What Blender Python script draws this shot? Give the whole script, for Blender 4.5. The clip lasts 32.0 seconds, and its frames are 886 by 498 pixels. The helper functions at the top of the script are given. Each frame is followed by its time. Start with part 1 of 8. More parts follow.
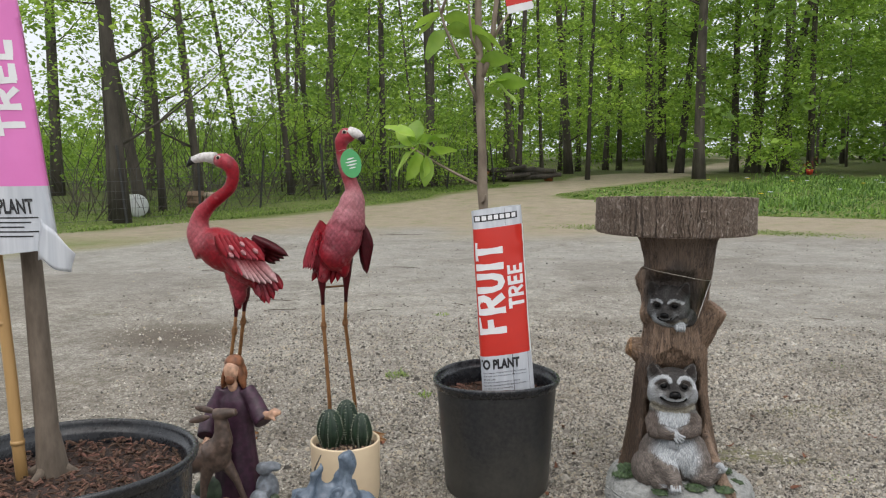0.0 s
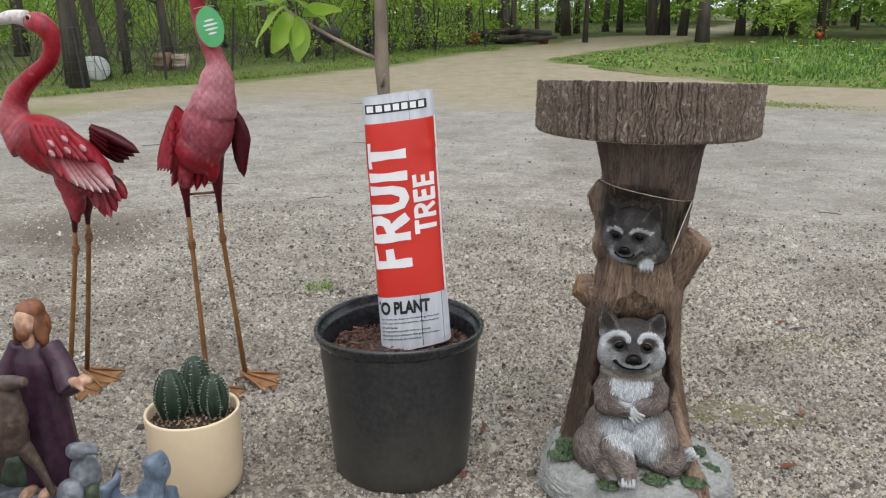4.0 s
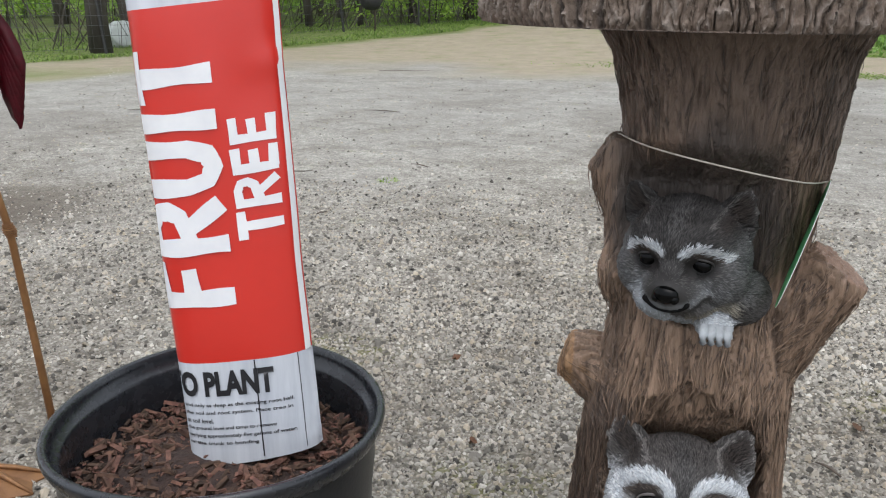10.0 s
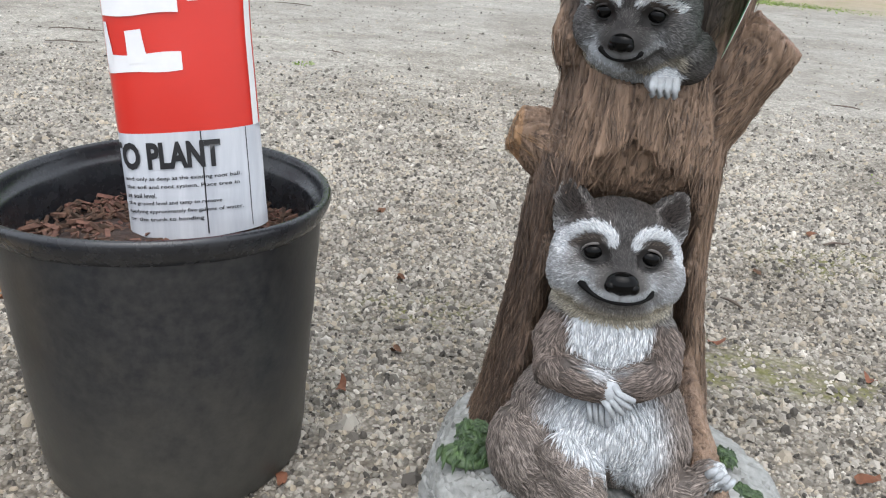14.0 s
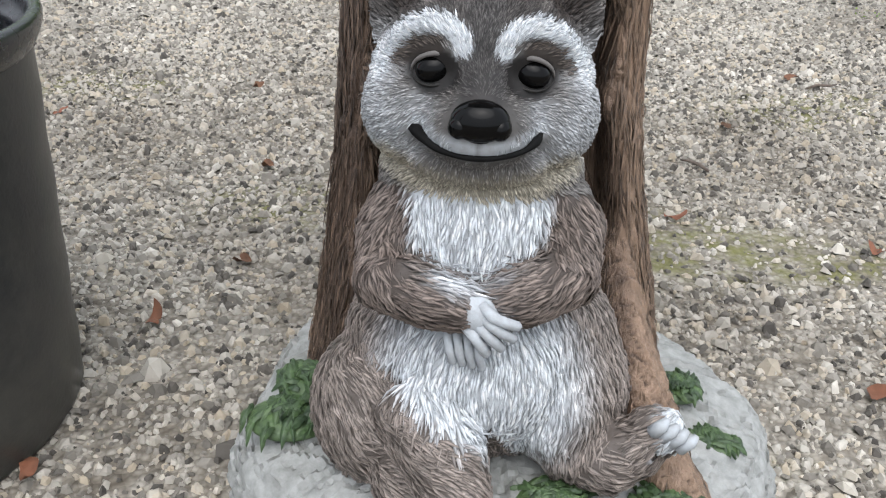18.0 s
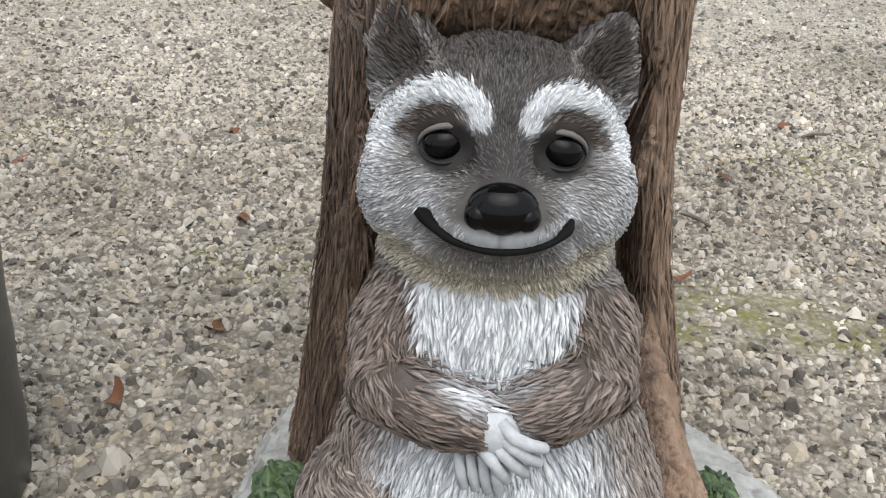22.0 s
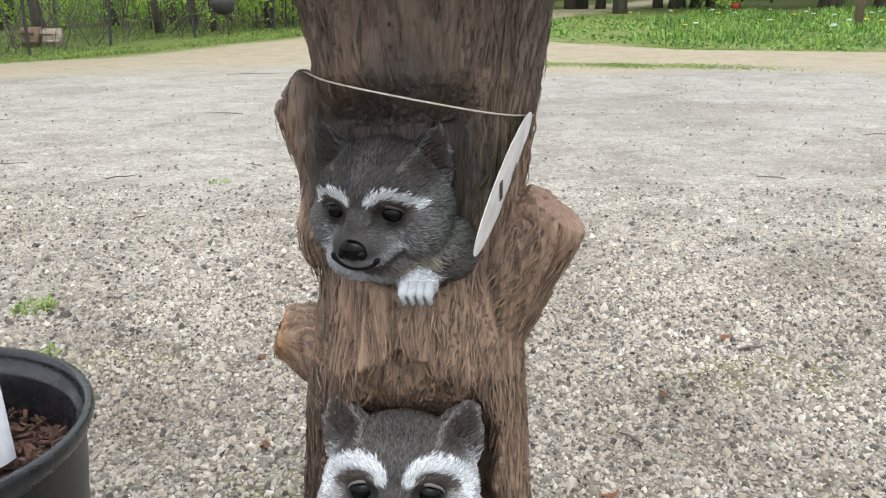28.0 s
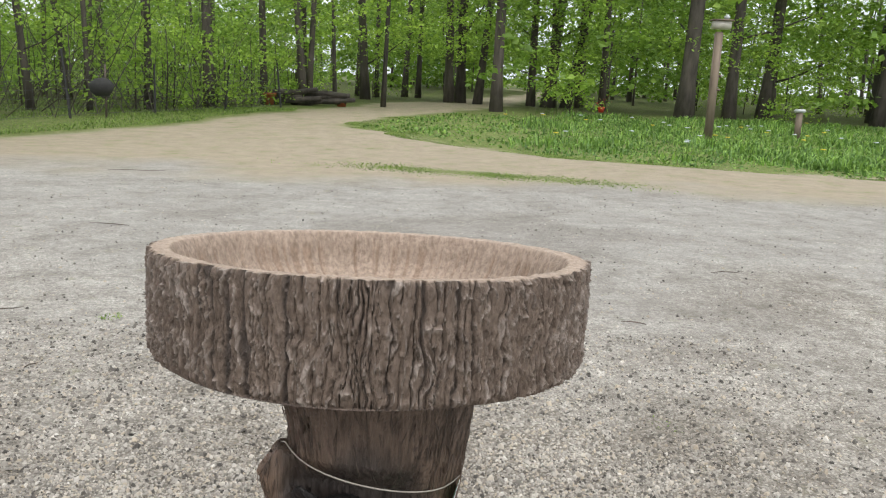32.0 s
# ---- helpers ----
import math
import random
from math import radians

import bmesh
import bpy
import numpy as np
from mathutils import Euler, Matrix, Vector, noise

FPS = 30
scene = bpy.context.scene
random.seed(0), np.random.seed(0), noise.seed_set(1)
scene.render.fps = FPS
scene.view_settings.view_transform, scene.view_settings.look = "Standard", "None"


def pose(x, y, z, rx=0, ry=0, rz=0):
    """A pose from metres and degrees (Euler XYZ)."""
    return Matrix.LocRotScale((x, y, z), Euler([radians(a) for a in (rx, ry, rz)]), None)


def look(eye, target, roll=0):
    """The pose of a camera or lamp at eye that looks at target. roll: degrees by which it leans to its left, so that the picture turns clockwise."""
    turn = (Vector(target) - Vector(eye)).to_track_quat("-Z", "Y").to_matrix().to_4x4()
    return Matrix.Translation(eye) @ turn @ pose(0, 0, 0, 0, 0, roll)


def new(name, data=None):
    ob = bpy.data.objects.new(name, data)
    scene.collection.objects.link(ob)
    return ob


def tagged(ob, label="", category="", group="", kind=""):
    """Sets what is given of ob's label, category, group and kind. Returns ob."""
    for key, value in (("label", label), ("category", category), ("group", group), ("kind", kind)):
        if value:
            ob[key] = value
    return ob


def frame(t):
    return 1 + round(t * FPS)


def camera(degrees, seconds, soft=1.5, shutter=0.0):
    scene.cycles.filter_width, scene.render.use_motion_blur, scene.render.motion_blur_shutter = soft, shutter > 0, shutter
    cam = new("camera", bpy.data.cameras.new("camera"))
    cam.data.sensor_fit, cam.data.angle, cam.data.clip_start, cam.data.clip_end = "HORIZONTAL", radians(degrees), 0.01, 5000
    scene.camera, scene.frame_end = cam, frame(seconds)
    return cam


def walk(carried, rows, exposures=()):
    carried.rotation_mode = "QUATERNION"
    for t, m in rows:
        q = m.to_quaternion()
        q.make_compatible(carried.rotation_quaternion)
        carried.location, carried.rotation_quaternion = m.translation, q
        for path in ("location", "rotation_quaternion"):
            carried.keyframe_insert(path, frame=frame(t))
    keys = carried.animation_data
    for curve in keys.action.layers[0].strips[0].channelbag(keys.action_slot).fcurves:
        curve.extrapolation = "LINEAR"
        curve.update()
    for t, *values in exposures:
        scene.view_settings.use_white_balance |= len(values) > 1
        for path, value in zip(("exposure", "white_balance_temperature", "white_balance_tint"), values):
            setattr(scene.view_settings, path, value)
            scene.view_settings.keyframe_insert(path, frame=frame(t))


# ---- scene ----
cam = camera(57.4, 32.0, 1.15)
EXPOSURES = [(0, 0.42, 6450, 10), (3, 0.5, 6400, 10), (6, 0.68, 6150, 10), (9, 0.67, 6100, 10), (13, 0.95, 6150, 10), (18, 1.05, 6150, 10), (20, 0.92, 6200, 10), (23, 1.08, 6470, 10), (26, 1.02, 6350, 10), (29, 1.27, 6250, 10), (31, 1.0, 6350, 10), (32, 0.8, 6350, 10)]
PATH = [
    (0, (-0.11, -2.126, 0.872), (-0.474, -0.172, 0.652), -0.6),
    (0.5, (-0.047, -2.142, 0.919), (-0.362, -0.179, 0.701), -0.4),
    (1, (-0.029, -2.223, 0.934), (-0.315, -0.258, 0.696), 0.3),
    (1.5, (-0.079, -2.156, 0.908), (-0.328, -0.19, 0.637), 1.2),
    (2, (-0.141, -1.953, 0.861), (-0.358, 0.012, 0.553), 1.4),
    (2.5, (-0.182, -1.784, 0.869), (-0.378, 0.171, 0.495), 1.6),
    (3, (-0.093, -1.665, 0.853), (-0.323, 0.269, 0.399), 0.5),
    (3.5, (-0.001, -1.579, 0.89), (-0.295, 0.324, 0.351), -0.5),
    (5.5, (-0.066, -1.173, 0.739), (-0.502, 0.699, 0.186), 1.5),
    (6, (-0.11, -1.009, 0.678), (-0.511, 0.872, 0.132), 2.7),
    (6.5, (-0.102, -0.901, 0.618), (-0.444, 0.982, 0.036), 3.4),
    (7, (-0.148, -0.823, 0.588), (-0.416, 1.058, -0.038), 3.0),
    (7.5, (-0.114, -0.819, 0.673), (-0.399, 1.056, 0.038), 0.8),
    (8, (-0.024, -0.756, 0.688), (-0.42, 1.103, 0.068), -0.9),
    (8.5, (0.063, -0.619, 0.645), (-0.44, 1.213, 0.018), -1.6),
    (9, (0.104, -0.588, 0.64), (-0.436, 1.231, 0.006), -1.7),
    (9.5, (0.084, -0.619, 0.67), (-0.422, 1.218, 0.06), -0.5),
    (10, (0.043, -0.701, 0.702), (-0.428, 1.149, 0.105), -0.0),
    (10.5, (-0.002, -0.754, 0.67), (-0.437, 1.101, 0.062), 0.8),
    (11, (0.002, -0.796, 0.625), (-0.385, 1.058, -0.017), 1.1),
    (11.5, (0.004, -0.817, 0.618), (-0.338, 1.036, -0.049), 1.8),
    (12, (0.002, -0.817, 0.611), (-0.308, 1.036, -0.074), 2.5),
    (12.5, (0.008, -0.815, 0.607), (-0.278, 1.038, -0.09), 3.1),
    (13, (0.0, -0.808, 0.602), (-0.262, 1.044, -0.107), 3.8),
    (13.5, (0.01, -0.785, 0.591), (-0.23, 1.062, -0.138), 4.1),
    (14, (0.014, -0.768, 0.569), (-0.205, 1.068, -0.193), 4.0),
    (14.5, (0.028, -0.765, 0.55), (-0.15, 1.058, -0.254), 4.1),
    (15, (0.053, -0.748, 0.524), (-0.119, 1.042, -0.353), 4.3),
    (15.5, (0.071, -0.725, 0.486), (-0.068, 1.037, -0.45), 5.5),
    (17.5, (0.101, -0.504, 0.418), (-0.031, 1.222, -0.585), 1.2),
    (18, (0.102, -0.49, 0.428), (-0.035, 1.242, -0.562), 0.7),
    (18.5, (0.109, -0.493, 0.436), (-0.021, 1.245, -0.545), 0.7),
    (19, (0.101, -0.489, 0.437), (-0.012, 1.252, -0.541), 0.5),
    (19.5, (0.087, -0.458, 0.416), (-0.005, 1.283, -0.564), 0.3),
    (20, (0.073, -0.402, 0.397), (-0.009, 1.338, -0.586), -0.2),
    (20.5, (0.056, -0.343, 0.384), (-0.026, 1.395, -0.601), -0.4),
    (21, (0.055, -0.325, 0.377), (-0.025, 1.416, -0.604), -0.3),
    (21.5, (0.064, -0.343, 0.389), (-0.012, 1.409, -0.573), 0.3),
    (22, (0.081, -0.422, 0.422), (0.001, 1.356, -0.49), 1.6),
    (22.5, (0.099, -0.546, 0.509), (-0.003, 1.265, -0.334), 2.4),
    (23, (0.098, -0.631, 0.587), (-0.033, 1.213, -0.175), 2.7),
    (23.5, (0.086, -0.656, 0.632), (-0.052, 1.218, -0.054), 2.5),
    (24, (0.074, -0.664, 0.664), (-0.055, 1.235, 0.05), 2.5),
    (24.5, (0.041, -0.691, 0.691), (-0.091, 1.222, 0.122), 2.7),
    (25, (0.027, -0.71, 0.703), (-0.13, 1.204, 0.144), 2.4),
    (25.5, (0.102, -0.663, 0.671), (-0.089, 1.246, 0.105), 1.3),
    (26, (0.167, -0.588, 0.644), (-0.05, 1.315, 0.066), -0.1),
    (26.5, (0.197, -0.56, 0.622), (-0.034, 1.337, 0.03), -1.4),
    (28.5, (0.138, -0.633, 0.667), (0.005, 1.276, 0.085), 0.2),
    (29, (0.078, -0.662, 0.724), (0.011, 1.252, 0.149), 1.6),
    (29.5, (0.029, -0.671, 0.784), (0.022, 1.247, 0.219), 2.9),
    (30, (0.005, -0.71, 0.841), (0.029, 1.214, 0.296), 3.7),
    (30.5, (0.004, -0.738, 0.854), (0.042, 1.196, 0.348), 3.9),
    (31, (0.051, -0.75, 0.899), (0.105, 1.195, 0.438), 3.5),
    (31.5, (0.094, -0.73, 0.909), (0.185, 1.222, 0.486), 3.0),
    (32, (0.114, -0.717, 0.92), (0.237, 1.239, 0.522), 2.6),
]
walk(cam, [(t, look(eye, target, roll)) for t, eye, target, roll in PATH], EXPOSURES)

# ---- world, sun ----
world = bpy.data.worlds.new("sky")
scene.world = world
world.use_nodes = True
_wn = world.node_tree.nodes
_wl = world.node_tree.links
_sky = _wn.new("ShaderNodeTexSky")
_sky.sky_type = "NISHITA"
_sky.sun_disc = False
_sky.sun_elevation = radians(66)
_sky.sun_rotation = radians(170)
_sky.air_density = 1.0
_sky.dust_density = 10.0
_sky.ozone_density = 1.0
_hsv = _wn.new("ShaderNodeHueSaturation")
_hsv.inputs["Saturation"].default_value = 0.55
_wl.new(_sky.outputs[0], _hsv.inputs["Color"])
_cloud = _wn.new("ShaderNodeMix")
_cloud.data_type = "RGBA"
_cloud.inputs[0].default_value = 0.75
_cloud.inputs[7].default_value = (5.6, 5.85, 6.1, 1)
_wl.new(_hsv.outputs[0], _cloud.inputs[6])
_wl.new(_cloud.outputs[2], _wn["Background"].inputs["Color"])
_wn["Background"].inputs["Strength"].default_value = 0.15
sun = new("sun", bpy.data.lights.new("sun", "SUN"))
sun.data.energy = 0.7
sun.data.angle = radians(60)
sun.data.color = (1.0, 0.97, 0.93)
sun.matrix_world = look((0.54, -3.08, 7.0), (0, 0, 0))


# ---- materials ----
def mat(name, c1, c2=None, scale=40.0, rough=0.6, bump=0.0, bscale=0.0, stretch=(1, 1, 1), metal=0.0, stain=0.25,
        attr="", attr_dark=0.72, island=0.0, rnd=0.0, spec=0.5, trans=0.0, bdist=0.002, detail=5.0, stain_scale=0.0, coat=0.0):
    """Two-colour noise at grain size, a broader stain, and fine relief. attr: a colour attribute that replaces the two colours."""
    m = bpy.data.materials.new(name)
    m.use_nodes = True
    n, l = m.node_tree.nodes, m.node_tree.links
    p = n["Principled BSDF"]
    p.inputs["Roughness"].default_value = rough
    p.inputs["Metallic"].default_value = metal
    p.inputs["Specular IOR Level"].default_value = spec
    p.inputs["Coat Weight"].default_value = coat
    p.inputs["Coat Roughness"].default_value = 0.2
    tc = n.new("ShaderNodeTexCoord")
    mp = n.new("ShaderNodeMapping")
    mp.inputs["Scale"].default_value = stretch
    l.new(tc.outputs["Object"], mp.inputs["Vector"])

    def noise_node(sc, det=detail, rg=0.6):
        t = n.new("ShaderNodeTexNoise")
        t.inputs["Scale"].default_value = sc
        t.inputs["Detail"].default_value = det
        t.inputs["Roughness"].default_value = rg
        l.new(mp.outputs[0], t.inputs["Vector"])
        return t

    def mix(kind, fac, a, b):
        x = n.new("ShaderNodeMix")
        x.data_type, x.blend_type = "RGBA", kind
        if isinstance(fac, float):
            x.inputs["Factor"].default_value = fac
        else:
            l.new(fac, x.inputs["Factor"])
        for key, v in (("A", a), ("B", b)):
            sock = [s for s in x.inputs if s.name == key and s.type == "RGBA"][0]
            if isinstance(v, tuple):
                sock.default_value = (*v[:3], 1)
            else:
                l.new(v, sock)
        return [s for s in x.outputs if s.type == "RGBA"][0]

    g = noise_node(scale)
    ramp = n.new("ShaderNodeMapRange")
    ramp.inputs["From Min"].default_value, ramp.inputs["From Max"].default_value = 0.32, 0.68
    l.new(g.outputs["Fac"], ramp.inputs["Value"])
    c2 = c2 or tuple(v * 0.7 for v in c1)
    if attr:
        a = n.new("ShaderNodeAttribute")
        a.attribute_name = attr
        dark = mix("MULTIPLY", 1.0, a.outputs["Color"], (attr_dark, attr_dark * 0.97, attr_dark * 0.94))
        col = mix("MIX", ramp.outputs[0], a.outputs["Color"], dark)
    else:
        col = mix("MIX", ramp.outputs[0], c1, c2)
    if stain:
        s = noise_node(stain_scale or scale * 0.09, 3.0)
        r2 = n.new("ShaderNodeMapRange")
        r2.inputs["From Min"].default_value, r2.inputs["From Max"].default_value = 0.35, 0.7
        r2.inputs["To Min"].default_value, r2.inputs["To Max"].default_value = 0.0, stain
        l.new(s.outputs["Fac"], r2.inputs["Value"])
        col = mix("MULTIPLY", r2.outputs[0], col, (0.45, 0.43, 0.4))
    for amount, src in ((island, "island"), (rnd, "object")):
        if amount:
            if src == "island":
                o = n.new("ShaderNodeNewGeometry").outputs["Random Per Island"]
            else:
                o = n.new("ShaderNodeObjectInfo").outputs["Random"]
            h = n.new("ShaderNodeHueSaturation")
            r3 = n.new("ShaderNodeMapRange")
            r3.inputs["To Min"].default_value, r3.inputs["To Max"].default_value = 1 - amount, 1 + amount
            l.new(o, r3.inputs["Value"])
            l.new(r3.outputs[0], h.inputs["Value"])
            r4 = n.new("ShaderNodeMapRange")
            r4.inputs["To Min"].default_value, r4.inputs["To Max"].default_value = 0.5 + 0.03 * amount, 0.5 - 0.03 * amount
            l.new(o, r4.inputs["Value"])
            l.new(r4.outputs[0], h.inputs["Hue"])
            l.new(col, h.inputs["Color"])
            col = h.outputs[0]
    l.new(col, p.inputs["Base Color"])
    rr = n.new("ShaderNodeMapRange")
    rr.inputs["To Min"].default_value, rr.inputs["To Max"].default_value = max(0.02, rough - 0.1), min(1, rough + 0.1)
    l.new(g.outputs["Fac"], rr.inputs["Value"])
    l.new(rr.outputs[0], p.inputs["Roughness"])
    if bump:
        b = n.new("ShaderNodeBump")
        b.inputs["Strength"].default_value = bump
        b.inputs["Distance"].default_value = bdist
        bn = noise_node(bscale or scale * 2, 4.0)
        l.new(bn.outputs["Fac"], b.inputs["Height"])
        l.new(b.outputs[0], p.inputs["Normal"])
    if trans:
        t = n.new("ShaderNodeBsdfTranslucent")
        l.new(col, t.inputs["Color"])
        ms = n.new("ShaderNodeMixShader")
        ms.inputs[0].default_value = trans
        l.new(p.outputs[0], ms.inputs[1])
        l.new(t.outputs[0], ms.inputs[2])
        l.new(ms.outputs[0], n["Material Output"].inputs["Surface"])
    return m


M_black_plastic = mat("black_plastic", (0.012, 0.013, 0.016), (0.022, 0.023, 0.026), 60, 0.27, 0.12, 300, stain=0.0, spec=0.5)
M_pot_dusty = mat("dusty_black_plastic", (0.012, 0.013, 0.016), (0.036, 0.036, 0.035), 95, 0.36, 0.12, 260, stain=0.4, spec=0.5, detail=12.0, stain_scale=4)
_n, _l = M_pot_dusty.node_tree.nodes, M_pot_dusty.node_tree.links
_tc, _sep = _n.new("ShaderNodeTexCoord"), _n.new("ShaderNodeSeparateXYZ")
_l.new(_tc.outputs["Object"], _sep.inputs[0])
_nz = _n.new("ShaderNodeTexNoise")
_nz.inputs["Scale"].default_value, _nz.inputs["Detail"].default_value, _nz.inputs["Roughness"].default_value = 16, 12, 0.75
_l.new(_tc.outputs["Object"], _nz.inputs["Vector"])
_mad = _n.new("ShaderNodeMath")
_mad.operation = "MULTIPLY_ADD"
_mad.inputs[1].default_value = -2.2
_l.new(_sep.outputs["Z"], _mad.inputs[0])
_l.new(_nz.outputs["Fac"], _mad.inputs[2])
_dust = _n.new("ShaderNodeMapRange")
for _k, _v in (("From Min", 0.08), ("From Max", 0.5), ("To Max", 0.55)):
    _dust.inputs[_k].default_value = _v
_l.new(_mad.outputs[0], _dust.inputs["Value"])
_mx = _n.new("ShaderNodeMix")
_mx.data_type = "RGBA"
_mx.inputs[7].default_value = (0.075, 0.07, 0.058, 1)
_l.new(_dust.outputs[0], _mx.inputs[0])
_l.new(_n["Principled BSDF"].inputs["Base Color"].links[0].from_socket, _mx.inputs[6])
_l.new(_mx.outputs[2], _n["Principled BSDF"].inputs["Base Color"])
M_mulch = mat("bark_mulch", (0.15, 0.078, 0.05), (0.05, 0.027, 0.019), 90, 0.9, 0.6, 200, stain=0.3, island=0.5)
M_soil = mat("dark_soil", (0.05, 0.028, 0.02), (0.02, 0.012, 0.01), 120, 0.95, 0.8, 240, stain=0.2, bdist=0.004)
M_red = mat("red_print", (0.58, 0.030, 0.019), (0.53, 0.026, 0.016), 8, 0.32, 0.06, 30, stain=0.05, coat=0.15)
M_pink = mat("pink_print", (0.72, 0.20, 0.52), (0.68, 0.17, 0.46), 8, 0.4, 0.1, 30, stain=0.08)
M_white_print = mat("white_print", (0.78, 0.78, 0.78), (0.7, 0.7, 0.72), 30, 0.4, 0.05, 60, stain=0.06)
M_wood_print = mat("printed_whitewashed_boards", (0.60, 0.62, 0.655), (0.44, 0.465, 0.51), 60, 0.4, 0.05, 60, stretch=(1, 1, 0.05), stain=0.1)
M_ink = mat("black_ink", (0.012, 0.012, 0.014), (0.02, 0.02, 0.022), 60, 0.5, stain=0.0)
M_bark_young = mat("young_tree_bark", (0.30, 0.245, 0.185), (0.15, 0.115, 0.085), 30, 0.8, 0.6, 60, stretch=(1, 1, 0.35), stain=0.4)
M_bark_dark = mat("grey_tree_bark", (0.19, 0.15, 0.115), (0.09, 0.07, 0.052), 40, 0.85, 0.7, 70, stretch=(1, 1, 0.3), stain=0.4)
M_bamboo = mat("bamboo_stake", (0.48, 0.30, 0.12), (0.36, 0.21, 0.08), 30, 0.5, 0.2, 90, stretch=(1, 1, 0.1), stain=0.3)
M_leaf_near = mat("fresh_pear_leaf", (0.36, 0.52, 0.075), (0.24, 0.42, 0.055), 20, 0.4, 0.15, 120, stain=0.1, trans=0.45, rnd=0.25)
M_cream = mat("cream_ceramic", (0.70, 0.56, 0.38), (0.66, 0.52, 0.35), 25, 0.45, 0.05, 80, stain=0.12)
M_cactus = mat("cactus_skin", (0.017, 0.041, 0.019), (0.008, 0.02, 0.011), 35, 0.5, 0.2, 100, stain=0.3)
M_spine = mat("cactus_spines", (0.42, 0.44, 0.34), (0.3, 0.32, 0.24), 60, 0.6, stain=0)
M_forest_bark = mat("forest_bark", (0.105, 0.09, 0.073), (0.042, 0.036, 0.03), 6, 0.9, 0.8, 12, stretch=(1, 1, 0.25), stain=0.4, rnd=0.3, bdist=0.03)
M_leaf_far = mat("spring_leaves", (0.31, 0.46, 0.07), (0.22, 0.37, 0.05), 0.8, 0.5, stain=0.2, trans=0.55, island=0.35, rnd=0.2)
M_grass = mat("grass_blades", (0.23, 0.33, 0.07), (0.13, 0.21, 0.04), 2.0, 0.6, stain=0.2, trans=0.35, island=0.4)
M_stone = mat("gravel_stones", (0.34, 0.315, 0.275), (0.22, 0.20, 0.17), 90, 0.85, 0.4, 400, stain=0.3, island=0.65, stain_scale=1.2)
_n, _l = M_stone.node_tree.nodes, M_stone.node_tree.links
_ramp = _n.new("ShaderNodeValToRGB")
_ramp.color_ramp.interpolation = "LINEAR"
for _p in (0.2, 0.45, 0.7, 0.88):
    _ramp.color_ramp.elements.new(_p)
for _e, _c in zip(_ramp.color_ramp.elements, [(0.05, 0.045, 0.04), (0.15, 0.138, 0.12), (0.31, 0.291, 0.258), (0.40, 0.379, 0.338), (0.36, 0.31, 0.235), (0.52, 0.498, 0.455)]):
    _e.color = (*_c, 1)
_l.new(_n.new("ShaderNodeNewGeometry").outputs["Random Per Island"], _ramp.inputs[0])
_patch = _n.new("ShaderNodeTexNoise")
_patch.inputs["Scale"].default_value, _patch.inputs["Detail"].default_value, _patch.inputs["Roughness"].default_value = 2.6, 7, 0.7
_l.new(_n.new("ShaderNodeNewGeometry").outputs["Position"], _patch.inputs["Vector"])
_tone = _n.new("ShaderNodeValToRGB")
for _e, (_p, _c) in zip(_tone.color_ramp.elements, ((0.36, (0.72, 0.695, 0.66)), (0.62, (1.16, 1.15, 1.13)))):
    _e.position, _e.color = _p, (*_c, 1)
_l.new(_patch.outputs["Fac"], _tone.inputs[0])
_mx = _n.new("ShaderNodeMix")
_mx.data_type, _mx.blend_type = "RGBA", "MULTIPLY"
_mx.inputs[0].default_value = 1.0
_l.new(_ramp.outputs[0], _mx.inputs[6])
_l.new(_tone.outputs[0], _mx.inputs[7])
_l.new(_mx.outputs[2], _n["Principled BSDF"].inputs["Base Color"])
M_wire = mat("fence_wire", (0.12, 0.12, 0.12), None, 50, 0.6, metal=0.4, stain=0)


# ---- mesh helpers ----
from mathutils import kdtree


def part(name, bm, material, parent=None, label="", smooth=True):
    me = bpy.data.meshes.new(name)
    bm.to_mesh(me)
    bm.free()
    if smooth:
        me.polygons.foreach_set("use_smooth", [True] * len(me.polygons))
    for m in (material if isinstance(material, (list, tuple)) else [material]):
        me.materials.append(m)
    ob = new(name, me)
    ob.parent = parent
    if label:
        tagged(ob, label)
    return ob


def part_data(name, verts, faces, material, parent=None, label="", smooth=True, mats=None, cols=None):
    me = bpy.data.meshes.new(name)
    me.from_pydata([tuple(map(float, v)) for v in verts], [], [tuple(map(int, f)) for f in faces])
    if smooth:
        me.polygons.foreach_set("use_smooth", [True] * len(me.polygons))
    for m in (material if isinstance(material, (list, tuple)) else [material]):
        me.materials.append(m)
    if mats is not None:
        me.polygons.foreach_set("material_index", [int(v) for v in mats])
    if cols is not None:
        at = me.color_attributes.new("paint", "FLOAT_COLOR", "POINT")
        flat = np.ones((len(verts), 4), np.float32)
        flat[:, :3] = cols
        at.data.foreach_set("color", flat.ravel())
    me.update()
    ob = new(name, me)
    ob.parent = parent
    if label:
        tagged(ob, label)
    return ob


def thing(name, at, label, category, group="", kind="", rz=0.0):
    e = new(name)
    e.empty_display_size = 0.05
    e.matrix_world = pose(*at, 0, 0, rz)
    return tagged(e, label, category, group, kind)


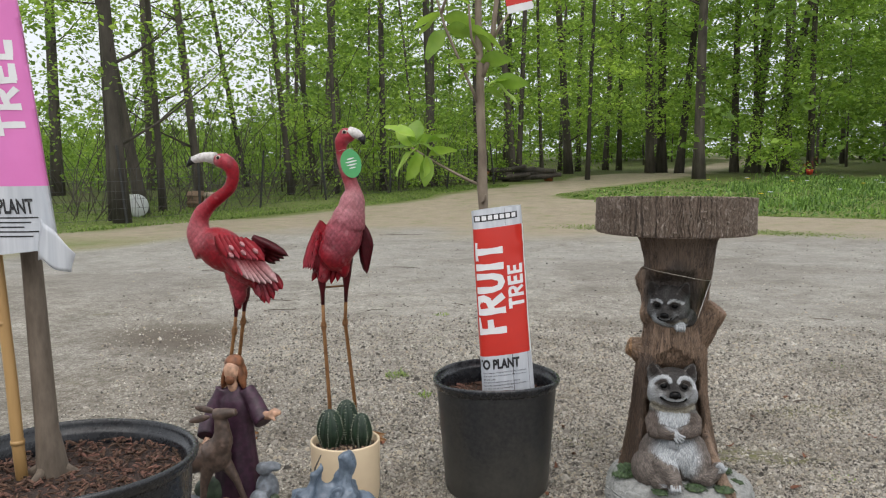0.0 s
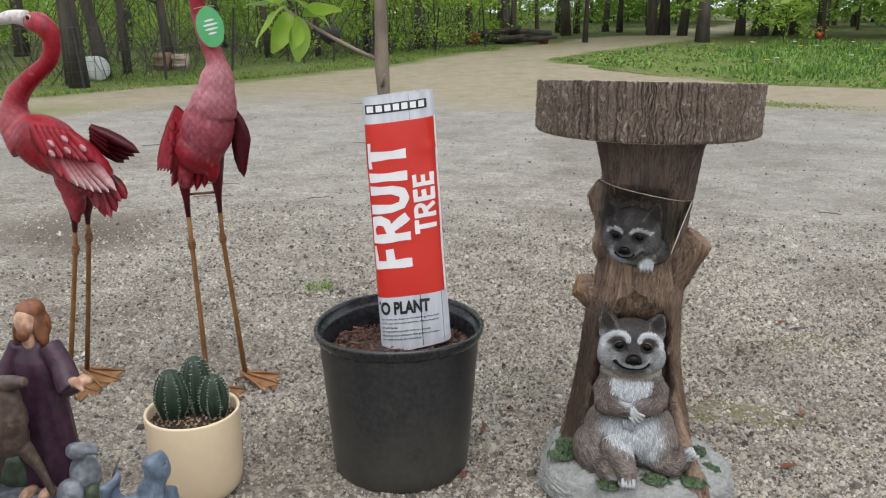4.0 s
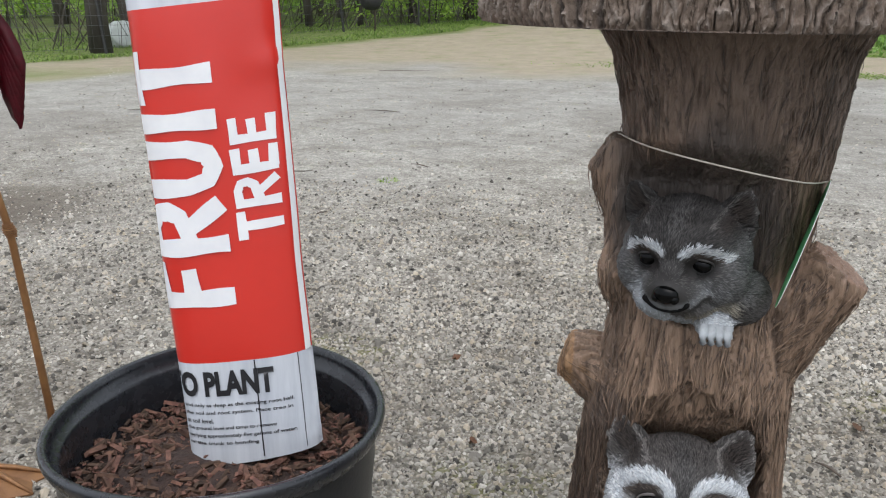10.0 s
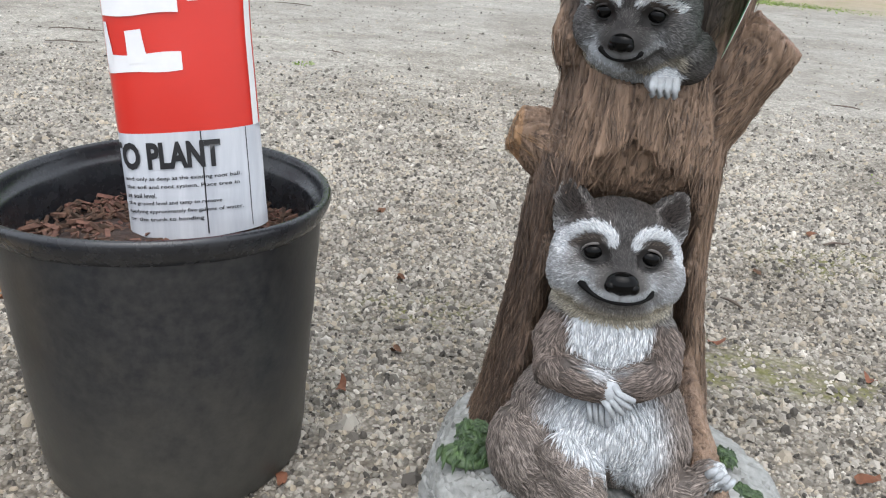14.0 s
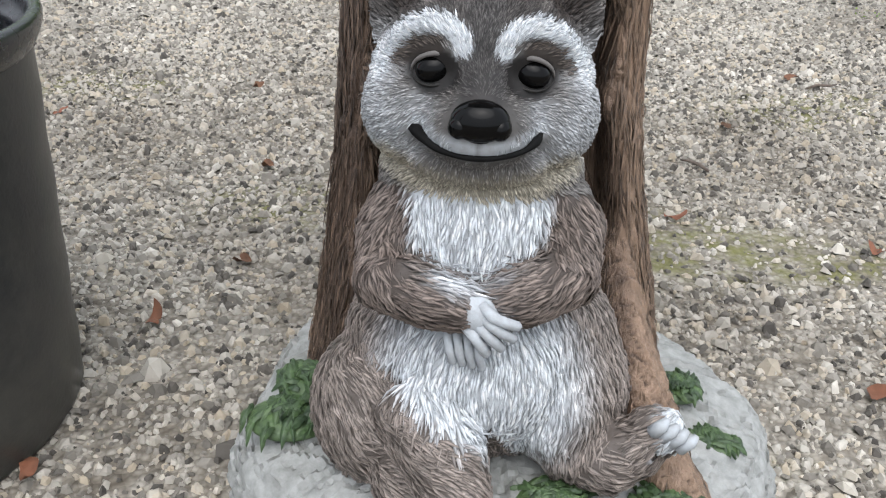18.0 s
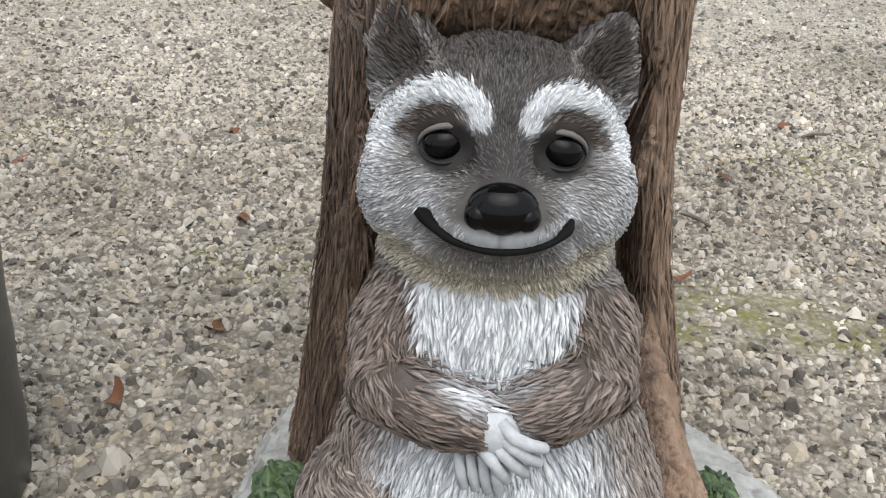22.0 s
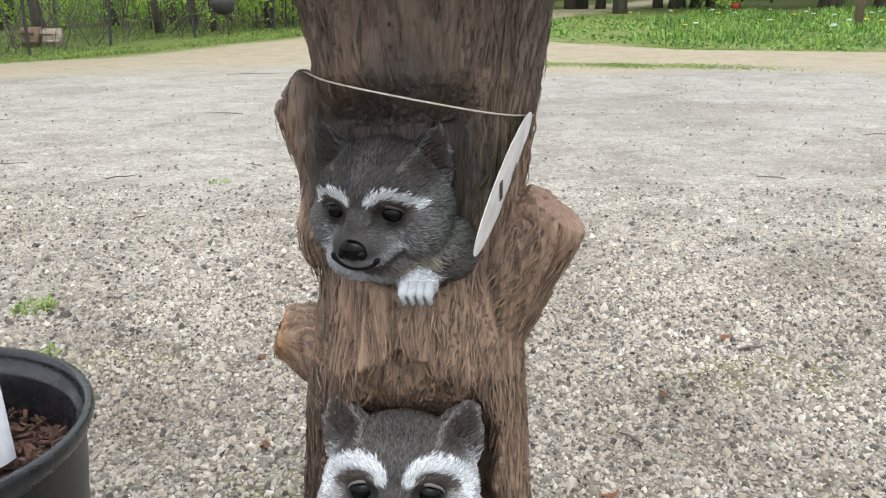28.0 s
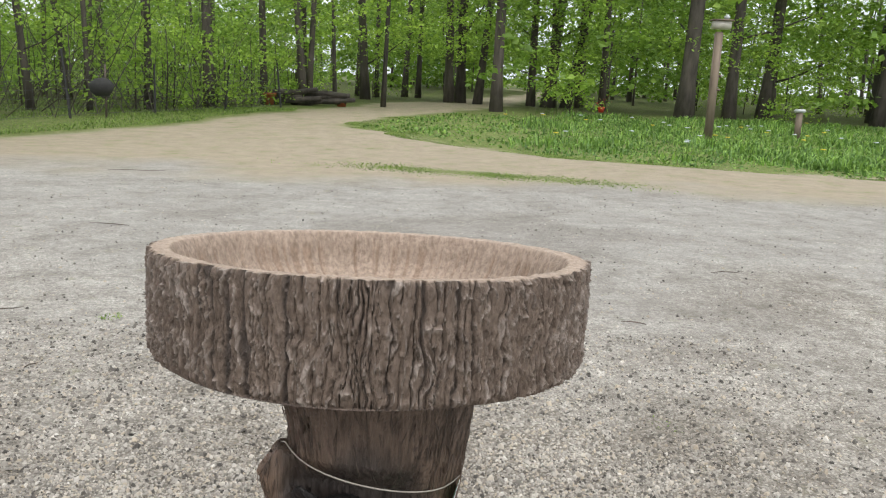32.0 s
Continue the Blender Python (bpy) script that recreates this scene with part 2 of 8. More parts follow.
def lathe(profile, n=64, wobble=None):
    """Rings of (radius, z) turned about z; closed ends where the radius is 0. wobble(angle, r, z) gives a new (x, y, z)."""
    V, F = [], []
    for r, z in profile:
        for i in range(n):
            a = 2 * math.pi * i / n
            V.append(wobble(a, r, z) if wobble else (r * math.cos(a), r * math.sin(a), z))
    for k in range(len(profile) - 1):
        for i in range(n):
            j = (i + 1) % n
            F.append((k * n + i, k * n + j, (k + 1) * n + j, (k + 1) * n + i))
    return V, F


def tube(points, radii, n=8, cap=True):
    """A round bar along a list of places."""
    P = [Vector(p) for p in points]
    if not isinstance(radii, (list, tuple)):
        radii = [radii] * len(P)
    V, F = [], []
    up = Vector((0.13, 0.31, 1)).normalized()
    for k, p in enumerate(P):
        d = (P[min(k + 1, len(P) - 1)] - P[max(k - 1, 0)]).normalized()
        s = d.cross(up)
        if s.length < 0.05:
            s = d.cross(Vector((1, 0, 0)))
        s.normalize()
        t = s.cross(d).normalized()
        for i in range(n):
            a = 2 * math.pi * i / n
            V.append(p + (s * math.cos(a) + t * math.sin(a)) * radii[k])
    for k in range(len(P) - 1):
        for i in range(n):
            j = (i + 1) % n
            F.append((k * n + i, k * n + j, (k + 1) * n + j, (k + 1) * n + i))
    if cap:
        F.append(tuple(range(n))[::-1])
        F.append(tuple((len(P) - 1) * n + i for i in range(n)))
    return V, F


def join(*pieces):
    V, F = [], []
    for v, f in pieces:
        o = len(V)
        V += list(v)
        F += [tuple(i + o for i in q) for q in f]
    return V, F


def smoothstep(a, b, x):
    t = np.clip((x - a) / (b - a), 0, 1)
    return t * t * (3 - 2 * t)


def vnoise(x, y, z, seed=0):
    """Smooth value noise in -1..1 for arrays."""
    x, y, z = (np.asarray(v, float) for v in (x, y, z))
    xi, yi, zi = (np.floor(v).astype(np.int64) for v in (x, y, z))
    fx, fy, fz = x - xi, y - yi, z - zi
    fx, fy, fz = (v * v * (3 - 2 * v) for v in (fx, fy, fz))

    def h(a, b, c):
        k = (a * 374761393 + b * 668265263 + c * 2147483647 + seed * 974634777) & 0xFFFFFFFF
        k = ((k ^ (k >> 13)) * 1274126177) & 0xFFFFFFFF
        return ((k ^ (k >> 16)) & 0xFFFF) / 32767.5 - 1

    def lerp(a, b, t):
        return a + (b - a) * t
    return lerp(lerp(lerp(h(xi, yi, zi), h(xi + 1, yi, zi), fx), lerp(h(xi, yi + 1, zi), h(xi + 1, yi + 1, zi), fx), fy),
                lerp(lerp(h(xi, yi, zi + 1), h(xi + 1, yi, zi + 1), fx), lerp(h(xi, yi + 1, zi + 1), h(xi + 1, yi + 1, zi + 1), fx), fy), fz)


def fnoise(x, y, z, octaves=4, seed=0):
    total, amp = 0, 1.0
    for o in range(octaves):
        total = total + amp * vnoise(x * 2 ** o, y * 2 ** o, z * 2 ** o, seed + o)
        amp *= 0.5
    return total


# ---- ground ----
def land(x, y):
    """Height of the ground: level by the lot, rising gently into the wood."""
    x, y = np.asarray(x, float), np.asarray(y, float)
    d = np.maximum(y - 9, 0)
    return np.where(d < 14, d * 0.021 * smoothstep(0, 3, d), 0.294 + (d - 14) * 0.008) + 0.02 * vnoise(x * 0.4, y * 0.4, 0, 5) * smoothstep(7.5, 11, y)


def gravel_edge(x):
    return np.interp(x, [-30, -7.0, -5.6, -4.8, -4.0, -2.9, -1.75, 0.0, 2.2, 4.6, 12, 40], [0.5, 2.5, 4.4, 6.6, 7.8, 8.0, 7.9, 7.75, 7.75, 7.2, 7.0, 6.5])


def path_left(y):
    return np.interp(y, [7, 10.1, 11.3, 13.0, 15.4, 19.5, 24.7, 38.9, 60, 100], [-6.6, -5.2, -4.3, -3.5, -2.95, -1.7, 0.4, 4.7, 10.5, 23])


def path_right(y):
    return np.interp(y, [6, 8.3, 8.9, 9.2, 9.8, 10.2, 10.8, 11.5, 13.0, 13.7, 15.0, 16.7, 19.5, 22, 27, 40, 60, 100], [14, 9, 5.9, 4.84, 3.6, 2.2, 1.5, 0.7, -0.2, -0.75, -0.65, -0.26, 1.07, 2.3, 3.9, 7.3, 12.5, 27])


def axis(stops):
    out = []
    for a, b, step in stops:
        out += list(np.arange(a, b, step))
    return np.array(out + [stops[-1][1]])


gx = axis([(-400, -60, 40), (-60, -16, 4), (-16, -6, 0.5), (-6, -0.8, 0.1), (-0.8, 1.4, 0.03), (1.4, 10, 0.1), (10, 20, 0.5), (20, 60, 4), (60, 400, 40)])
gy = axis([(-400, -60, 40), (-60, -8, 4), (-8, -2, 0.5), (-2, 0, 0.1), (0, 1.5, 0.03), (1.5, 14, 0.1), (14, 26, 0.4), (26, 60, 2), (60, 400, 34)])
GX, GY = np.meshgrid(gx, gy)
GZ = land(GX, GY)
wob = 0.35 * fnoise(GX * 0.9, GY * 0.9, 0, 4, 11)
w_gravel = smoothstep(0.3, -1.3, GY - gravel_edge(GX) + wob * 1.6)
in_path = smoothstep(-0.3, 0.3, GX - path_left(GY) + wob) * smoothstep(-0.3, 0.3, path_right(GY) - GX + wob) * smoothstep(5, 7, GY)
track = smoothstep(7.9, 8.2, GY + wob * 0.5) * smoothstep(9.4, 9.0, GY + wob * 0.5) * smoothstep(-1.5, 0, GX)
w_dirt = np.clip(np.maximum(in_path, track * 0.95), 0, 1)
w_dirt = w_dirt * (1 - 0.85 * smoothstep(1.25, 0.5, np.hypot((GX - 1.1) / 1.7, (GY - 8.2 + 0.3 * GX) / 0.26) + 1.2 * wob))
w_dirt = np.maximum(w_dirt, smoothstep(1.6, 0.2, GY - gravel_edge(GX)) * smoothstep(-3.2, -4.2, GX) * 0.6)
w_wood = smoothstep(19, 25, GY + 2 * wob) * (1 - w_dirt)
w_wood = np.maximum(w_wood, smoothstep(-1.2, -2.6, GX - path_left(GY) + 2 * wob) * (1 - w_gravel) * smoothstep(9, 14, GY))
dark = 0.35 * smoothstep(0.25, 0.8, fnoise(GX * 0.9 + 3, GY * 0.9, 0, 3, 21)) * w_gravel
dark = np.maximum(dark, smoothstep(1.0, 0.3, np.hypot((GX + 2.1) / 1.0, (GY - 1.45) / 0.75) + 0.9 * wob) * 1.2)
moss = np.zeros_like(GX)
for _x, _y, _a, _b in ((0.30, 0.29, 0.16, 0.07), (0.43, 0.27, 0.12, 0.05), (-0.15, 0.35, 0.1, 0.06), (0.62, 0.75, 0.2, 0.1), (-0.55, 0.75, 0.15, 0.08)):
    moss = np.maximum(moss, smoothstep(1.4, 0.4, np.hypot((GX - _x) / _a, (GY - _y) / _b) + 0.4 * wob))
# near loose gravel: shade between its stones put into a darker ground colour
dark = np.maximum(dark, smoothstep(2.4, 0.6, GY + wob) * w_gravel * 0.5)
nx, ny = len(gx), len(gy)
idx = np.arange(nx * ny).reshape(ny, nx)
faces = np.stack([idx[:-1, :-1], idx[:-1, 1:], idx[1:, 1:], idx[1:, :-1]], -1).reshape(-1, 4)
ground = part_data("ground", np.stack([GX, GY, GZ], -1).reshape(-1, 3), faces, bpy.data.materials.new("ground_surface"))
tagged(ground, "grey gravel lot running out into grass, a sandy track and wood floor", "ground", kind="structure")
for key, val in (("gravel", w_gravel), ("dirt", w_dirt), ("wood", w_wood), ("dark", dark), ("moss", moss), ("worn", smoothstep(0.5, 4.6, GY + 2.4 * wob))):
    at = ground.data.attributes.new(key, "FLOAT", "POINT")
    at.data.foreach_set("value", val.ravel().astype(np.float32))


def ground_nodes(m):
    m.use_nodes = True
    n, l = m.node_tree.nodes, m.node_tree.links
    p = n["Principled BSDF"]
    p.inputs["Roughness"].default_value = 0.92
    p.inputs["Specular IOR Level"].default_value = 0.2
    pos = n.new("ShaderNodeNewGeometry").outputs["Position"]

    def tex(kind, scale, detail=5.0, rough=0.65):
        t = n.new(kind)
        t.inputs["Scale"].default_value = scale
        if kind == "ShaderNodeTexNoise":
            t.inputs["Detail"].default_value, t.inputs["Roughness"].default_value = detail, rough
        l.new(pos, t.inputs["Vector"])
        return t

    def ramp(src, stops):
        r = n.new("ShaderNodeValToRGB")
        while len(r.color_ramp.elements) < len(stops):
            r.color_ramp.elements.new(0.5)
        for e, (at_, c) in zip(r.color_ramp.elements, stops):
            e.position, e.color = at_, (*c, 1)
        l.new(src, r.inputs[0])
        return r.outputs[0]

    def mixc(fac, a, b, kind="MIX"):
        x = n.new("ShaderNodeMix")
        x.data_type, x.blend_type = "RGBA", kind
        if isinstance(fac, float):
            x.inputs[0].default_value = fac
        else:
            l.new(fac, x.inputs[0])
        l.new(a, x.inputs[6])
        if isinstance(b, tuple):
            x.inputs[7].default_value = (*b, 1)
        else:
            l.new(b, x.inputs[7])
        return x.outputs[2]

    def attr(name):
        a = n.new("ShaderNodeAttribute")
        a.attribute_name = name
        return a.outputs["Fac"]

    vor = tex("ShaderNodeTexVoronoi", 150)
    vor2 = tex("ShaderNodeTexVoronoi", 60)
    sep = n.new("ShaderNodeSeparateColor")
    l.new(vor.outputs["Color"], sep.inputs[0])
    stones = ramp(sep.outputs[0], [(0.0, (0.16, 0.154, 0.14)), (0.35, (0.30, 0.289, 0.262)), (0.7, (0.42, 0.407, 0.373)), (1.0, (0.53, 0.516, 0.478))])
    fine = ramp(tex("ShaderNodeTexNoise", 160, 4).outputs[0], [(0.3, (0.31, 0.298, 0.27)), (0.7, (0.49, 0.474, 0.435))])
    grav = mixc(0.45, stones, fine)
    # dark soil colour in the gaps, standing in for the shade between stones
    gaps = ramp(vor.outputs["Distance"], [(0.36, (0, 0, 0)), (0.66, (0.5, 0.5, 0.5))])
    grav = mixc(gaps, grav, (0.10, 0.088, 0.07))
    broad = ramp(tex("ShaderNodeTexNoise", 2.6, 7, 0.7).outputs[0], [(0.33, (0.66, 0.63, 0.59)), (0.5, (0.98, 0.97, 0.95)), (0.66, (1.16, 1.15, 1.13))])
    grav = mixc(1.0, grav, broad, "MULTIPLY")
    speck = ramp(tex("ShaderNodeTexNoise", 38, 3, 0.75).outputs[0], [(0.36, (0.60, 0.585, 0.56)), (0.52, (1.02, 1.01, 1.0)), (0.68, (1.22, 1.22, 1.22))])
    grav = mixc(1.0, grav, speck, "MULTIPLY")
    clump = ramp(tex("ShaderNodeTexNoise", 9, 5, 0.7).outputs[0], [(0.34, (0.66, 0.63, 0.59)), (0.6, (1.14, 1.13, 1.11))])
    grav = mixc(1.0, grav, clump, "MULTIPLY")
    trod = n.new("ShaderNodeMath")
    trod.operation, trod.inputs[1].default_value = "MULTIPLY", 0.5
    l.new(attr("worn"), trod.inputs[0])
    dust = ramp(tex("ShaderNodeTexNoise", 1.3, 8, 0.6).outputs[0], [(0.3, (0.25, 0.241, 0.224)), (0.7, (0.35, 0.34, 0.32))])
    grav = mixc(trod.outputs[0], grav, dust)
    moss = ramp(tex("ShaderNodeTexNoise", 5.0, 6).outputs[0], [(0.62, (0, 0, 0)), (0.75, (0.5, 0.5, 0.5))])
    grav = mixc(moss, grav, (0.20, 0.20, 0.09))
    patch = n.new("ShaderNodeMath")
    patch.operation = "MULTIPLY"
    l.new(attr("moss"), patch.inputs[0])
    l.new(ramp(tex("ShaderNodeTexNoise", 26, 6, 0.7).outputs[0], [(0.42, (0, 0, 0)), (0.6, (0.9, 0.9, 0.9))]), patch.inputs[1])
    grav = mixc(patch.outputs[0], grav, (0.15, 0.155, 0.035))
    dk = n.new("ShaderNodeMath")
    dk.operation, dk.inputs[1].default_value = "MULTIPLY", 0.7
    l.new(attr("dark"), dk.inputs[0])
    grav = mixc(dk.outputs[0], grav, (0.105, 0.085, 0.066))
    dirt = ramp(tex("ShaderNodeTexNoise", 6, 8, 0.7).outputs[0], [(0.25, (0.23, 0.19, 0.137)), (0.75, (0.39, 0.335, 0.25))])
    grass = ramp(tex("ShaderNodeTexNoise", 9, 8, 0.75).outputs[0], [(0.25, (0.085, 0.085, 0.03)), (0.5, (0.13, 0.17, 0.045)), (0.75, (0.27, 0.235, 0.13))])
    wood = ramp(tex("ShaderNodeTexNoise", 2.2, 8, 0.7).outputs[0], [(0.3, (0.095, 0.075, 0.045)), (0.55, (0.085, 0.11, 0.03)), (0.8, (0.13, 0.18, 0.04))])
    tuft = tex("ShaderNodeTexNoise", 3.0, 7, 0.75).outputs[0]
    dirt = mixc(ramp(tuft, [(0.52, (0, 0, 0)), (0.68, (0.75, 0.75, 0.75))]), dirt, grass)
    col = mixc(attr("wood"), grass, wood)
    col = mixc(attr("dirt"), col, dirt)
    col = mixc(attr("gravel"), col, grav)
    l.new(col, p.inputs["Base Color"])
    b = n.new("ShaderNodeBump")
    b.inputs["Strength"].default_value, b.inputs["Distance"].default_value = 0.7, 0.006
    add = n.new("ShaderNodeMath")
    add.operation = "ADD"
    l.new(vor.outputs["Distance"], add.inputs[0])
    l.new(vor2.outputs["Distance"], add.inputs[1])
    sub = n.new("ShaderNodeMath")
    sub.operation = "MULTIPLY"
    sub.inputs[1].default_value = -1.0
    l.new(add.outputs[0], sub.inputs[0])
    l.new(sub.outputs[0], b.inputs["Height"])
    l.new(b.outputs[0], p.inputs["Normal"])


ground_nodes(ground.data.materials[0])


# ---- the wood ----
rng = np.random.default_rng(7)


def trunk_mesh(height, r0, lean, seed, limbs=6, n=9):
    """A tapered, slightly bent trunk with bare limbs that rise from it."""
    rg = np.random.default_rng(seed)
    pts, rad, k = [], [], 12
    bend = rg.normal(0, 0.12, 2)
    for i in range(k):
        t = i / (k - 1)
        z = height * t
        pts.append((lean[0] * z + bend[0] * math.sin(3.1 * t + seed), lean[1] * z + bend[1] * math.sin(2.3 * t), z - 0.1))
        rad.append(r0 * (1.0 + 0.35 * math.exp(-z / (0.1 + r0))) * (1 - 0.6 * t))
    pieces = [tube(pts, rad, n)]
    for j in range(limbs):
        t = rg.uniform(0.16, 0.8)
        p = Vector(pts[int(t * (k - 1))])
        a, L = rg.uniform(0, 6.28), rg.uniform(0.9, 2.6)
        e = rg.uniform(0.05, 0.6)
        q = [p + Vector((math.cos(a) * L * s, math.sin(a) * L * s, L * e * s + 0.25 * L * s * s)) for s in (0, 0.35, 0.7, 1.0)]
        w = r0 * (1 - 0.72 * t) * rg.uniform(0.15, 0.35)
        pieces.append(tube(q, [w, w * 0.7, w * 0.45, w * 0.2], 5))
    return join(*pieces)


def leaf_cloud(sprays, per, zlo, zhi, spread, size, seed, flat=0.25):
    """Sprays of small folded leaves, thinner towards the outside, with gaps between."""
    rg = np.random.default_rng(seed)
    a = rg.uniform(0, 6.283, sprays)
    rr = spread * np.sqrt(rg.uniform(0.02, 1, sprays))
    zz = rg.uniform(zlo, zhi, sprays)
    c = np.stack([rr * np.cos(a), rr * np.sin(a), zz], -1)
    tilt = rg.normal(0, 0.22, (sprays, 2))
    R = rg.uniform(0.35, 0.95, sprays)
    ca = rg.uniform(0, 6.283, (sprays, per))
    cr = R[:, None] * np.sqrt(rg.uniform(0, 1, (sprays, per)))
    x = cr * np.cos(ca)
    y = cr * np.sin(ca) * rg.uniform(0.4, 1.0, sprays)[:, None]
    z = tilt[:, :1] * x + tilt[:, 1:] * y + rg.normal(0, flat * 0.35, (sprays, per)) - 0.25 * cr * cr
    base = (c[:, None, :] + np.stack([x, y, z], -1)).reshape(-1, 3)
    n = len(base)
    d = rg.normal(0, 1, (n, 3))
    d[:, 2] = -np.abs(d[:, 2]) * 0.5
    d /= np.linalg.norm(d, axis=1)[:, None]
    up = rg.normal(0, 0.55, (n, 3)) + (0, 0, 1)
    s = np.cross(d, up)
    s /= np.linalg.norm(s, axis=1)[:, None]
    u = np.cross(s, d)
    L = size * rg.uniform(0.6, 1.25, n)[:, None]
    v = np.stack([base, base + d * L * 0.5 + s * L * 0.36 + u * L * 0.1, base + d * L, base + d * L * 0.5 - s * L * 0.36 + u * L * 0.1], 1).reshape(-1, 3)
    i = np.arange(n)[:, None] * 4
    f = np.concatenate([i + (0, 1, 2), i + (0, 2, 3)], 0)
    return v, f


def mesh_of(name, vf, material, smooth=False):
    me = bpy.data.meshes.new(name)
    v, f = vf
    me.from_pydata([tuple(map(float, q)) for q in v], [], [tuple(map(int, q)) for q in f])
    if smooth:
        me.polygons.foreach_set("use_smooth", [True] * len(me.polygons))
    me.materials.append(material)
    return me


CROWNS = [mesh_of("crown", leaf_cloud(92, 50, 1.5, 9.5, 2.9, 0.115, 100 + k), M_leaf_far) for k in range(5)]
SHRUBS = [mesh_of("foliage", leaf_cloud(16, 40, 0.25, 2.0, 1.0, 0.10, 200 + k), M_leaf_far) for k in range(3)]


def tree(x, y, r, lean=(0.0, 0.0), height=13.0, crown=0, turn=0.0, size=1.0, limbs=6, meshes=None):
    z = float(land(x, y))
    t = thing("tree", (x, y, z), "tall woodland tree with dark bark and fresh spring leaves", "tree", "trees of the wood", rz=turn)
    part_data("trunk", *trunk_mesh(height, r, lean, int(x * 37 + y * 91) % 9973, limbs), M_forest_bark, t)
    meshes = meshes or CROWNS
    c = new("crown", meshes[crown % len(meshes)])
    c.parent = t
    c.scale = (size, size, size)
    c.rotation_euler = (0, 0, turn * 2.3)
    return t


# large trunks: x, y, radius, lean in x, lean in y
TREES = [(-6.91, 8.58, 0.125, -0.07, 0), (-7.25, 8.95, 0.058, 0.0, 0), (-7.5, 10.26, 0.108, -0.16, 0.02), (-7.56, 10.94, 0.068, -0.02, 0), (-7.5, 12.22, 0.095, -0.085, 0),
         (-9.33, 18.6, 0.085, -0.17, 0), (-6.77, 15.0, 0.08, -0.075, 0), (-7.34, 18.45, 0.092, -0.1, 0), (-5.7, 15.2, 0.06, -0.02, 0.03), (-5.1, 16.5, 0.09, 0.02, 0), (-4.2, 18, 0.13, 0.0, 0),
         (-3.3, 21, 0.11, 0.01, 0), (-2.8, 24.5, 0.16, -0.02, 0), (-1.57, 21.6, 0.062, 0.0, 0), (-1.1, 26.5, 0.17, -0.05, 0), (-0.19, 21.4, 0.072, 0.01, 0), (0.9, 31, 0.12, 0, 0),
         (1.85, 27.5, 0.18, -0.01, 0), (2.3, 28, 0.2, 0.0, 0), (2.8, 27, 0.16, 0.10, 0), (2.85, 21.2, 0.175, 0.0, 0), (4.7, 27.5, 0.16, 0.0, 0),
         (5.2, 27, 0.24, 0.14, 0), (5.8, 27.2, 0.17, 0.28, 0), (6.8, 26, 0.12, 0.02, 0), (8.2, 22, 0.27, 0.03, 0), (9.9, 23, 0.2, 0.0, 0),
         (11.3, 24, 0.23, 0.14, 0), (12.0, 25, 0.22, 0.05, 0), (13.8, 22, 0.2, 0.16, 0), (15.5, 25, 0.25, 0.0, 0), (-12.5, 15, 0.16, 0.02, 0), (-14.5, 13, 0.18, 0, 0),
         (-11.3, 17, 0.1, 0.0, 0), (-13, 20, 0.15, 0, 0), (18, 24, 0.25, 0, 0), (-9.6, 9.4, 0.1, -0.05, 0)]
SPARSE = [mesh_of("crown", leaf_cloud(56, 40, 1.7, 9.5, 2.6, 0.095, 150 + k), M_leaf_far) for k in range(2)]
for i, (x, y, r, lx, ly) in enumerate(TREES):
    tree(x, y, r * 0.86, (lx, ly), 13.0, i, i * 1.7, 1.0, meshes=SPARSE if x < -5 else CROWNS)

# slender trunks further back, and the leaf canopy over them
pieces, leaves_v, leaves_f, off = [], [], [], 0
for k in range(240):
    y = 19 + 75 * rng.uniform(0, 1) ** 1.4
    x = rng.uniform(-1, 1) * (12 + y * 0.75) + y * 0.08
    if path_left(y) - 1 < x < path_right(y) + 1 or (0 < x < 14 and y < 22) or x < -0.42 * (y + 2):
        continue
    r = rng.uniform(0.035, 0.13)
    v, f = trunk_mesh(12, r, (rng.normal(0, 0.04), 0), 5000 + k, 2, 6)
    z = float(land(x, y))
    pieces.append(([(p[0] + x, p[1] + y, p[2] + z) for p in v], f))
tagged(part_data("distant_trunks", *join(*pieces), M_forest_bark), "dark slender trunks deep in the wood", "trees", kind="stuff")
for k in range(210):
    y = 20 + 75 * rng.uniform(0, 1) ** 1.3
    x = rng.uniform(-1, 1) * (14 + y * 0.75) + y * 0.08
    if path_left(y) - 1.5 < x < path_right(y) + 1.5 and y < 45:
        continue
    lo, hi = (0.5 if rng.uniform() < 0.55 else 2.0), 12
    if x < -0.42 * (y + 2):
        lo, hi = 0.2, rng.uniform(1.5, 3.2)
    v, f = leaf_cloud(48 if hi > 5 else 22, 28, lo, hi, 3.2, 0.17 + y * 0.0022, 7000 + k)
    leaves_v.append(v + (x, y, float(land(x, y))))
    leaves_f.append(f + off)
    off += len(v)
for k in range(95):
    y = rng.uniform(38, 98)
    x = rng.uniform(0.0, 0.85) * y if k % 3 else rng.uniform(-0.3, 0.2) * y
    if path_left(y) - 2 < x < path_right(y) + 2 and y < 55:
        continue
    v, f = leaf_cloud(34, 30, 0.3, 5.5 if k % 2 else 12, 4.0, 0.30, 8000 + k)
    leaves_v.append(v + (x, y, float(land(x, y))))
    leaves_f.append(f + off)
    off += len(v)
tagged(part_data("distant_foliage", np.concatenate(leaves_v), np.concatenate(leaves_f), M_leaf_far, smooth=False),
       "layered fresh green canopy deep in the wood", "foliage", kind="stuff")
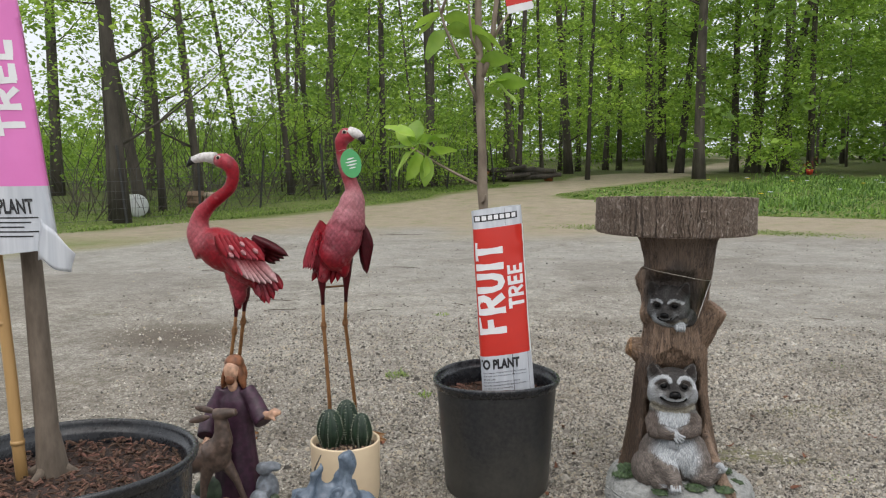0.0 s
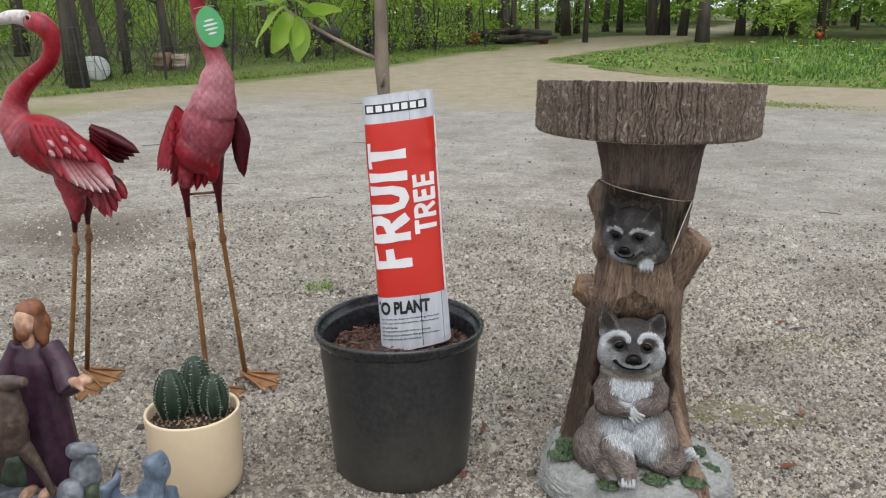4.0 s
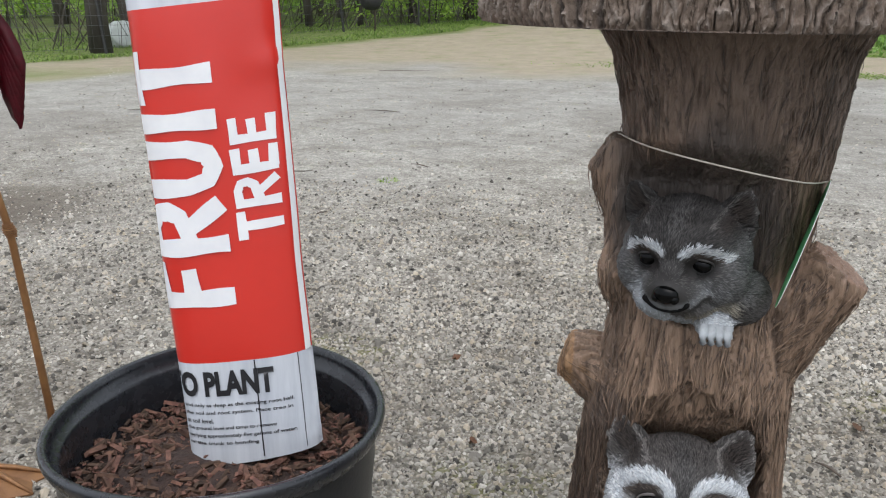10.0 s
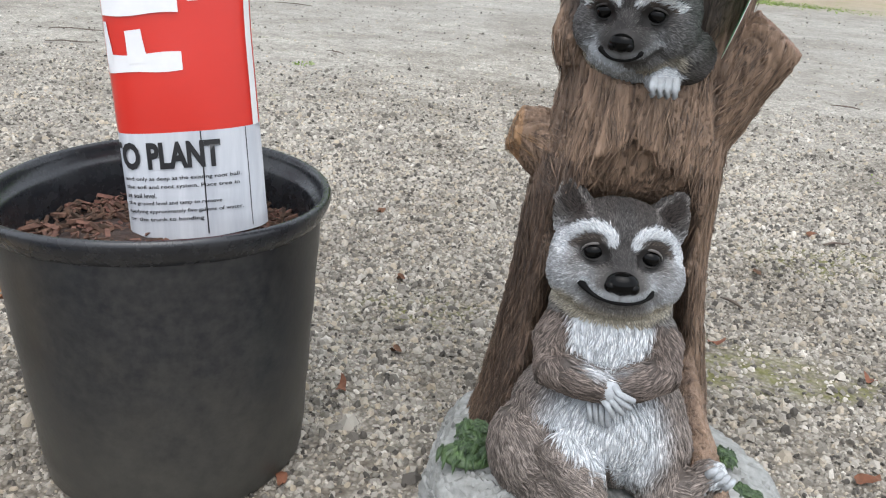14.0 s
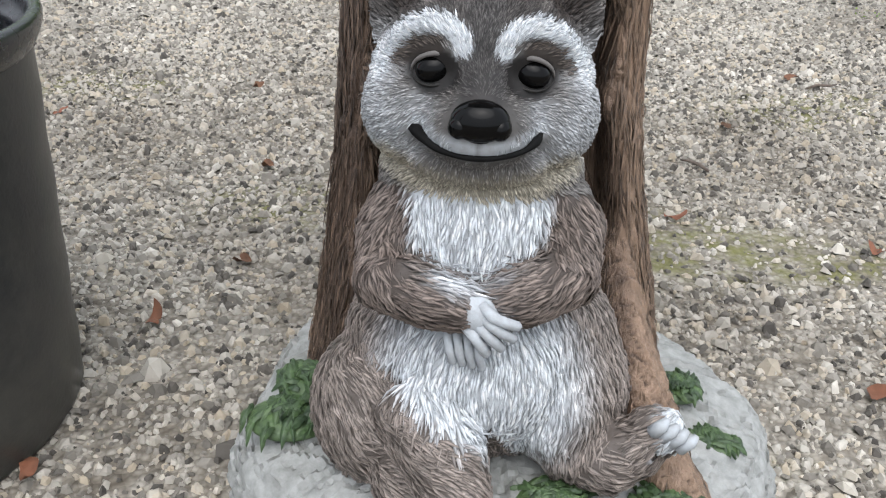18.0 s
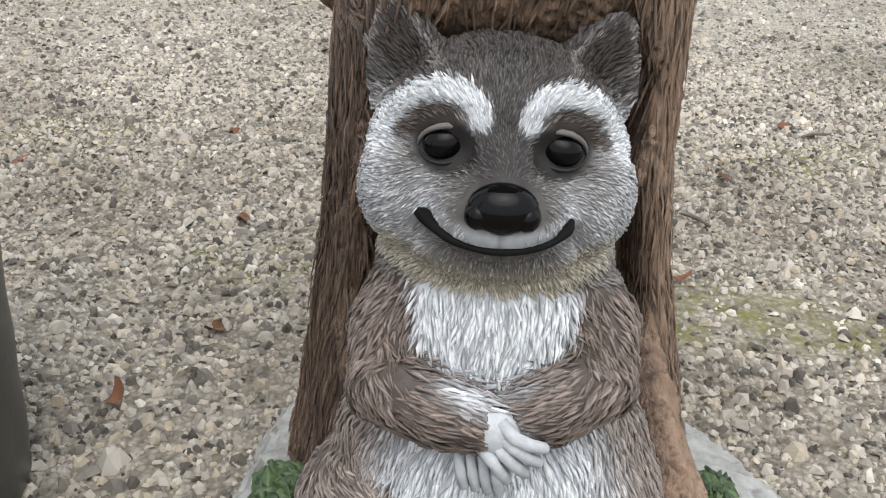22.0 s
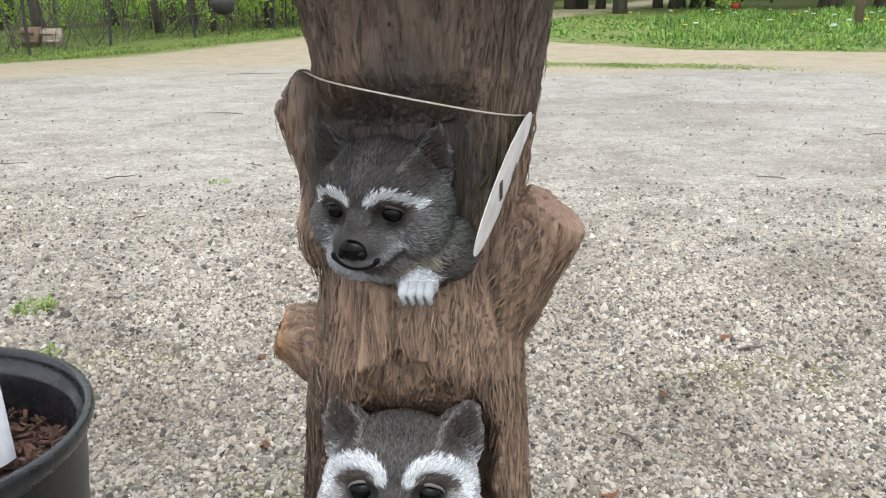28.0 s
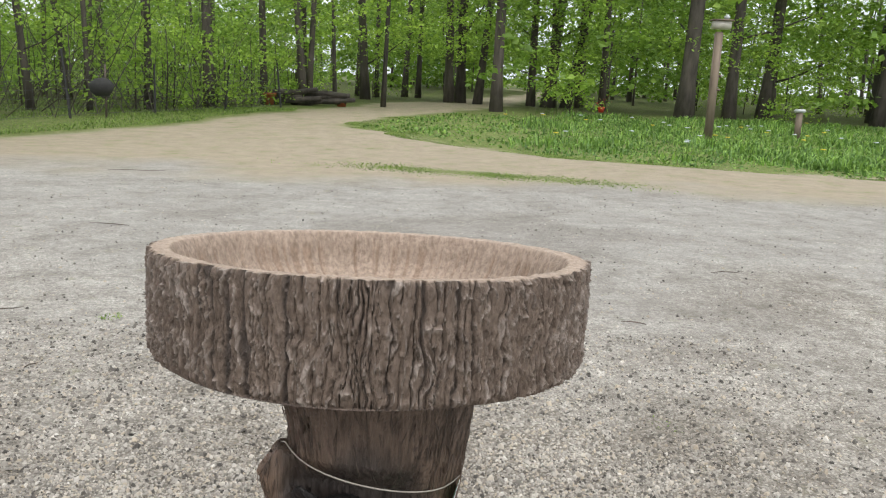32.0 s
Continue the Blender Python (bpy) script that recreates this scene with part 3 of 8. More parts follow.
for k in range(120):
    y = rng.uniform(13.0, 32)
    x = rng.uniform(-18, 22) if k % 2 else rng.uniform(-16, -3)
    if path_left(y) - 1.6 < x < path_right(y) + 1.6 or (0 < x < 16 and y < 21):
        continue
    s = thing("shrub", (x, y, float(land(x, y))), "light green leafy sapling at the wood's edge", "shrub", "saplings", rz=k * 40)
    f = new("foliage", SHRUBS[k % 3])
    f.parent = s
    part_data("stem", *tube([(0, 0, -0.05), (0.05, 0.02, 0.8), (0.02, 0.05, 1.7)], [0.02, 0.015, 0.006], 5), M_forest_bark, s)


def brush(n, seed):
    """Grey leafless twigs and thin saplings of the undergrowth along the fence."""
    rg = np.random.default_rng(seed)
    pieces = []
    while len(pieces) < n:
        y = rg.uniform(8.5, 20)
        x = np.interp(y, [8.5, 11.4, 15, 20], [-7.0, -6.1, -4.7, -2.6]) - 0.3 - 6.0 * rg.uniform(0, 1) ** 1.6
        h, a = rg.uniform(0.4, 3.0), rg.normal(0, 0.42, 2)
        z = float(land(x, y))
        q = [(x + a[0] * h * t + 0.1 * h * math.sin(3 * t + x), y + a[1] * h * t, z - 0.03 + h * t) for t in (0, 0.35, 0.7, 1.0)]
        r = rg.uniform(0.004, 0.012)
        pieces.append(tube(q, [r, r * 0.8, r * 0.6, r * 0.3], 3, False))
    return tagged(part_data("undergrowth", *join(*pieces), M_forest_bark, smooth=False), "tangle of thin grey twigs and saplings behind the fence", "brush", kind="stuff")


brush(380, 41)


def blades(n, place, height, width, seed, droop=0.5, mat_=None, name="", label=""):
    """Bent grass blades, three triangles each, at places given by place(rng, n)."""
    rg = np.random.default_rng(seed)
    xy = place(rg, n)
    n = len(xy)
    z = land(xy[:, 0], xy[:, 1])
    b = np.column_stack([xy, z - 0.005])
    a = rg.uniform(0, 6.283, n)
    d = np.column_stack([np.cos(a), np.sin(a), np.zeros(n)])
    s = np.column_stack([-np.sin(a), np.cos(a), np.zeros(n)])
    h = (height * rg.uniform(0.5, 1.3, n) * (0.75 + 0.55 * fnoise(xy[:, 0] * 1.3, xy[:, 1] * 0.9, 0, 2, 93)).clip(0.25, 1.6))[:, None]
    w = (width * rg.uniform(0.6, 1.3, n))[:, None]
    lean = rg.uniform(0.1, droop, n)[:, None]
    mid = b + d * h * lean * 0.4 + np.array((0, 0, 1)) * h * 0.6
    tip = b + d * h * lean * 1.2 + np.array((0, 0, 1)) * h * (1 - 0.3 * lean)
    v = np.stack([b - s * w * 0.6, b + s * w * 0.6, mid + s * w, mid - s * w, tip], 1).reshape(-1, 3)
    i = np.arange(n)[:, None] * 5
    f = [tuple(q) for q in (i + (0, 1, 2, 3)).tolist()] + [tuple(q) for q in (i + (3, 2, 4)).tolist()]
    return tagged(part_data(name, v, f, mat_ or M_grass, smooth=False), label, "grass", kind="stuff")


def in_bed(rg, n):
    y = 9.9 + 11.5 * rg.uniform(0, 1, n) ** 1.5
    x = rg.uniform(1.5, 16, n)
    lo = np.interp(y, [9.6, 10.4, 11.5, 15, 24], [5.6, 4.3, 2.9, 3.0, 5.0]) + 0.7 * vnoise(x, y * 2, 0, 3) - 0.9 * rg.uniform(0, 1, n) ** 3
    keep = (x > lo) & (y > 9.9 + 0.5 * vnoise(x * 0.8, 0 * y, 0, 8))
    return np.column_stack([x, y])[keep]


def round_bed(rg, n):
    y = 9.0 + 10.5 * rg.uniform(0, 1, n) ** 1.3
    x = rg.uniform(-0.8, 14, n)
    keep = x > path_right(y) + 0.35 + 0.35 * vnoise(x * 1.5, y * 1.5, 0, 3) + 0.3 * rg.uniform(0, 1, n)
    return np.column_stack([x, y])[keep]


def on_verge(rg, n):
    y = rg.uniform(5.5, 19, n)
    x = path_left(y) - 0.2 - 6.5 * rg.uniform(0, 1, n) ** 1.4 + 0.3 * vnoise(y, y * 0, 0, 4)
    keep = y > gravel_edge(x) + 0.5
    return np.column_stack([x, y])[keep]


def by_track(rg, n):
    """Thin grass: round the front of the bed, and in a strip between the track and the lot."""
    y = 8.8 + 9.0 * rg.uniform(0, 1, n) ** 1.8
    x = path_right(y) + np.abs(rg.normal(0, 0.45, n)) + 0.25 * vnoise(y * 2, 0 * y, 0, 61)
    k = rg.uniform(0, 1, n) < 0.22
    x = np.where(k, rg.normal(1.1, 0.75, n), x)
    y = np.where(k, 8.15 - 0.3 * x + rg.normal(0, 0.2, n), y)
    return np.column_stack([x, y])


M_bed = mat("bed_plants", (0.21, 0.37, 0.065), (0.11, 0.21, 0.04), 1.6, 0.55, stain=0.35, trans=0.3, island=0.5, stain_scale=0.9)
blades(24000, in_bed, 0.17, 0.012, 31, 1.0, M_bed, name="flower_bed_plants", label="lush green iris and daylily leaves in a wide bed")
blades(16000, round_bed, 0.075, 0.02, 35, 1.6, M_bed, name="ground_cover", label="low green leafy ground cover between the bed plants")
blades(34000, on_verge, 0.05, 0.007, 32, 1.0, name="verge_grass", label="short green grass on the verge of the track")
blades(26000, by_track, 0.02, 0.006, 33, 1.0, name="track_grass", label="thin grass strips along the sandy track")


# ---- bird bath: a resin stump with two carved animals ----
M_bark_paint = mat("painted_resin_bark", (0.2, 0.13, 0.08), None, 240, 0.5, 1.0, 420, stretch=(1, 1, 0.06), attr="paint", attr_dark=0.62, stain=0.25, bdist=0.003, stain_scale=14)
M_basin_paint = mat("painted_resin_basin", (0.2, 0.15, 0.12), None, 240, 0.68, 0.9, 380, stretch=(1, 1, 0.5), attr="paint", attr_dark=0.55, stain=0.2, bdist=0.003, stain_scale=16)


M_fur_paint = mat("painted_resin_fur", (0.15, 0.13, 0.12), None, 260, 0.62, 0.25, 900, spec=0.3, attr="paint", attr_dark=0.82, stain=0.18, stain_scale=30, bdist=0.0006)
M_gloss_black = mat("glossy_black_paint", (0.003, 0.003, 0.003), None, 60, 0.1, stain=0, spec=0.13)
M_matt_black = mat("matt_black_paint", (0.005, 0.005, 0.005), None, 60, 0.7, stain=0, spec=0.1)
M_rock_paint = mat("painted_resin_rock", (0.325, 0.33, 0.32), (0.21, 0.215, 0.205), 130, 0.7, 0.5, 70, stain=0.25, bdist=0.004, stain_scale=14, detail=8.0)
M_ivy_paint = mat("painted_green_leaves", (0.065, 0.112, 0.042), (0.02, 0.04, 0.016), 120, 0.5, 0.4, 300, stain=0.35, island=0.45, stain_scale=40)
M_paper = mat("card_white", (0.72, 0.70, 0.68), None, 40, 0.6, stain=0.05)
M_tag_green = mat("card_green", (0.10, 0.42, 0.16), (0.08, 0.36, 0.13), 30, 0.45, stain=0.05)
M_string = mat("pale_string", (0.55, 0.5, 0.42), None, 80, 0.8, stain=0)


def ellipsoid(c, r, rot=(0, 0, 0), sub=3):
    """An ellipsoid as (verts, faces) at c with radii r, turned by degrees."""
    bm = bmesh.new()
    bmesh.ops.create_icosphere(bm, subdivisions=sub, radius=1.0)
    m = Matrix.LocRotScale(Vector(c), Euler([radians(a) for a in rot]), Vector(r))
    bmesh.ops.transform(bm, matrix=m, verts=bm.verts)
    v = [tuple(p.co) for p in bm.verts]
    f = [tuple(p.index for p in q.verts) for q in bm.faces]
    bm.free()
    return v, f


def fused(pieces, voxel, rounds=2):
    """The pieces melted into one skin of even small faces. Returns arrays: verts, faces (quads), normals."""
    V, F = join(*pieces)
    me = bpy.data.meshes.new("melt")
    me.from_pydata([tuple(map(float, v)) for v in V], [], F)
    ob = new("melt", me)
    mod = ob.modifiers.new("melt", "REMESH")
    mod.mode, mod.voxel_size = "VOXEL", voxel
    sm = ob.modifiers.new("soft", "SMOOTH")
    sm.factor, sm.iterations = 0.5, rounds
    out = bpy.data.meshes.new_from_object(ob.evaluated_get(bpy.context.evaluated_depsgraph_get()))
    v = np.empty(len(out.vertices) * 3)
    out.vertices.foreach_get("co", v)
    n = np.empty(len(out.vertices) * 3)
    out.vertices.foreach_get("normal", n)
    f = [tuple(p.vertices) for p in out.polygons]
    bpy.data.objects.remove(ob)
    bpy.data.meshes.remove(me)
    bpy.data.meshes.remove(out)
    return v.reshape(-1, 3), f, n.reshape(-1, 3)


def glide(points, radii, n=40):
    """A smooth bend through the given places, with the radius eased along it."""
    P = [Vector(p) for p in points]
    P = [P[0] * 2 - P[1]] + P + [P[-1] * 2 - P[-2]]
    out, rad = [], []
    for i in range(n + 1):
        u = i / n * (len(points) - 1)
        k = min(int(u), len(points) - 2)
        t = u - k
        a, b, c, d = P[k:k + 4]
        out.append(0.5 * (2 * b + (c - a) * t + (2 * a - 5 * b + 4 * c - d) * t * t + (3 * b - a - 3 * c + d) * t ** 3))
        s = t * t * (3 - 2 * t)
        rad.append(radii[k] * (1 - s) + radii[k + 1] * s)
    return out, rad


def seg_dist(px, pz, line):
    """Distance in the plane from points to a polyline."""
    best = np.full(px.shape, 9.0)
    for (ax, az), (bx, bz) in zip(line[:-1], line[1:]):
        dx, dz = bx - ax, bz - az
        t = np.clip(((px - ax) * dx + (pz - az) * dz) / (dx * dx + dz * dz), 0, 1)
        best = np.minimum(best, np.hypot(px - ax - t * dx, pz - az - t * dz))
    return best


def blend(col, new_col, w):
    return col * (1 - w[:, None]) + np.array(new_col) * w[:, None]


GREY, GREY_BROWN, WHITE = (0.215, 0.198, 0.188), (0.26, 0.222, 0.198), (0.60, 0.64, 0.68)


def ear(s):
    """A broad pointed ear, hollowed a little at the front."""
    v, f = tube([(s * 0.034, 0.0, 0.022), (s * 0.038, 0.0, 0.036), (s * 0.0435, 0.0, 0.049), (s * 0.0485, 0.0, 0.0595)], [0.0195, 0.0185, 0.012, 0.003], 16)
    return [(p[0], 0.004 + p[1] * (0.55 if p[1] > 0 else -0.05), p[2]) for p in v], f


def head_pieces():
    out = [ellipsoid((0, 0, 0), (0.054, 0.043, 0.045)), ellipsoid((0, -0.010, 0.018), (0.045, 0.034, 0.028)),
           ellipsoid((0, -0.036, -0.014), (0.026, 0.026, 0.019)), ellipsoid((0, -0.034, 0.0), (0.0135, 0.022, 0.018)), ellipsoid((0, -0.05, -0.009), (0.0165, 0.012, 0.0125)),
           ellipsoid((0, -0.027, -0.031), (0.033, 0.021, 0.0125))]
    for s in (-1, 1):
        out += [ellipsoid((s * 0.0315, -0.012, -0.010), (0.0240, 0.027, 0.0265)), ear(s)]
        out.append(tube([(s * 0.009, -0.036, 0.0215), (s * 0.014, -0.0375, 0.026), (s * 0.022, -0.036, 0.0285), (s * 0.031, -0.0315, 0.0262), (s * 0.038, -0.0255, 0.019)], [0.003, 0.0045, 0.005, 0.0045, 0.003], 10))
    out.append(ellipsoid((0, 0.004, 0.028), (0.038, 0.03, 0.022)))
    return out


EYE = (0.0212, 0.0100)


def head_paint(p, col, dark):
    """Colours of a head, in its own axes (x across, z up, -y forward). dark: the head is painted in a deeper grey, with less white."""
    x, y, z = p.T
    ax = np.abs(x)
    front = smoothstep(0.018, 0.0, y)
    near = (np.linalg.norm(p - (0, -0.008, 0), axis=1) < 0.086) & (z > -0.047 + 0.25 * np.maximum(y, 0))
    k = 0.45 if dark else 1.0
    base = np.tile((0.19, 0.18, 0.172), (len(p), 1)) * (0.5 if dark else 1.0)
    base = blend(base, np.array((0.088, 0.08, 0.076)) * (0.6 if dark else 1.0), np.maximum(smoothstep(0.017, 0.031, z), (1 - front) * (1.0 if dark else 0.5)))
    cheek = seg_dist(ax, z, [(0.047, 0.012), (0.052, -0.002), (0.05, -0.016), (0.038, -0.026)])
    base = blend(base, WHITE, smoothstep(0.019, 0.004, cheek) * front * 0.55 * (0.2 if dark else 1.0))
    base = blend(base, WHITE, smoothstep(0.012, 0.003, seg_dist(ax, z, [(0.026, -0.006), (0.036, -0.010)])) * front * 0.35 * k)
    muzzle = seg_dist(ax, z, [(0.0, 0.02), (0.0, 0.0)])
    base = blend(base, (0.10, 0.094, 0.092), smoothstep(0.0145, 0.006, muzzle) * front)
    base = blend(base, (0.085, 0.08, 0.078), smoothstep(0.011, 0.003, seg_dist(ax, z, [(0.0, 0.045), (0.0, 0.012)])) * front)
    lip = seg_dist(ax, z, [(0.004, -0.0205), (0.016, -0.019), (0.027, -0.0125)])
    base = blend(base, WHITE, smoothstep(0.0065, 0.002, lip) * front * (0.75 if not dark else 0.4))
    chin = seg_dist(ax, z, [(0.0, -0.043), (0.025, -0.040), (0.042, -0.032)])
    base = blend(base, (0.47, 0.43, 0.34), smoothstep(0.0115, 0.003, chin) * front * (0.65 if dark else 0.9))
    eye = np.hypot((ax - EYE[0]) * 0.82, z - EYE[1] + 0.001)
    base = blend(base, (0.045, 0.04, 0.038), smoothstep(0.0112, 0.0090, eye) * front)
    shade = seg_dist(ax, z, [(0.020, 0.0205), (0.030, 0.0195), (0.037, 0.0125)])
    base = blend(base, (0.095, 0.075, 0.062), smoothstep(0.0042, 0.0022, shade) * front * 0.9)
    arc = [(0.0085, 0.0185), (0.0095, 0.0232), (0.0145, 0.0280), (0.022, 0.0298), (0.032, 0.0268), (0.0415, 0.0185), (0.047, 0.008)]
    if dark:
        arc = [(0.0085, 0.0205), (0.013, 0.0240), (0.022, 0.0262), (0.032, 0.0225), (0.0395, 0.0135)]
    base = blend(base, np.array(WHITE) * 1.08, smoothstep(0.0050, 0.0032, seg_dist(ax, z, arc) * (1.25 if dark else 1.0)) * front)
    inner = np.hypot((ax - 0.0405 - 0.35 * (z - 0.043)) / np.clip(0.0125 - 0.45 * (z - 0.038), 0.003, 0.0125), (z - 0.043) / 0.015)
    base = blend(base, (0.05, 0.04, 0.035), smoothstep(1.0, 0.6, inner) * (y < 0.006))
    base = blend(base, np.array((0.30, 0.28, 0.265)) * (0.6 if dark else 1), smoothstep(0.25, 0.1, np.abs(inner - 1.12)) * (z > 0.036) * (y < 0.006) * 0.5)
    return np.where(near[:, None], base, col), near


def surface_y(p, x, z, reach=0.004):
    """The foremost y of the skin at (x, z)."""
    d = np.hypot(p[:, 0] - x, p[:, 2] - z)
    k = d < reach
    return p[k, 1].min() if k.any() else p[np.argmin(d), 1]


SMILE = [(-0.0318, -0.0158), (-0.0285, -0.0168), (-0.021, -0.0206), (-0.011, -0.0232), (0, -0.0238), (0.011, -0.0230), (0.021, -0.0206), (0.0265, -0.0172), (0.0288, -0.0150)]


def head_extras(p, nose, grin):
    """Eyes, nose, smile and lids of a head in its own axes, set on the skin p."""
    out, lids = [], []
    for s in (-1, 1):
        yy = surface_y(p, s * EYE[0], EYE[1])
        out.append(ellipsoid((s * EYE[0], yy + 0.0038, EYE[1]), (0.0088, 0.0066, 0.0066), (0, s * 10, s * -14), sub=3))
        for sign, rad in ((1, 0.0012), (-1, 0.0007)):
            arc = []
            for k in range(11):
                a = math.pi * k / 10
                arc.append((s * EYE[0] - s * 0.0104 * math.cos(a), yy - 0.0012 + 0.0058 * math.cos(a) ** 2, EYE[1] + (0.0071 if sign > 0 else -0.0069) * math.sin(a) + 0.0012 * math.cos(a)))
            lids.append(tube(arc, [rad * (0.35 + 0.65 * math.sin(math.pi * k / 10)) for k in range(11)], 8))
    out.append(ellipsoid((0.0, -0.0590, -0.0078), (0.0128 * nose, 0.0078 * nose, 0.0092 * nose), (-18, 0, 0), 3))
    out.append(ellipsoid((0.0, -0.0575, -0.0125), (0.0085 * nose, 0.0065 * nose, 0.0056 * nose), (0, 0, 0), 3))
    for s in (-1, 1):
        out.append(ellipsoid((s * 0.0085 * nose, -0.0595, -0.0105), (0.0052 * nose, 0.0065 * nose, 0.0055 * nose), sub=2))
    line = [(x * grin, surface_y(p, x * grin, z, 0.003) + 0.0010, z) for x, z in SMILE]
    mouth = tube(*glide(line, [0.0022, 0.0031, 0.0017, 0.0012, 0.0015, 0.0012, 0.0013, 0.0022, 0.0012], 32), 8)
    return out, mouth, join(*lids)


def toward(p, line):
    """Unit directions, in the plane of x and z, along the nearest stretch of a polyline."""
    best, out = np.full(len(p), 9.0), np.zeros((len(p), 3))
    for a, b in zip(line[:-1], line[1:]):
        dist = seg_dist(p[:, 0], p[:, 2], [a, b])
        d = np.array((b[0] - a[0], -0.15 * math.hypot(b[0] - a[0], b[1] - a[1]), b[1] - a[1]))
        k = dist < best
        out[k], best = d / np.linalg.norm(d), np.minimum(best, dist)
    return out, best


def unit(a):
    return a / np.maximum(np.linalg.norm(a, axis=1), 1e-9)[:, None]


def carved_hair(v, n, flow, col, pick, length, width, seed):
    """Short ridged strands that lie on a skin along the flow, each with a dark root and a lighter crest. length, width: one for each strand."""
    rg = np.random.default_rng(seed)
    tree_ = kdtree.KDTree(len(v))
    for i, q in enumerate(v.tolist()):
        tree_.insert(q, i)
    tree_.balance()
    m = len(pick)
    nn = n[pick]
    d = unit(flow[pick] - nn * (flow[pick] * nn).sum(1)[:, None])
    s = np.cross(nn, d)
    p = v[pick] + s * rg.uniform(-0.001, 0.001, (m, 1)) + d * rg.uniform(-0.001, 0.001, (m, 1))
    a = 0.38 * vnoise(p[:, 0] * 75, p[:, 1] * 75, p[:, 2] * 75, seed) + rg.normal(0, 0.13, m)
    d, s = d * np.cos(a)[:, None] + s * np.sin(a)[:, None], s * np.cos(a)[:, None] - d * np.sin(a)[:, None]

    def settle(q, lift):
        near = np.array([tree_.find(t)[1] for t in q.tolist()])
        c, m_ = v[near], n[near]
        return q - m_ * ((q - c) * m_).sum(1)[:, None] + m_ * lift[:, None]

    L, w = length * rg.uniform(0.65, 1.35, m), width * rg.uniform(0.6, 1.4, m)
    lift = rg.uniform(0, 1.6, m) * w
    mid, tip = settle(p + d * (L * 0.45)[:, None], w * 0.9 + lift), settle(p + d * L[:, None], w * 0.3 + lift)
    V = np.stack([p - nn * 0.0002, mid - s * w[:, None] - nn * (w * 0.75)[:, None], mid + s * w[:, None] - nn * (w * 0.75)[:, None], mid, tip], 1).reshape(-1, 3)
    o = np.arange(m)[:, None] * 5
    F = np.concatenate([o + (0, 1, 3), o + (0, 3, 2), o + (1, 4, 3), o + (3, 4, 2)])
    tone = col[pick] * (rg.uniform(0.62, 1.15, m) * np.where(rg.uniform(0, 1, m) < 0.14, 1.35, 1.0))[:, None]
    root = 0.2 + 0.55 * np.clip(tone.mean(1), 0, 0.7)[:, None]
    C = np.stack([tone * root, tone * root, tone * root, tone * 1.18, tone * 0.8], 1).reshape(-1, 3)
    return V, F.tolist(), np.minimum(C, 0.82)


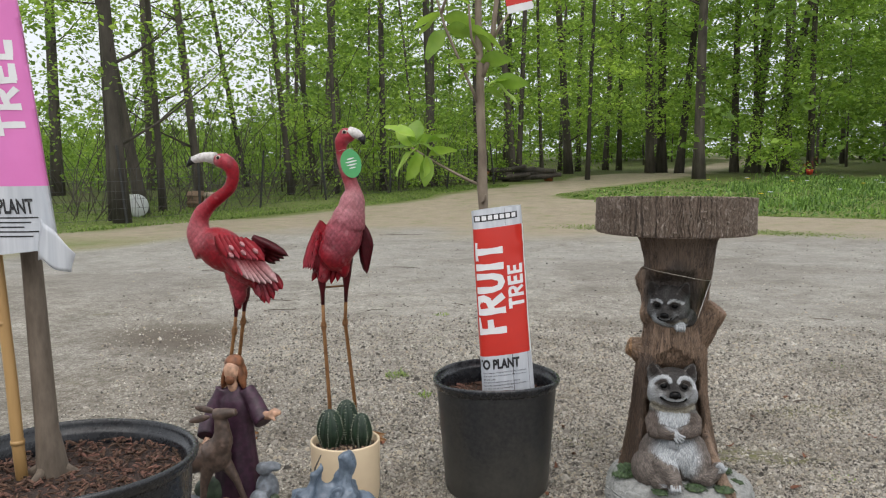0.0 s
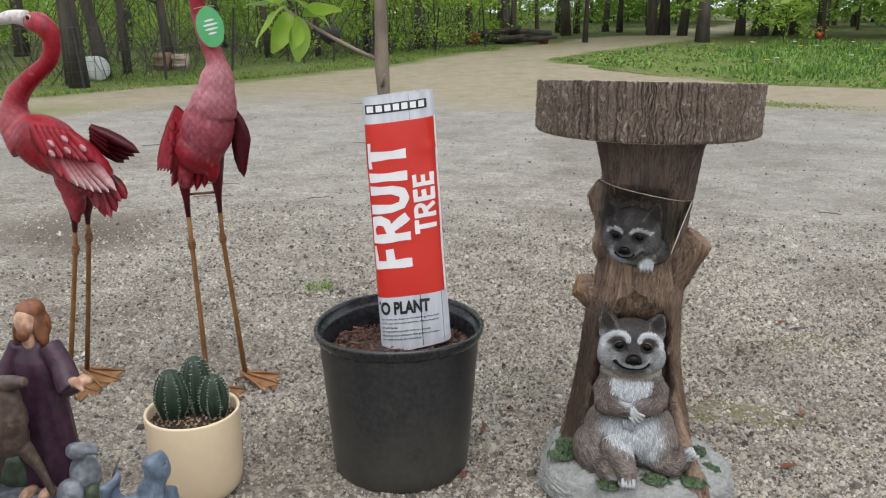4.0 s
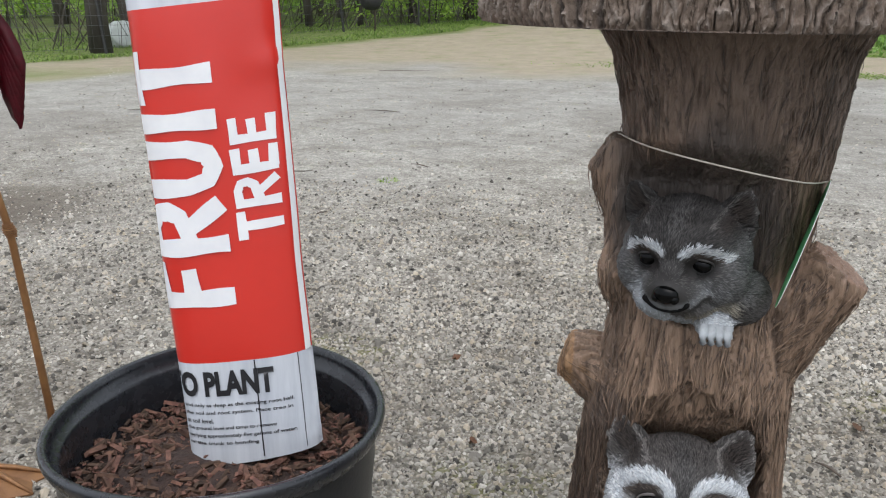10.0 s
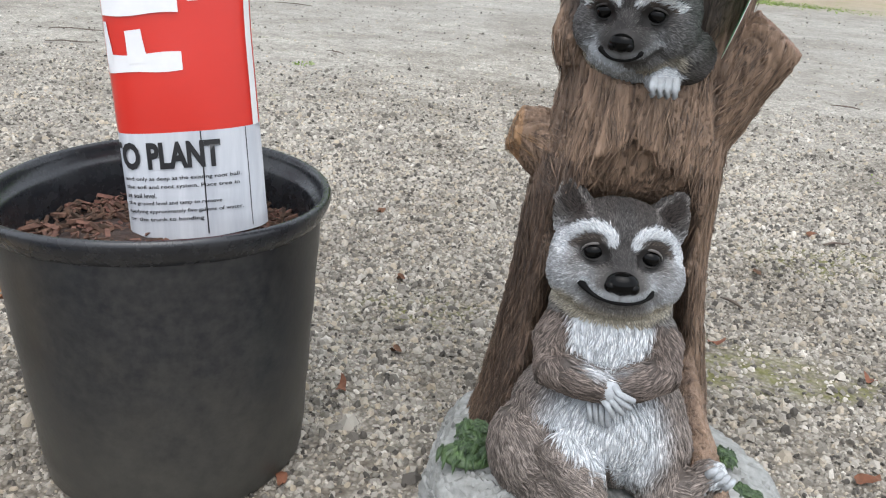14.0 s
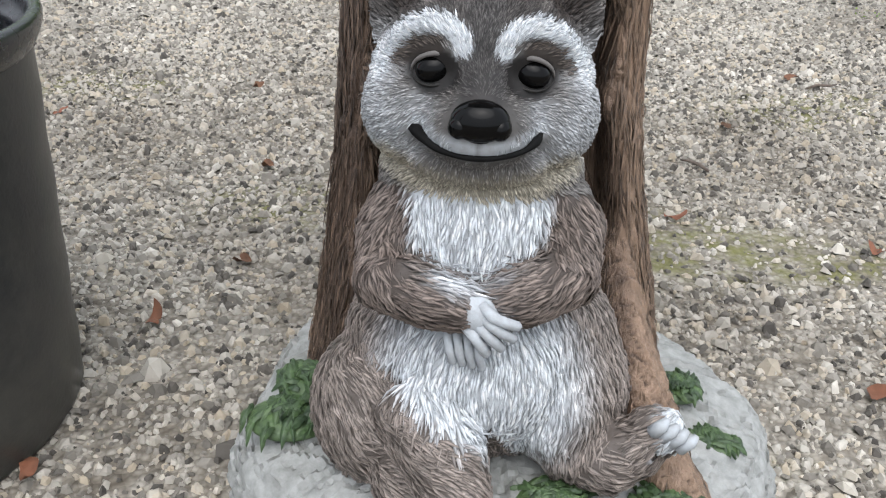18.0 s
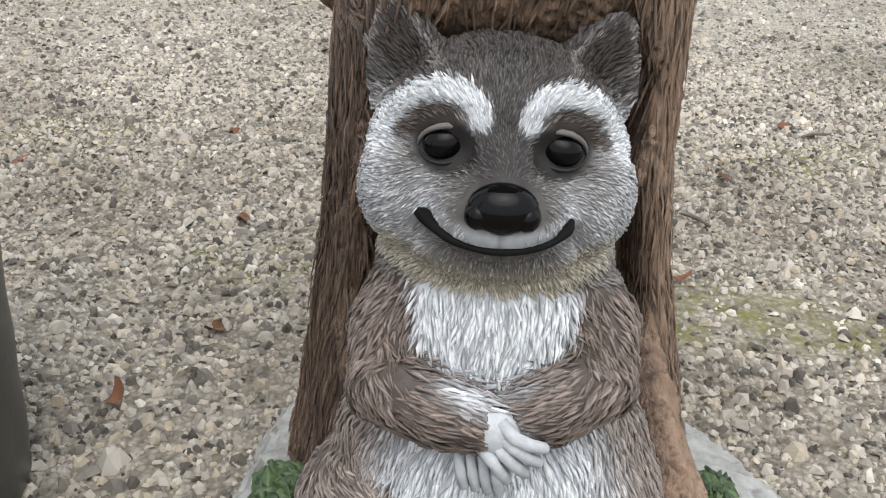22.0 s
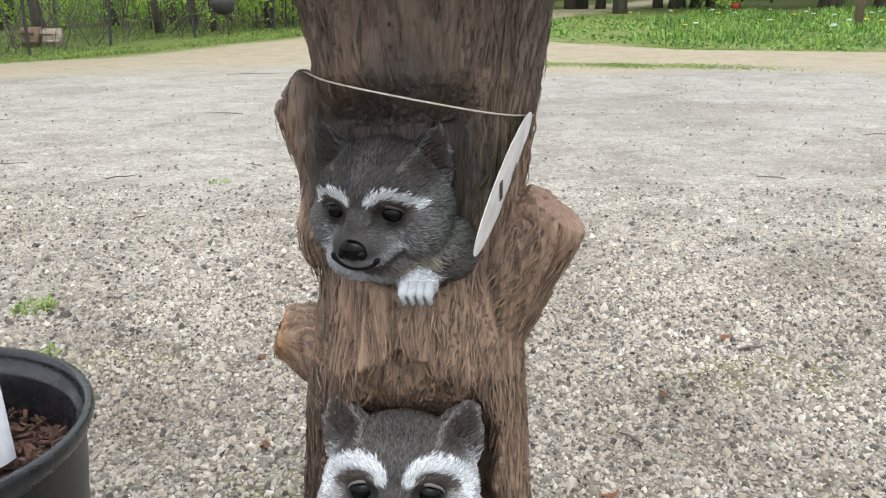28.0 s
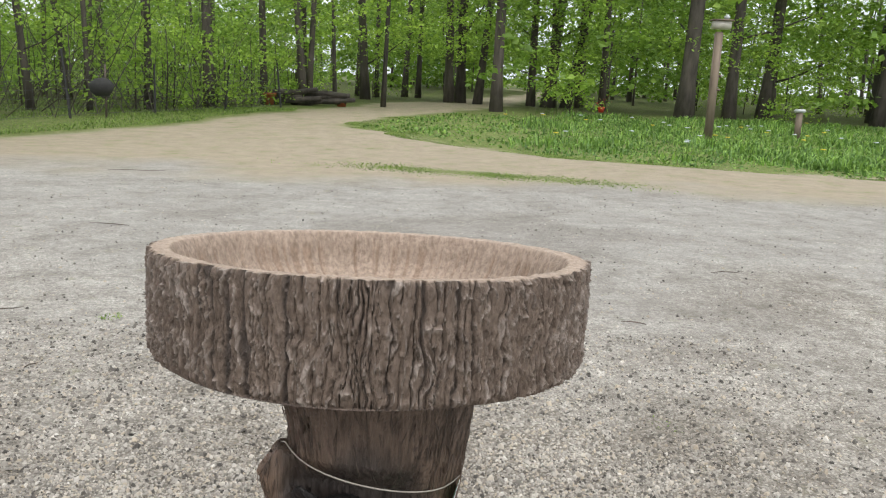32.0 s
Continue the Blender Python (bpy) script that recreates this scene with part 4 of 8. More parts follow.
def figure(name, parent, skin, head_m, paint, flows, label, seed, dark=False, loose=(), strands=(16000, 17000)):
    """One carved animal: skin and strands of hair in painted resin, with glossy eyes, nose and smile, all in a single mesh."""
    v, f, n = skin
    inv = np.array(head_m.inverted())
    rot = np.array(head_m.to_3x3().normalized())
    hp = v @ inv[:3, :3].T + inv[:3, 3]
    body_col = paint(v)
    col, near = head_paint(hp, body_col, dark)
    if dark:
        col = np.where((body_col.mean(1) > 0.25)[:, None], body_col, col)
    # the eye sockets
    well = np.exp(-(((np.abs(hp[:, 0]) - EYE[0]) / 0.0095) ** 2 + ((hp[:, 2] - EYE[1]) / 0.0075) ** 2)) * (hp[:, 1] < 0)
    v = v + (rot @ np.array((0, 1, 0))) * (0.0032 * well * near)[:, None]
    hp = v @ inv[:3, :3].T + inv[:3, 3]
    flow = unit(np.column_stack([2.5 * v[:, 0] + 0 * v[:, 1], 0 * v[:, 0], np.full(len(v), -1.0)]))
    chest = (v[:, 2] > 0.19) & (v[:, 2] < 0.30) & (np.abs(v[:, 0]) < 0.045)
    flow[chest] = unit(np.column_stack([-9 * v[chest, 0], 0 * v[chest, 0], np.full(chest.sum(), -1.0)]))
    for line, reach in flows:
        d, dist = toward(v, line)
        k = (dist < reach) & (v[:, 1] < -0.09)
        flow[k] = d[k]
    hd = hp - np.array((0, -0.062, 0.001))
    hd[:, 2] -= 0.25 * np.abs(hd[:, 0])
    flow = np.where(near[:, None], hd @ rot.T, flow)
    rg = np.random.default_rng(seed)
    bald = near & ((np.hypot((np.abs(hp[:, 0]) - EYE[0]) * 0.85, hp[:, 2] - EYE[1]) < 0.0100) | (np.linalg.norm((hp - (0, -0.059, -0.010)) * (0.8, 0.7, 1), axis=1) < 0.0125))
    bald |= near & (seg_dist(hp[:, 0], hp[:, 2], SMILE) < 0.0022) & (hp[:, 1] < -0.01)
    face = n[:, 1] < 0.5
    on_body, on_head = np.flatnonzero(~near & face), np.flatnonzero(near & face & ~bald)
    pick = np.concatenate([rg.choice(on_body, strands[0]), rg.choice(on_head, strands[1])])
    far = np.clip(np.linalg.norm(hp[pick] - (0, -0.056, -0.006), axis=1), 0.012, 0.08)
    size = np.where(near[pick], 0.0026 + 0.062 * far, 0.0122 if not dark else 0.007)
    wide = np.where(near[pick], 0.00024 + 0.0056 * far, 0.00092 if not dark else 0.0005)
    hv, hf, hc = carved_hair(v, n, flow, col, pick, size, wide, seed)
    gloss, smile, lids = head_extras(hp[near], 0.84 if dark else 1.0, 0.62 if dark else 0.94)
    ex = join(*gloss, smile, lids)
    dull, soft = len(smile[1]), len(lids[1])
    ev = np.array([tuple(head_m @ Vector(q)) for q in ex[0]])
    lid_col = np.full((len(ev), 3), 0.05)
    upper = np.tile(np.repeat((True, False), len(lids[0]) // 4), 2)
    lid_col[-len(lids[0]):] = np.where(upper[:, None], (0.13, 0.122, 0.118), (0.012, 0.011, 0.01)) * (0.3 if dark else 1.0)
    V = [v, hv, ev]
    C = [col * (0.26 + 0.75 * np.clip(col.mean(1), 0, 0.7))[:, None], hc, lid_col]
    F = list(f) + [tuple(i + len(v) for i in q) for q in hf] + [tuple(i + len(v) + len(hv) for i in q) for q in ex[1]]
    idx_ = [0] * (len(f) + len(hf)) + [1] * (len(ex[1]) - dull - soft) + [2] * dull + [0] * soft
    if loose:
        lv, lf = join(*loose)
        F += [tuple(i + sum(map(len, V)) for i in q) for q in lf]
        V.append(np.array([tuple(q) for q in lv]))
        C.append(np.tile(np.array(WHITE) * 0.66, (len(lv), 1)))
        idx_ += [0] * len(lf)
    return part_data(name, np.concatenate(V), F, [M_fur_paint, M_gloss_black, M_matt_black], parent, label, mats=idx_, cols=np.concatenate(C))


bath = thing("bird_bath", (0.091, 0.0, 0.0), "brown resin tree-stump bird bath with grey animal figures, on gravel", "bird bath")

# trunk outline: height, left and right
OUT_Z = [0.0, 0.05, 0.10, 0.15, 0.22, 0.28, 0.34, 0.40, 0.45, 0.51, 0.56, 0.60, 0.63, 0.66, 0.69]
OUT_L = [-0.142, -0.126, -0.116, -0.109, -0.099, -0.092, -0.087, -0.074, -0.068, -0.07, -0.07, -0.069, -0.073, -0.082, -0.1]
OUT_R = [0.142, 0.130, 0.121, 0.109, 0.095, 0.088, 0.086, 0.084, 0.076, 0.084, 0.091, 0.097, 0.101, 0.105, 0.12]


def stump_core(nt=200, nz=220):
    z = np.linspace(0.03, 0.688, nz)
    L, R = np.interp(z, OUT_Z, OUT_L), np.interp(z, OUT_Z, OUT_R)
    c, h = (L + R) / 2, (R - L) / 2
    a = np.linspace(0, 2 * np.pi, nt, endpoint=False)
    A, Z = np.meshgrid(a, z)
    ripple = 1 + 0.035 * fnoise(np.cos(A) * 2.2, np.sin(A) * 2.2, Z * 5, 3, 3)
    X = c[:, None] + h[:, None] * np.cos(A) * ripple
    Y = (0.94 * h[:, None]) * np.sin(A) * ripple
    Y = np.where(Y > 0, Y * 0.9, Y)
    rag = 0.008 * fnoise(X * 90, 0 * X, 0 * X, 3, 9)
    # lower hollow
    hl = np.interp(Z, [0.03, 0.10, 0.20, 0.30, 0.36], [-0.088, -0.08, -0.071, -0.062, -0.05])
    hr = np.interp(Z, [0.03, 0.10, 0.20, 0.30, 0.36], [0.105, 0.096, 0.080, 0.068, 0.063])
    top = np.interp(X, [-0.06, -0.045, -0.02, 0.0, 0.02, 0.03, 0.06, 0.07], [0.345, 0.372, 0.388, 0.392, 0.382, 0.374, 0.375, 0.35]) + rag * 1.1
    edge = 0.006 * fnoise(0 * Z, 0 * Z, Z * 22, 2, 29)
    m1 = smoothstep(-0.010, 0.026, X - hl + edge) * smoothstep(-0.006, 0.012, hr - X + 0.6 * edge) * smoothstep(-0.002, 0.004, top - Z) * (np.sin(A) < 0)
    Y = Y * (1 - m1) + np.maximum(Y, -0.026 - 0.03 * smoothstep(0.31, 0.375, Z)) * m1
    # upper hollow, open to the left lip and fading upward
    low = np.interp(X, [-0.08, -0.05, -0.01, 0.03, 0.06], [0.485, 0.462, 0.447, 0.446, 0.475]) + rag * 0.4
    m2 = smoothstep(-0.003, 0.008, X + 0.066) * smoothstep(-0.004, 0.03, 0.066 - X) * smoothstep(-0.003, 0.006, Z - low) * smoothstep(0.60, 0.555, Z) * (np.sin(A) < 0)
    Y = Y * (1 - m2) + np.maximum(Y, -0.043 + 0.02 * smoothstep(0.015, -0.03, X)) * m2
    V = np.stack([X, Y, Z], -1).reshape(-1, 3).tolist()
    F = []
    for k in range(nz - 1):
        for i in range(nt):
            j = (i + 1) % nt
            F.append((k * nt + i, k * nt + j, (k + 1) * nt + j, (k + 1) * nt + i))
    F.append(tuple(range(nt))[::-1])
    F.append(tuple((nz - 1) * nt + i for i in range(nt)))
    return V, F


stump_pieces = [stump_core()]
# branch stubs and the bark lip by the upper hollow
stump_pieces.append(tube([(0.03, 0.005, 0.37), (0.062, -0.005, 0.42), (0.084, -0.014, 0.457), (0.106, -0.018, 0.487), (0.111, -0.0185, 0.4935)], [0.042, 0.04, 0.033, 0.029, 0.026], 14))
stump_pieces.append(tube([(-0.04, 0.0, 0.352), (-0.075, 0.0, 0.372), (-0.092, -0.002, 0.382), (-0.107, -0.003, 0.387)], [0.038, 0.032, 0.026, 0.020], 12))
stump_pieces.append(tube([(-0.062, -0.03, 0.455), (-0.066, -0.032, 0.48), (-0.063, -0.026, 0.515), (-0.071, -0.022, 0.545), (-0.077, -0.018, 0.565), (-0.066, -0.024, 0.59)], [0.012, 0.014, 0.012, 0.015, 0.018, 0.011], 10))
stump_pieces.append(tube([(0.078, -0.035, 0.2), (0.092, -0.072, 0.14), (0.108, -0.108, 0.095), (0.130, -0.14, 0.05), (0.138, -0.148, 0.02)], [0.008, 0.013, 0.016, 0.018, 0.018], 12))
sv, sf, sn = fused(stump_pieces, 0.0022, 1)
ang = np.arctan2(sv[:, 1], sv[:, 0]) * 0.09
warp = 0.012 * fnoise(sv[:, 0] * 30, sv[:, 1] * 30, sv[:, 2] * 9, 2, 15)
side = 1 - np.abs(sn[:, 2])
crack = fnoise((ang + warp) * 300, sv[:, 1] * 30, sv[:, 2] * 4.5, 2, 17)
groove = 1 - np.exp(-(crack / 0.10) ** 2)
fine_g = fnoise((ang + warp * 0.8) * 640, sv[:, 1] * 50, sv[:, 2] * 8, 2, 19)
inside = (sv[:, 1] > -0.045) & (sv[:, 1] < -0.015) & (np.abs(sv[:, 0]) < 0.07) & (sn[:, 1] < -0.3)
neck = smoothstep(0.56, 0.60, sv[:, 2]) * smoothstep(0.0, -0.3, sn[:, 1]) * smoothstep(0.07, 0.04, np.abs(sv[:, 0] - 0.01))
# cheeks of the lower hollow: deeper fibres, coloured dark for the shade inside
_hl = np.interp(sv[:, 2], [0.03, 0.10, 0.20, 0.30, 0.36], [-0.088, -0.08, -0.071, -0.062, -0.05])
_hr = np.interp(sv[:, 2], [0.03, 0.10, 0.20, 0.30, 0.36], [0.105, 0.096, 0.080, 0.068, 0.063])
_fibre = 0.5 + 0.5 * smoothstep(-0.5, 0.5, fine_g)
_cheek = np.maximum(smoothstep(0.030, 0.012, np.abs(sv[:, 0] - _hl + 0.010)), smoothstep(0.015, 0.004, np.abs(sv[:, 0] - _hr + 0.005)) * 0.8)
amp = 0.0036 * (1 - 0.6 * neck) * (1 + 0.4 * _cheek * (sv[:, 2] < 0.375) * (sv[:, 0] < 0)) * np.where((sv[:, 0] > 0) & (sn[:, 0] < -0.2), 0.3, 1.0)
disp = (groove - 0.7) * amp + fine_g * 0.0019
sv2 = sv + sn * disp[:, None]
scol = np.tile((0.255, 0.172, 0.118), (len(sv), 1))
scol = blend(scol, (0.33, 0.225, 0.155), smoothstep(0.1, 0.7, fnoise(sv[:, 0] * 18, sv[:, 1] * 18, sv[:, 2] * 8, 3, 25)) * 0.7)
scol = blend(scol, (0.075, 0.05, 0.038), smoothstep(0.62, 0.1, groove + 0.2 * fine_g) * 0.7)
scol = scol * (0.86 + 0.22 * smoothstep(-0.6, 0.6, fine_g))[:, None]
# neck in greyer brown, the basin's shade on it put into the colour
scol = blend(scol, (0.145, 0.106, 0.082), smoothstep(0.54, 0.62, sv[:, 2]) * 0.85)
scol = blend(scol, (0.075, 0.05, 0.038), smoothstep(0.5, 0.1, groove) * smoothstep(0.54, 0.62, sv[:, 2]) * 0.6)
# shade of the hollows put into the colour: back walls, cheeks, round the upper head
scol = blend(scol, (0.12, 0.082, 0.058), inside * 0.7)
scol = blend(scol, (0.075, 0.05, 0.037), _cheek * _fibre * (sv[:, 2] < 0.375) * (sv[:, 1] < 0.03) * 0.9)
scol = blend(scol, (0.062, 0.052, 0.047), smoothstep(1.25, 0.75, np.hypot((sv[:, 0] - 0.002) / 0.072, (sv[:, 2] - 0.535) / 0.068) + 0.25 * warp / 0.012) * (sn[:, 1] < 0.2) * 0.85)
scol = blend(scol, (0.36, 0.20, 0.085), ((sv[:, 0] < -0.1) & (sv[:, 2] > 0.34)) * 0.6)
scol = blend(scol, (0.34, 0.21, 0.15), ((sv[:, 0] > 0.085) & (sv[:, 2] > 0.475) & (sv[:, 2] < 0.55) & (sn[:, 0] + sn[:, 2] > 0.9)) * 0.6)
scol = scol * 1.2
# raised fibres of bark, running down the trunk and out along the stubs
_down = np.column_stack([0.35 * sv[:, 0], 0 * sv[:, 0], np.full(len(sv), -1.0)])
_down[(sv[:, 0] > 0.055) & (sv[:, 2] > 0.385) & (sv[:, 2] < 0.53)] = (-0.55, 0.0, -0.85)
_down[(sv[:, 0] < -0.072) & (sv[:, 2] > 0.345) & (sv[:, 2] < 0.42)] = (0.9, 0.0, -0.4)
_rg = np.random.default_rng(91)
_odds = (side > 0.5) * (sv[:, 1] < 0.06) * (1 - 0.85 * neck) * (1 - 0.8 * inside) * (1 + 1.5 * _cheek * (sv[:, 2] < 0.375))
_pick = _rg.choice(len(sv), 11000, p=_odds / _odds.sum())
_len = np.where(_rg.uniform(0, 1, 11000) < 0.4, 0.034, 0.019)
fv, ff, fc_ = carved_hair(sv2, sn, unit(_down), scol, _pick, _len, np.full(11000, 0.00085), 92)
sf = list(sf) + [tuple(i + len(sv2) for i in q) for q in ff]
sv2, scol = np.concatenate([sv2, fv]), np.concatenate([scol, fc_])
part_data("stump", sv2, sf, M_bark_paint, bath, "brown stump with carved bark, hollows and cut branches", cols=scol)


# basin: a slice of log hollowed into a bowl
def basin_mesh(nt=1500):
    a = np.linspace(0, 2 * np.pi, nt, endpoint=False)
    ca, sa = np.cos(a), np.sin(a)
    oval = 1 + 0.018 * np.cos(2 * a + 0.6) + 0.012 * fnoise(ca * 1.7, sa * 1.7, 0 * a, 2, 41)
    rings, cols = [], []
    zs = np.linspace(0.6815, 0.7685, 52)
    for z in zs:
        t = (z - 0.6815) / 0.087
        w = 0.006 * fnoise(ca * 12, sa * 12, a * 0 + z * 45, 3, 42)
        ck = fnoise(a * 38 + w * 130, 0 * a, a * 0 + z * 7, 1, 43)
        g = (1 - np.exp(-(ck / 0.15) ** 2)) * (1 - 0.6 * np.exp(-(fnoise(a * 66 + w * 230, 0 * a + 9, a * 0 + z * 16, 2, 57) / 0.14) ** 2))
        ridge = np.exp(-(fnoise(a * 44 + w * 260, 0 * a + 4, a * 0 + z * 40, 2, 49) / 0.10) ** 2)
        lumps = fnoise(a * 40, 0 * a, a * 0 + z * 130, 2, 47)
        flakes = fnoise(a * 110, 0 * a, a * 0 + z * 300, 2, 44)
        edge = -0.002 * (smoothstep(0.05, 0.0, t) + 0.5 * smoothstep(0.97, 1.0, t))
        r = 0.192 * oval + (g - 0.7) * 0.0046 + ridge * 0.0024 + lumps * 0.0008 + flakes * 0.0009 + edge
        rings.append(np.column_stack([r * ca, r * sa, np.full(nt, z) + 0.0012 * fnoise(a * 18, 0 * a, 0 * a, 2, 45) * (t > 0.97)]))
        c = np.tile((0.175, 0.129, 0.097), (nt, 1))
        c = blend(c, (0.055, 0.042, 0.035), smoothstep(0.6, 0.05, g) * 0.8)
        c = blend(c, (0.46, 0.40, 0.35), ridge * smoothstep(-1.2, 0.1, lumps) * smoothstep(0.2, 0.7, g) * 0.7)
        c = blend(c, (0.32, 0.26, 0.22), smoothstep(0.25, 0.9, lumps + flakes * 0.5) * smoothstep(0.5, 0.8, g) * 0.25)
        cols.append(c)
    for r0, z, tint in [(0.189, 0.7695, 1.05), (0.176, 0.7692, 1.1), (0.1745, 0.7685, 1.05), (0.1735, 0.766, 1.0), (0.170, 0.758, 0.95), (0.167, 0.747, 0.9), (0.162, 0.735, 0.95), (0.152, 0.724, 1), (0.13, 0.714, 1.05),
                        (0.10, 0.708, 1.08), (0.06, 0.7055, 1.1), (0.02, 0.705, 1.1), (0.0005, 0.705, 1.1)]:
        st = fnoise(a * 30, 0 * a, a * 0 + r0 * 6, 3, 46)
        steep = 1.0 if 0.14 < r0 < 0.172 else 0.2
        r = r0 * (oval if r0 > 0.12 else 1) + st * 0.0016 * steep * (r0 > 0.1)
        rings.append(np.column_stack([r * ca, r * sa, z + 0.0006 * fnoise(ca * 22 * r0 / 0.18, sa * 22 * r0 / 0.18, 0 * a, 3, 48) * (r0 > 0.15)]))
        c = np.tile(np.array((0.42, 0.325, 0.25)) * tint, (nt, 1))
        cols.append(blend(c, (0.26, 0.17, 0.11), smoothstep(0.0, 0.7, st) * 0.55 * (0.1 < r0 < 0.17)))
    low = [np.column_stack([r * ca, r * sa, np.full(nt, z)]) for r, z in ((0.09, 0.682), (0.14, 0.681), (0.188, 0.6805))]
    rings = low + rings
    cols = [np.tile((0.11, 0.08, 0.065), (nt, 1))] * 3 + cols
    V = np.concatenate(rings)
    k = np.arange(len(rings) - 1)[:, None] * nt
    i = np.arange(nt)[None, :]
    j = (i + 1) % nt
    F = np.stack([k + i, k + j, k + nt + j, k + nt + i], -1).reshape(-1, 4)
    tilt = Matrix.Rotation(radians(0.5), 3, "Y") @ Matrix.Rotation(radians(0.3), 3, "X")
    V[:, 2] += -0.062 * V[:, 1] * np.clip((V[:, 2] - 0.69) / 0.08, 0, 1)
    V = (V - (0, 0, 0.72)) * (1, 0.83, 1) @ np.array(tilt).T + (0.003, 0.006, 0.72)
    return V, F, np.concatenate(cols)


bv, bf, bc = basin_mesh()
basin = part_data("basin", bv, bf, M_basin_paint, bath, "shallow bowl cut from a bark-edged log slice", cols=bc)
basin.data.set_sharp_from_angle(angle=radians(48))


# rock base
def rock_mesh(nt=330, nr=84):
    """A flat lobed slab: split in front, with thin flaked ledges and cracks."""
    a = np.linspace(0, 2 * np.pi, nt, endpoint=False)
    t = np.linspace(0, 1, nr)
    A, T = np.meshgrid(a, t)
    ca, sa = np.cos(A), np.sin(A)
    out = 1 + 0.045 * np.cos(3 * A + 0.5) + 0.05 * fnoise(ca * 1.5, sa * 1.5, 0 * A, 3, 51) - 0.07 * np.exp(-((A - 4.27) / 0.07) ** 2)
    s = np.interp(T, [0, 0.06, 0.14, 0.22, 0.32, 0.42, 0.55, 0.8, 1.0], [0.94, 0.99, 1.0, 0.985, 0.955, 0.90, 0.74, 0.35, 0.004])
    z = np.interp(T, [0, 0.06, 0.14, 0.22, 0.32, 0.42, 0.55, 0.8, 1.0], [0.0, 0.008, 0.022, 0.036, 0.049, 0.060, 0.069, 0.075, 0.076])
    x, y = 0.014 + 0.185 * s * out * ca, -0.04 + 0.158 * s * out * sa
    lay = fnoise(x * 16 + z * 30, y * 30, z * 45, 3, 52)
    saw = np.mod(lay * 1.6 + 4, 1.0)
    ledge = saw - smoothstep(0.82, 1.0, saw)
    crack = np.exp(-(fnoise(x * 26 + y * 12, y * 42 - x * 9, z * 60, 3, 54) / 0.045) ** 2)
    split = np.exp(-((A - 4.27 - 0.35 * (1 - s)) / 0.035) ** 2) * smoothstep(0.55, 0.95, s)
    rise = smoothstep(0.004, 0.02, z)
    rough_ = (0.0050 * (ledge - 0.45) - 0.0032 * crack + 0.0014 * fnoise(x * 120, y * 120, z * 120, 2, 55)) * rise
    side = smoothstep(0.35, 0.12, T)
    x, y = x + ca * rough_ * side * 1.3, y + sa * rough_ * side * 1.3
    z = z + rough_ * (1 - 0.6 * side) - 0.016 * split * rise
    k = np.arange(nr - 1)[:, None] * nt
    i = np.arange(nt)[None, :]
    j = (i + 1) % nt
    return np.stack([x, y, np.maximum(z, 0)], -1).reshape(-1, 3), np.stack([k + i, k + j, k + nt + j, k + nt + i], -1).reshape(-1, 4)


rock = part_data("rock_base", *rock_mesh(), M_rock_paint, bath, "pale grey flat rock base with flaked edges")
rock.data.set_sharp_from_angle(angle=radians(28))


def leaf_clump(at, r, seed, turn=0.0):
    """A low mat of long overlapping leaves, each with a raised rib and side veins."""
    rg = np.random.default_rng(seed)
    pieces = [ellipsoid((0, 0, -r * 0.16), (r * 0.95, r * 0.7, r * 0.26), sub=3)]
    for k in range(64):
        a = turn + rg.normal(0, 0.55) + (math.pi if k % 3 == 0 else 0)
        q, t = rg.uniform(0, 0.95), rg.uniform(0, 6.28)
        b = Vector((q * r * math.cos(t), 0.75 * q * r * math.sin(t), r * (0.16 - 0.26 * q * q)))
        L, w = r * rg.uniform(0.45, 0.85), r * rg.uniform(0.07, 0.13)
        d, side = Vector((math.cos(a), math.sin(a), 0)), Vector((-math.sin(a), math.cos(a), 0))
        V, F = [], []
        for i in range(6):
            u = i / 5
            wide = w * math.sin(math.pi * min(1, 0.08 + 0.92 * u)) ** 0.7
            z = r * (0.10 * math.sin(math.pi * u) - 0.26 * u * u) + rg.uniform(0, 0.02) * r
            for e in (-1, -0.5, 0, 0.5, 1):
                V.append(b + d * (L * (u - 0.45)) + side * (e * wide) + Vector((0, 0, z + r * (0.07 * (1 - abs(e)) + 0.035 * math.sin(9.4 * u + 3 * abs(e))))))
        for i in range(5):
            for e in range(4):
                F.append((i * 5 + e, i * 5 + e + 1, i * 5 + e + 6, i * 5 + e + 5))
        pieces.append((V, F))
    V, F = join(*pieces)
    return [tuple(Vector(v) + Vector(at)) for v in V], F


for k, (at_, r, turn) in enumerate([((-0.118, -0.1, 0.078), 0.029, -1.9), ((-0.034, -0.178, 0.066), 0.020, -1.2), ((0.05, -0.152, 0.072), 0.025, 0.2), ((0.119, -0.147, 0.07), 0.024, -0.6),
                                    ((0.133, -0.05, 0.08), 0.021, 1.6), ((0.155, -0.085, 0.066), 0.018, -0.9), ((-0.108, -0.07, 0.084), 0.026, 2.2)]):
    part_data("ivy_clump", *leaf_clump(at_, r, 60 + k, turn), M_ivy_paint, bath, "clump of painted green leaves")

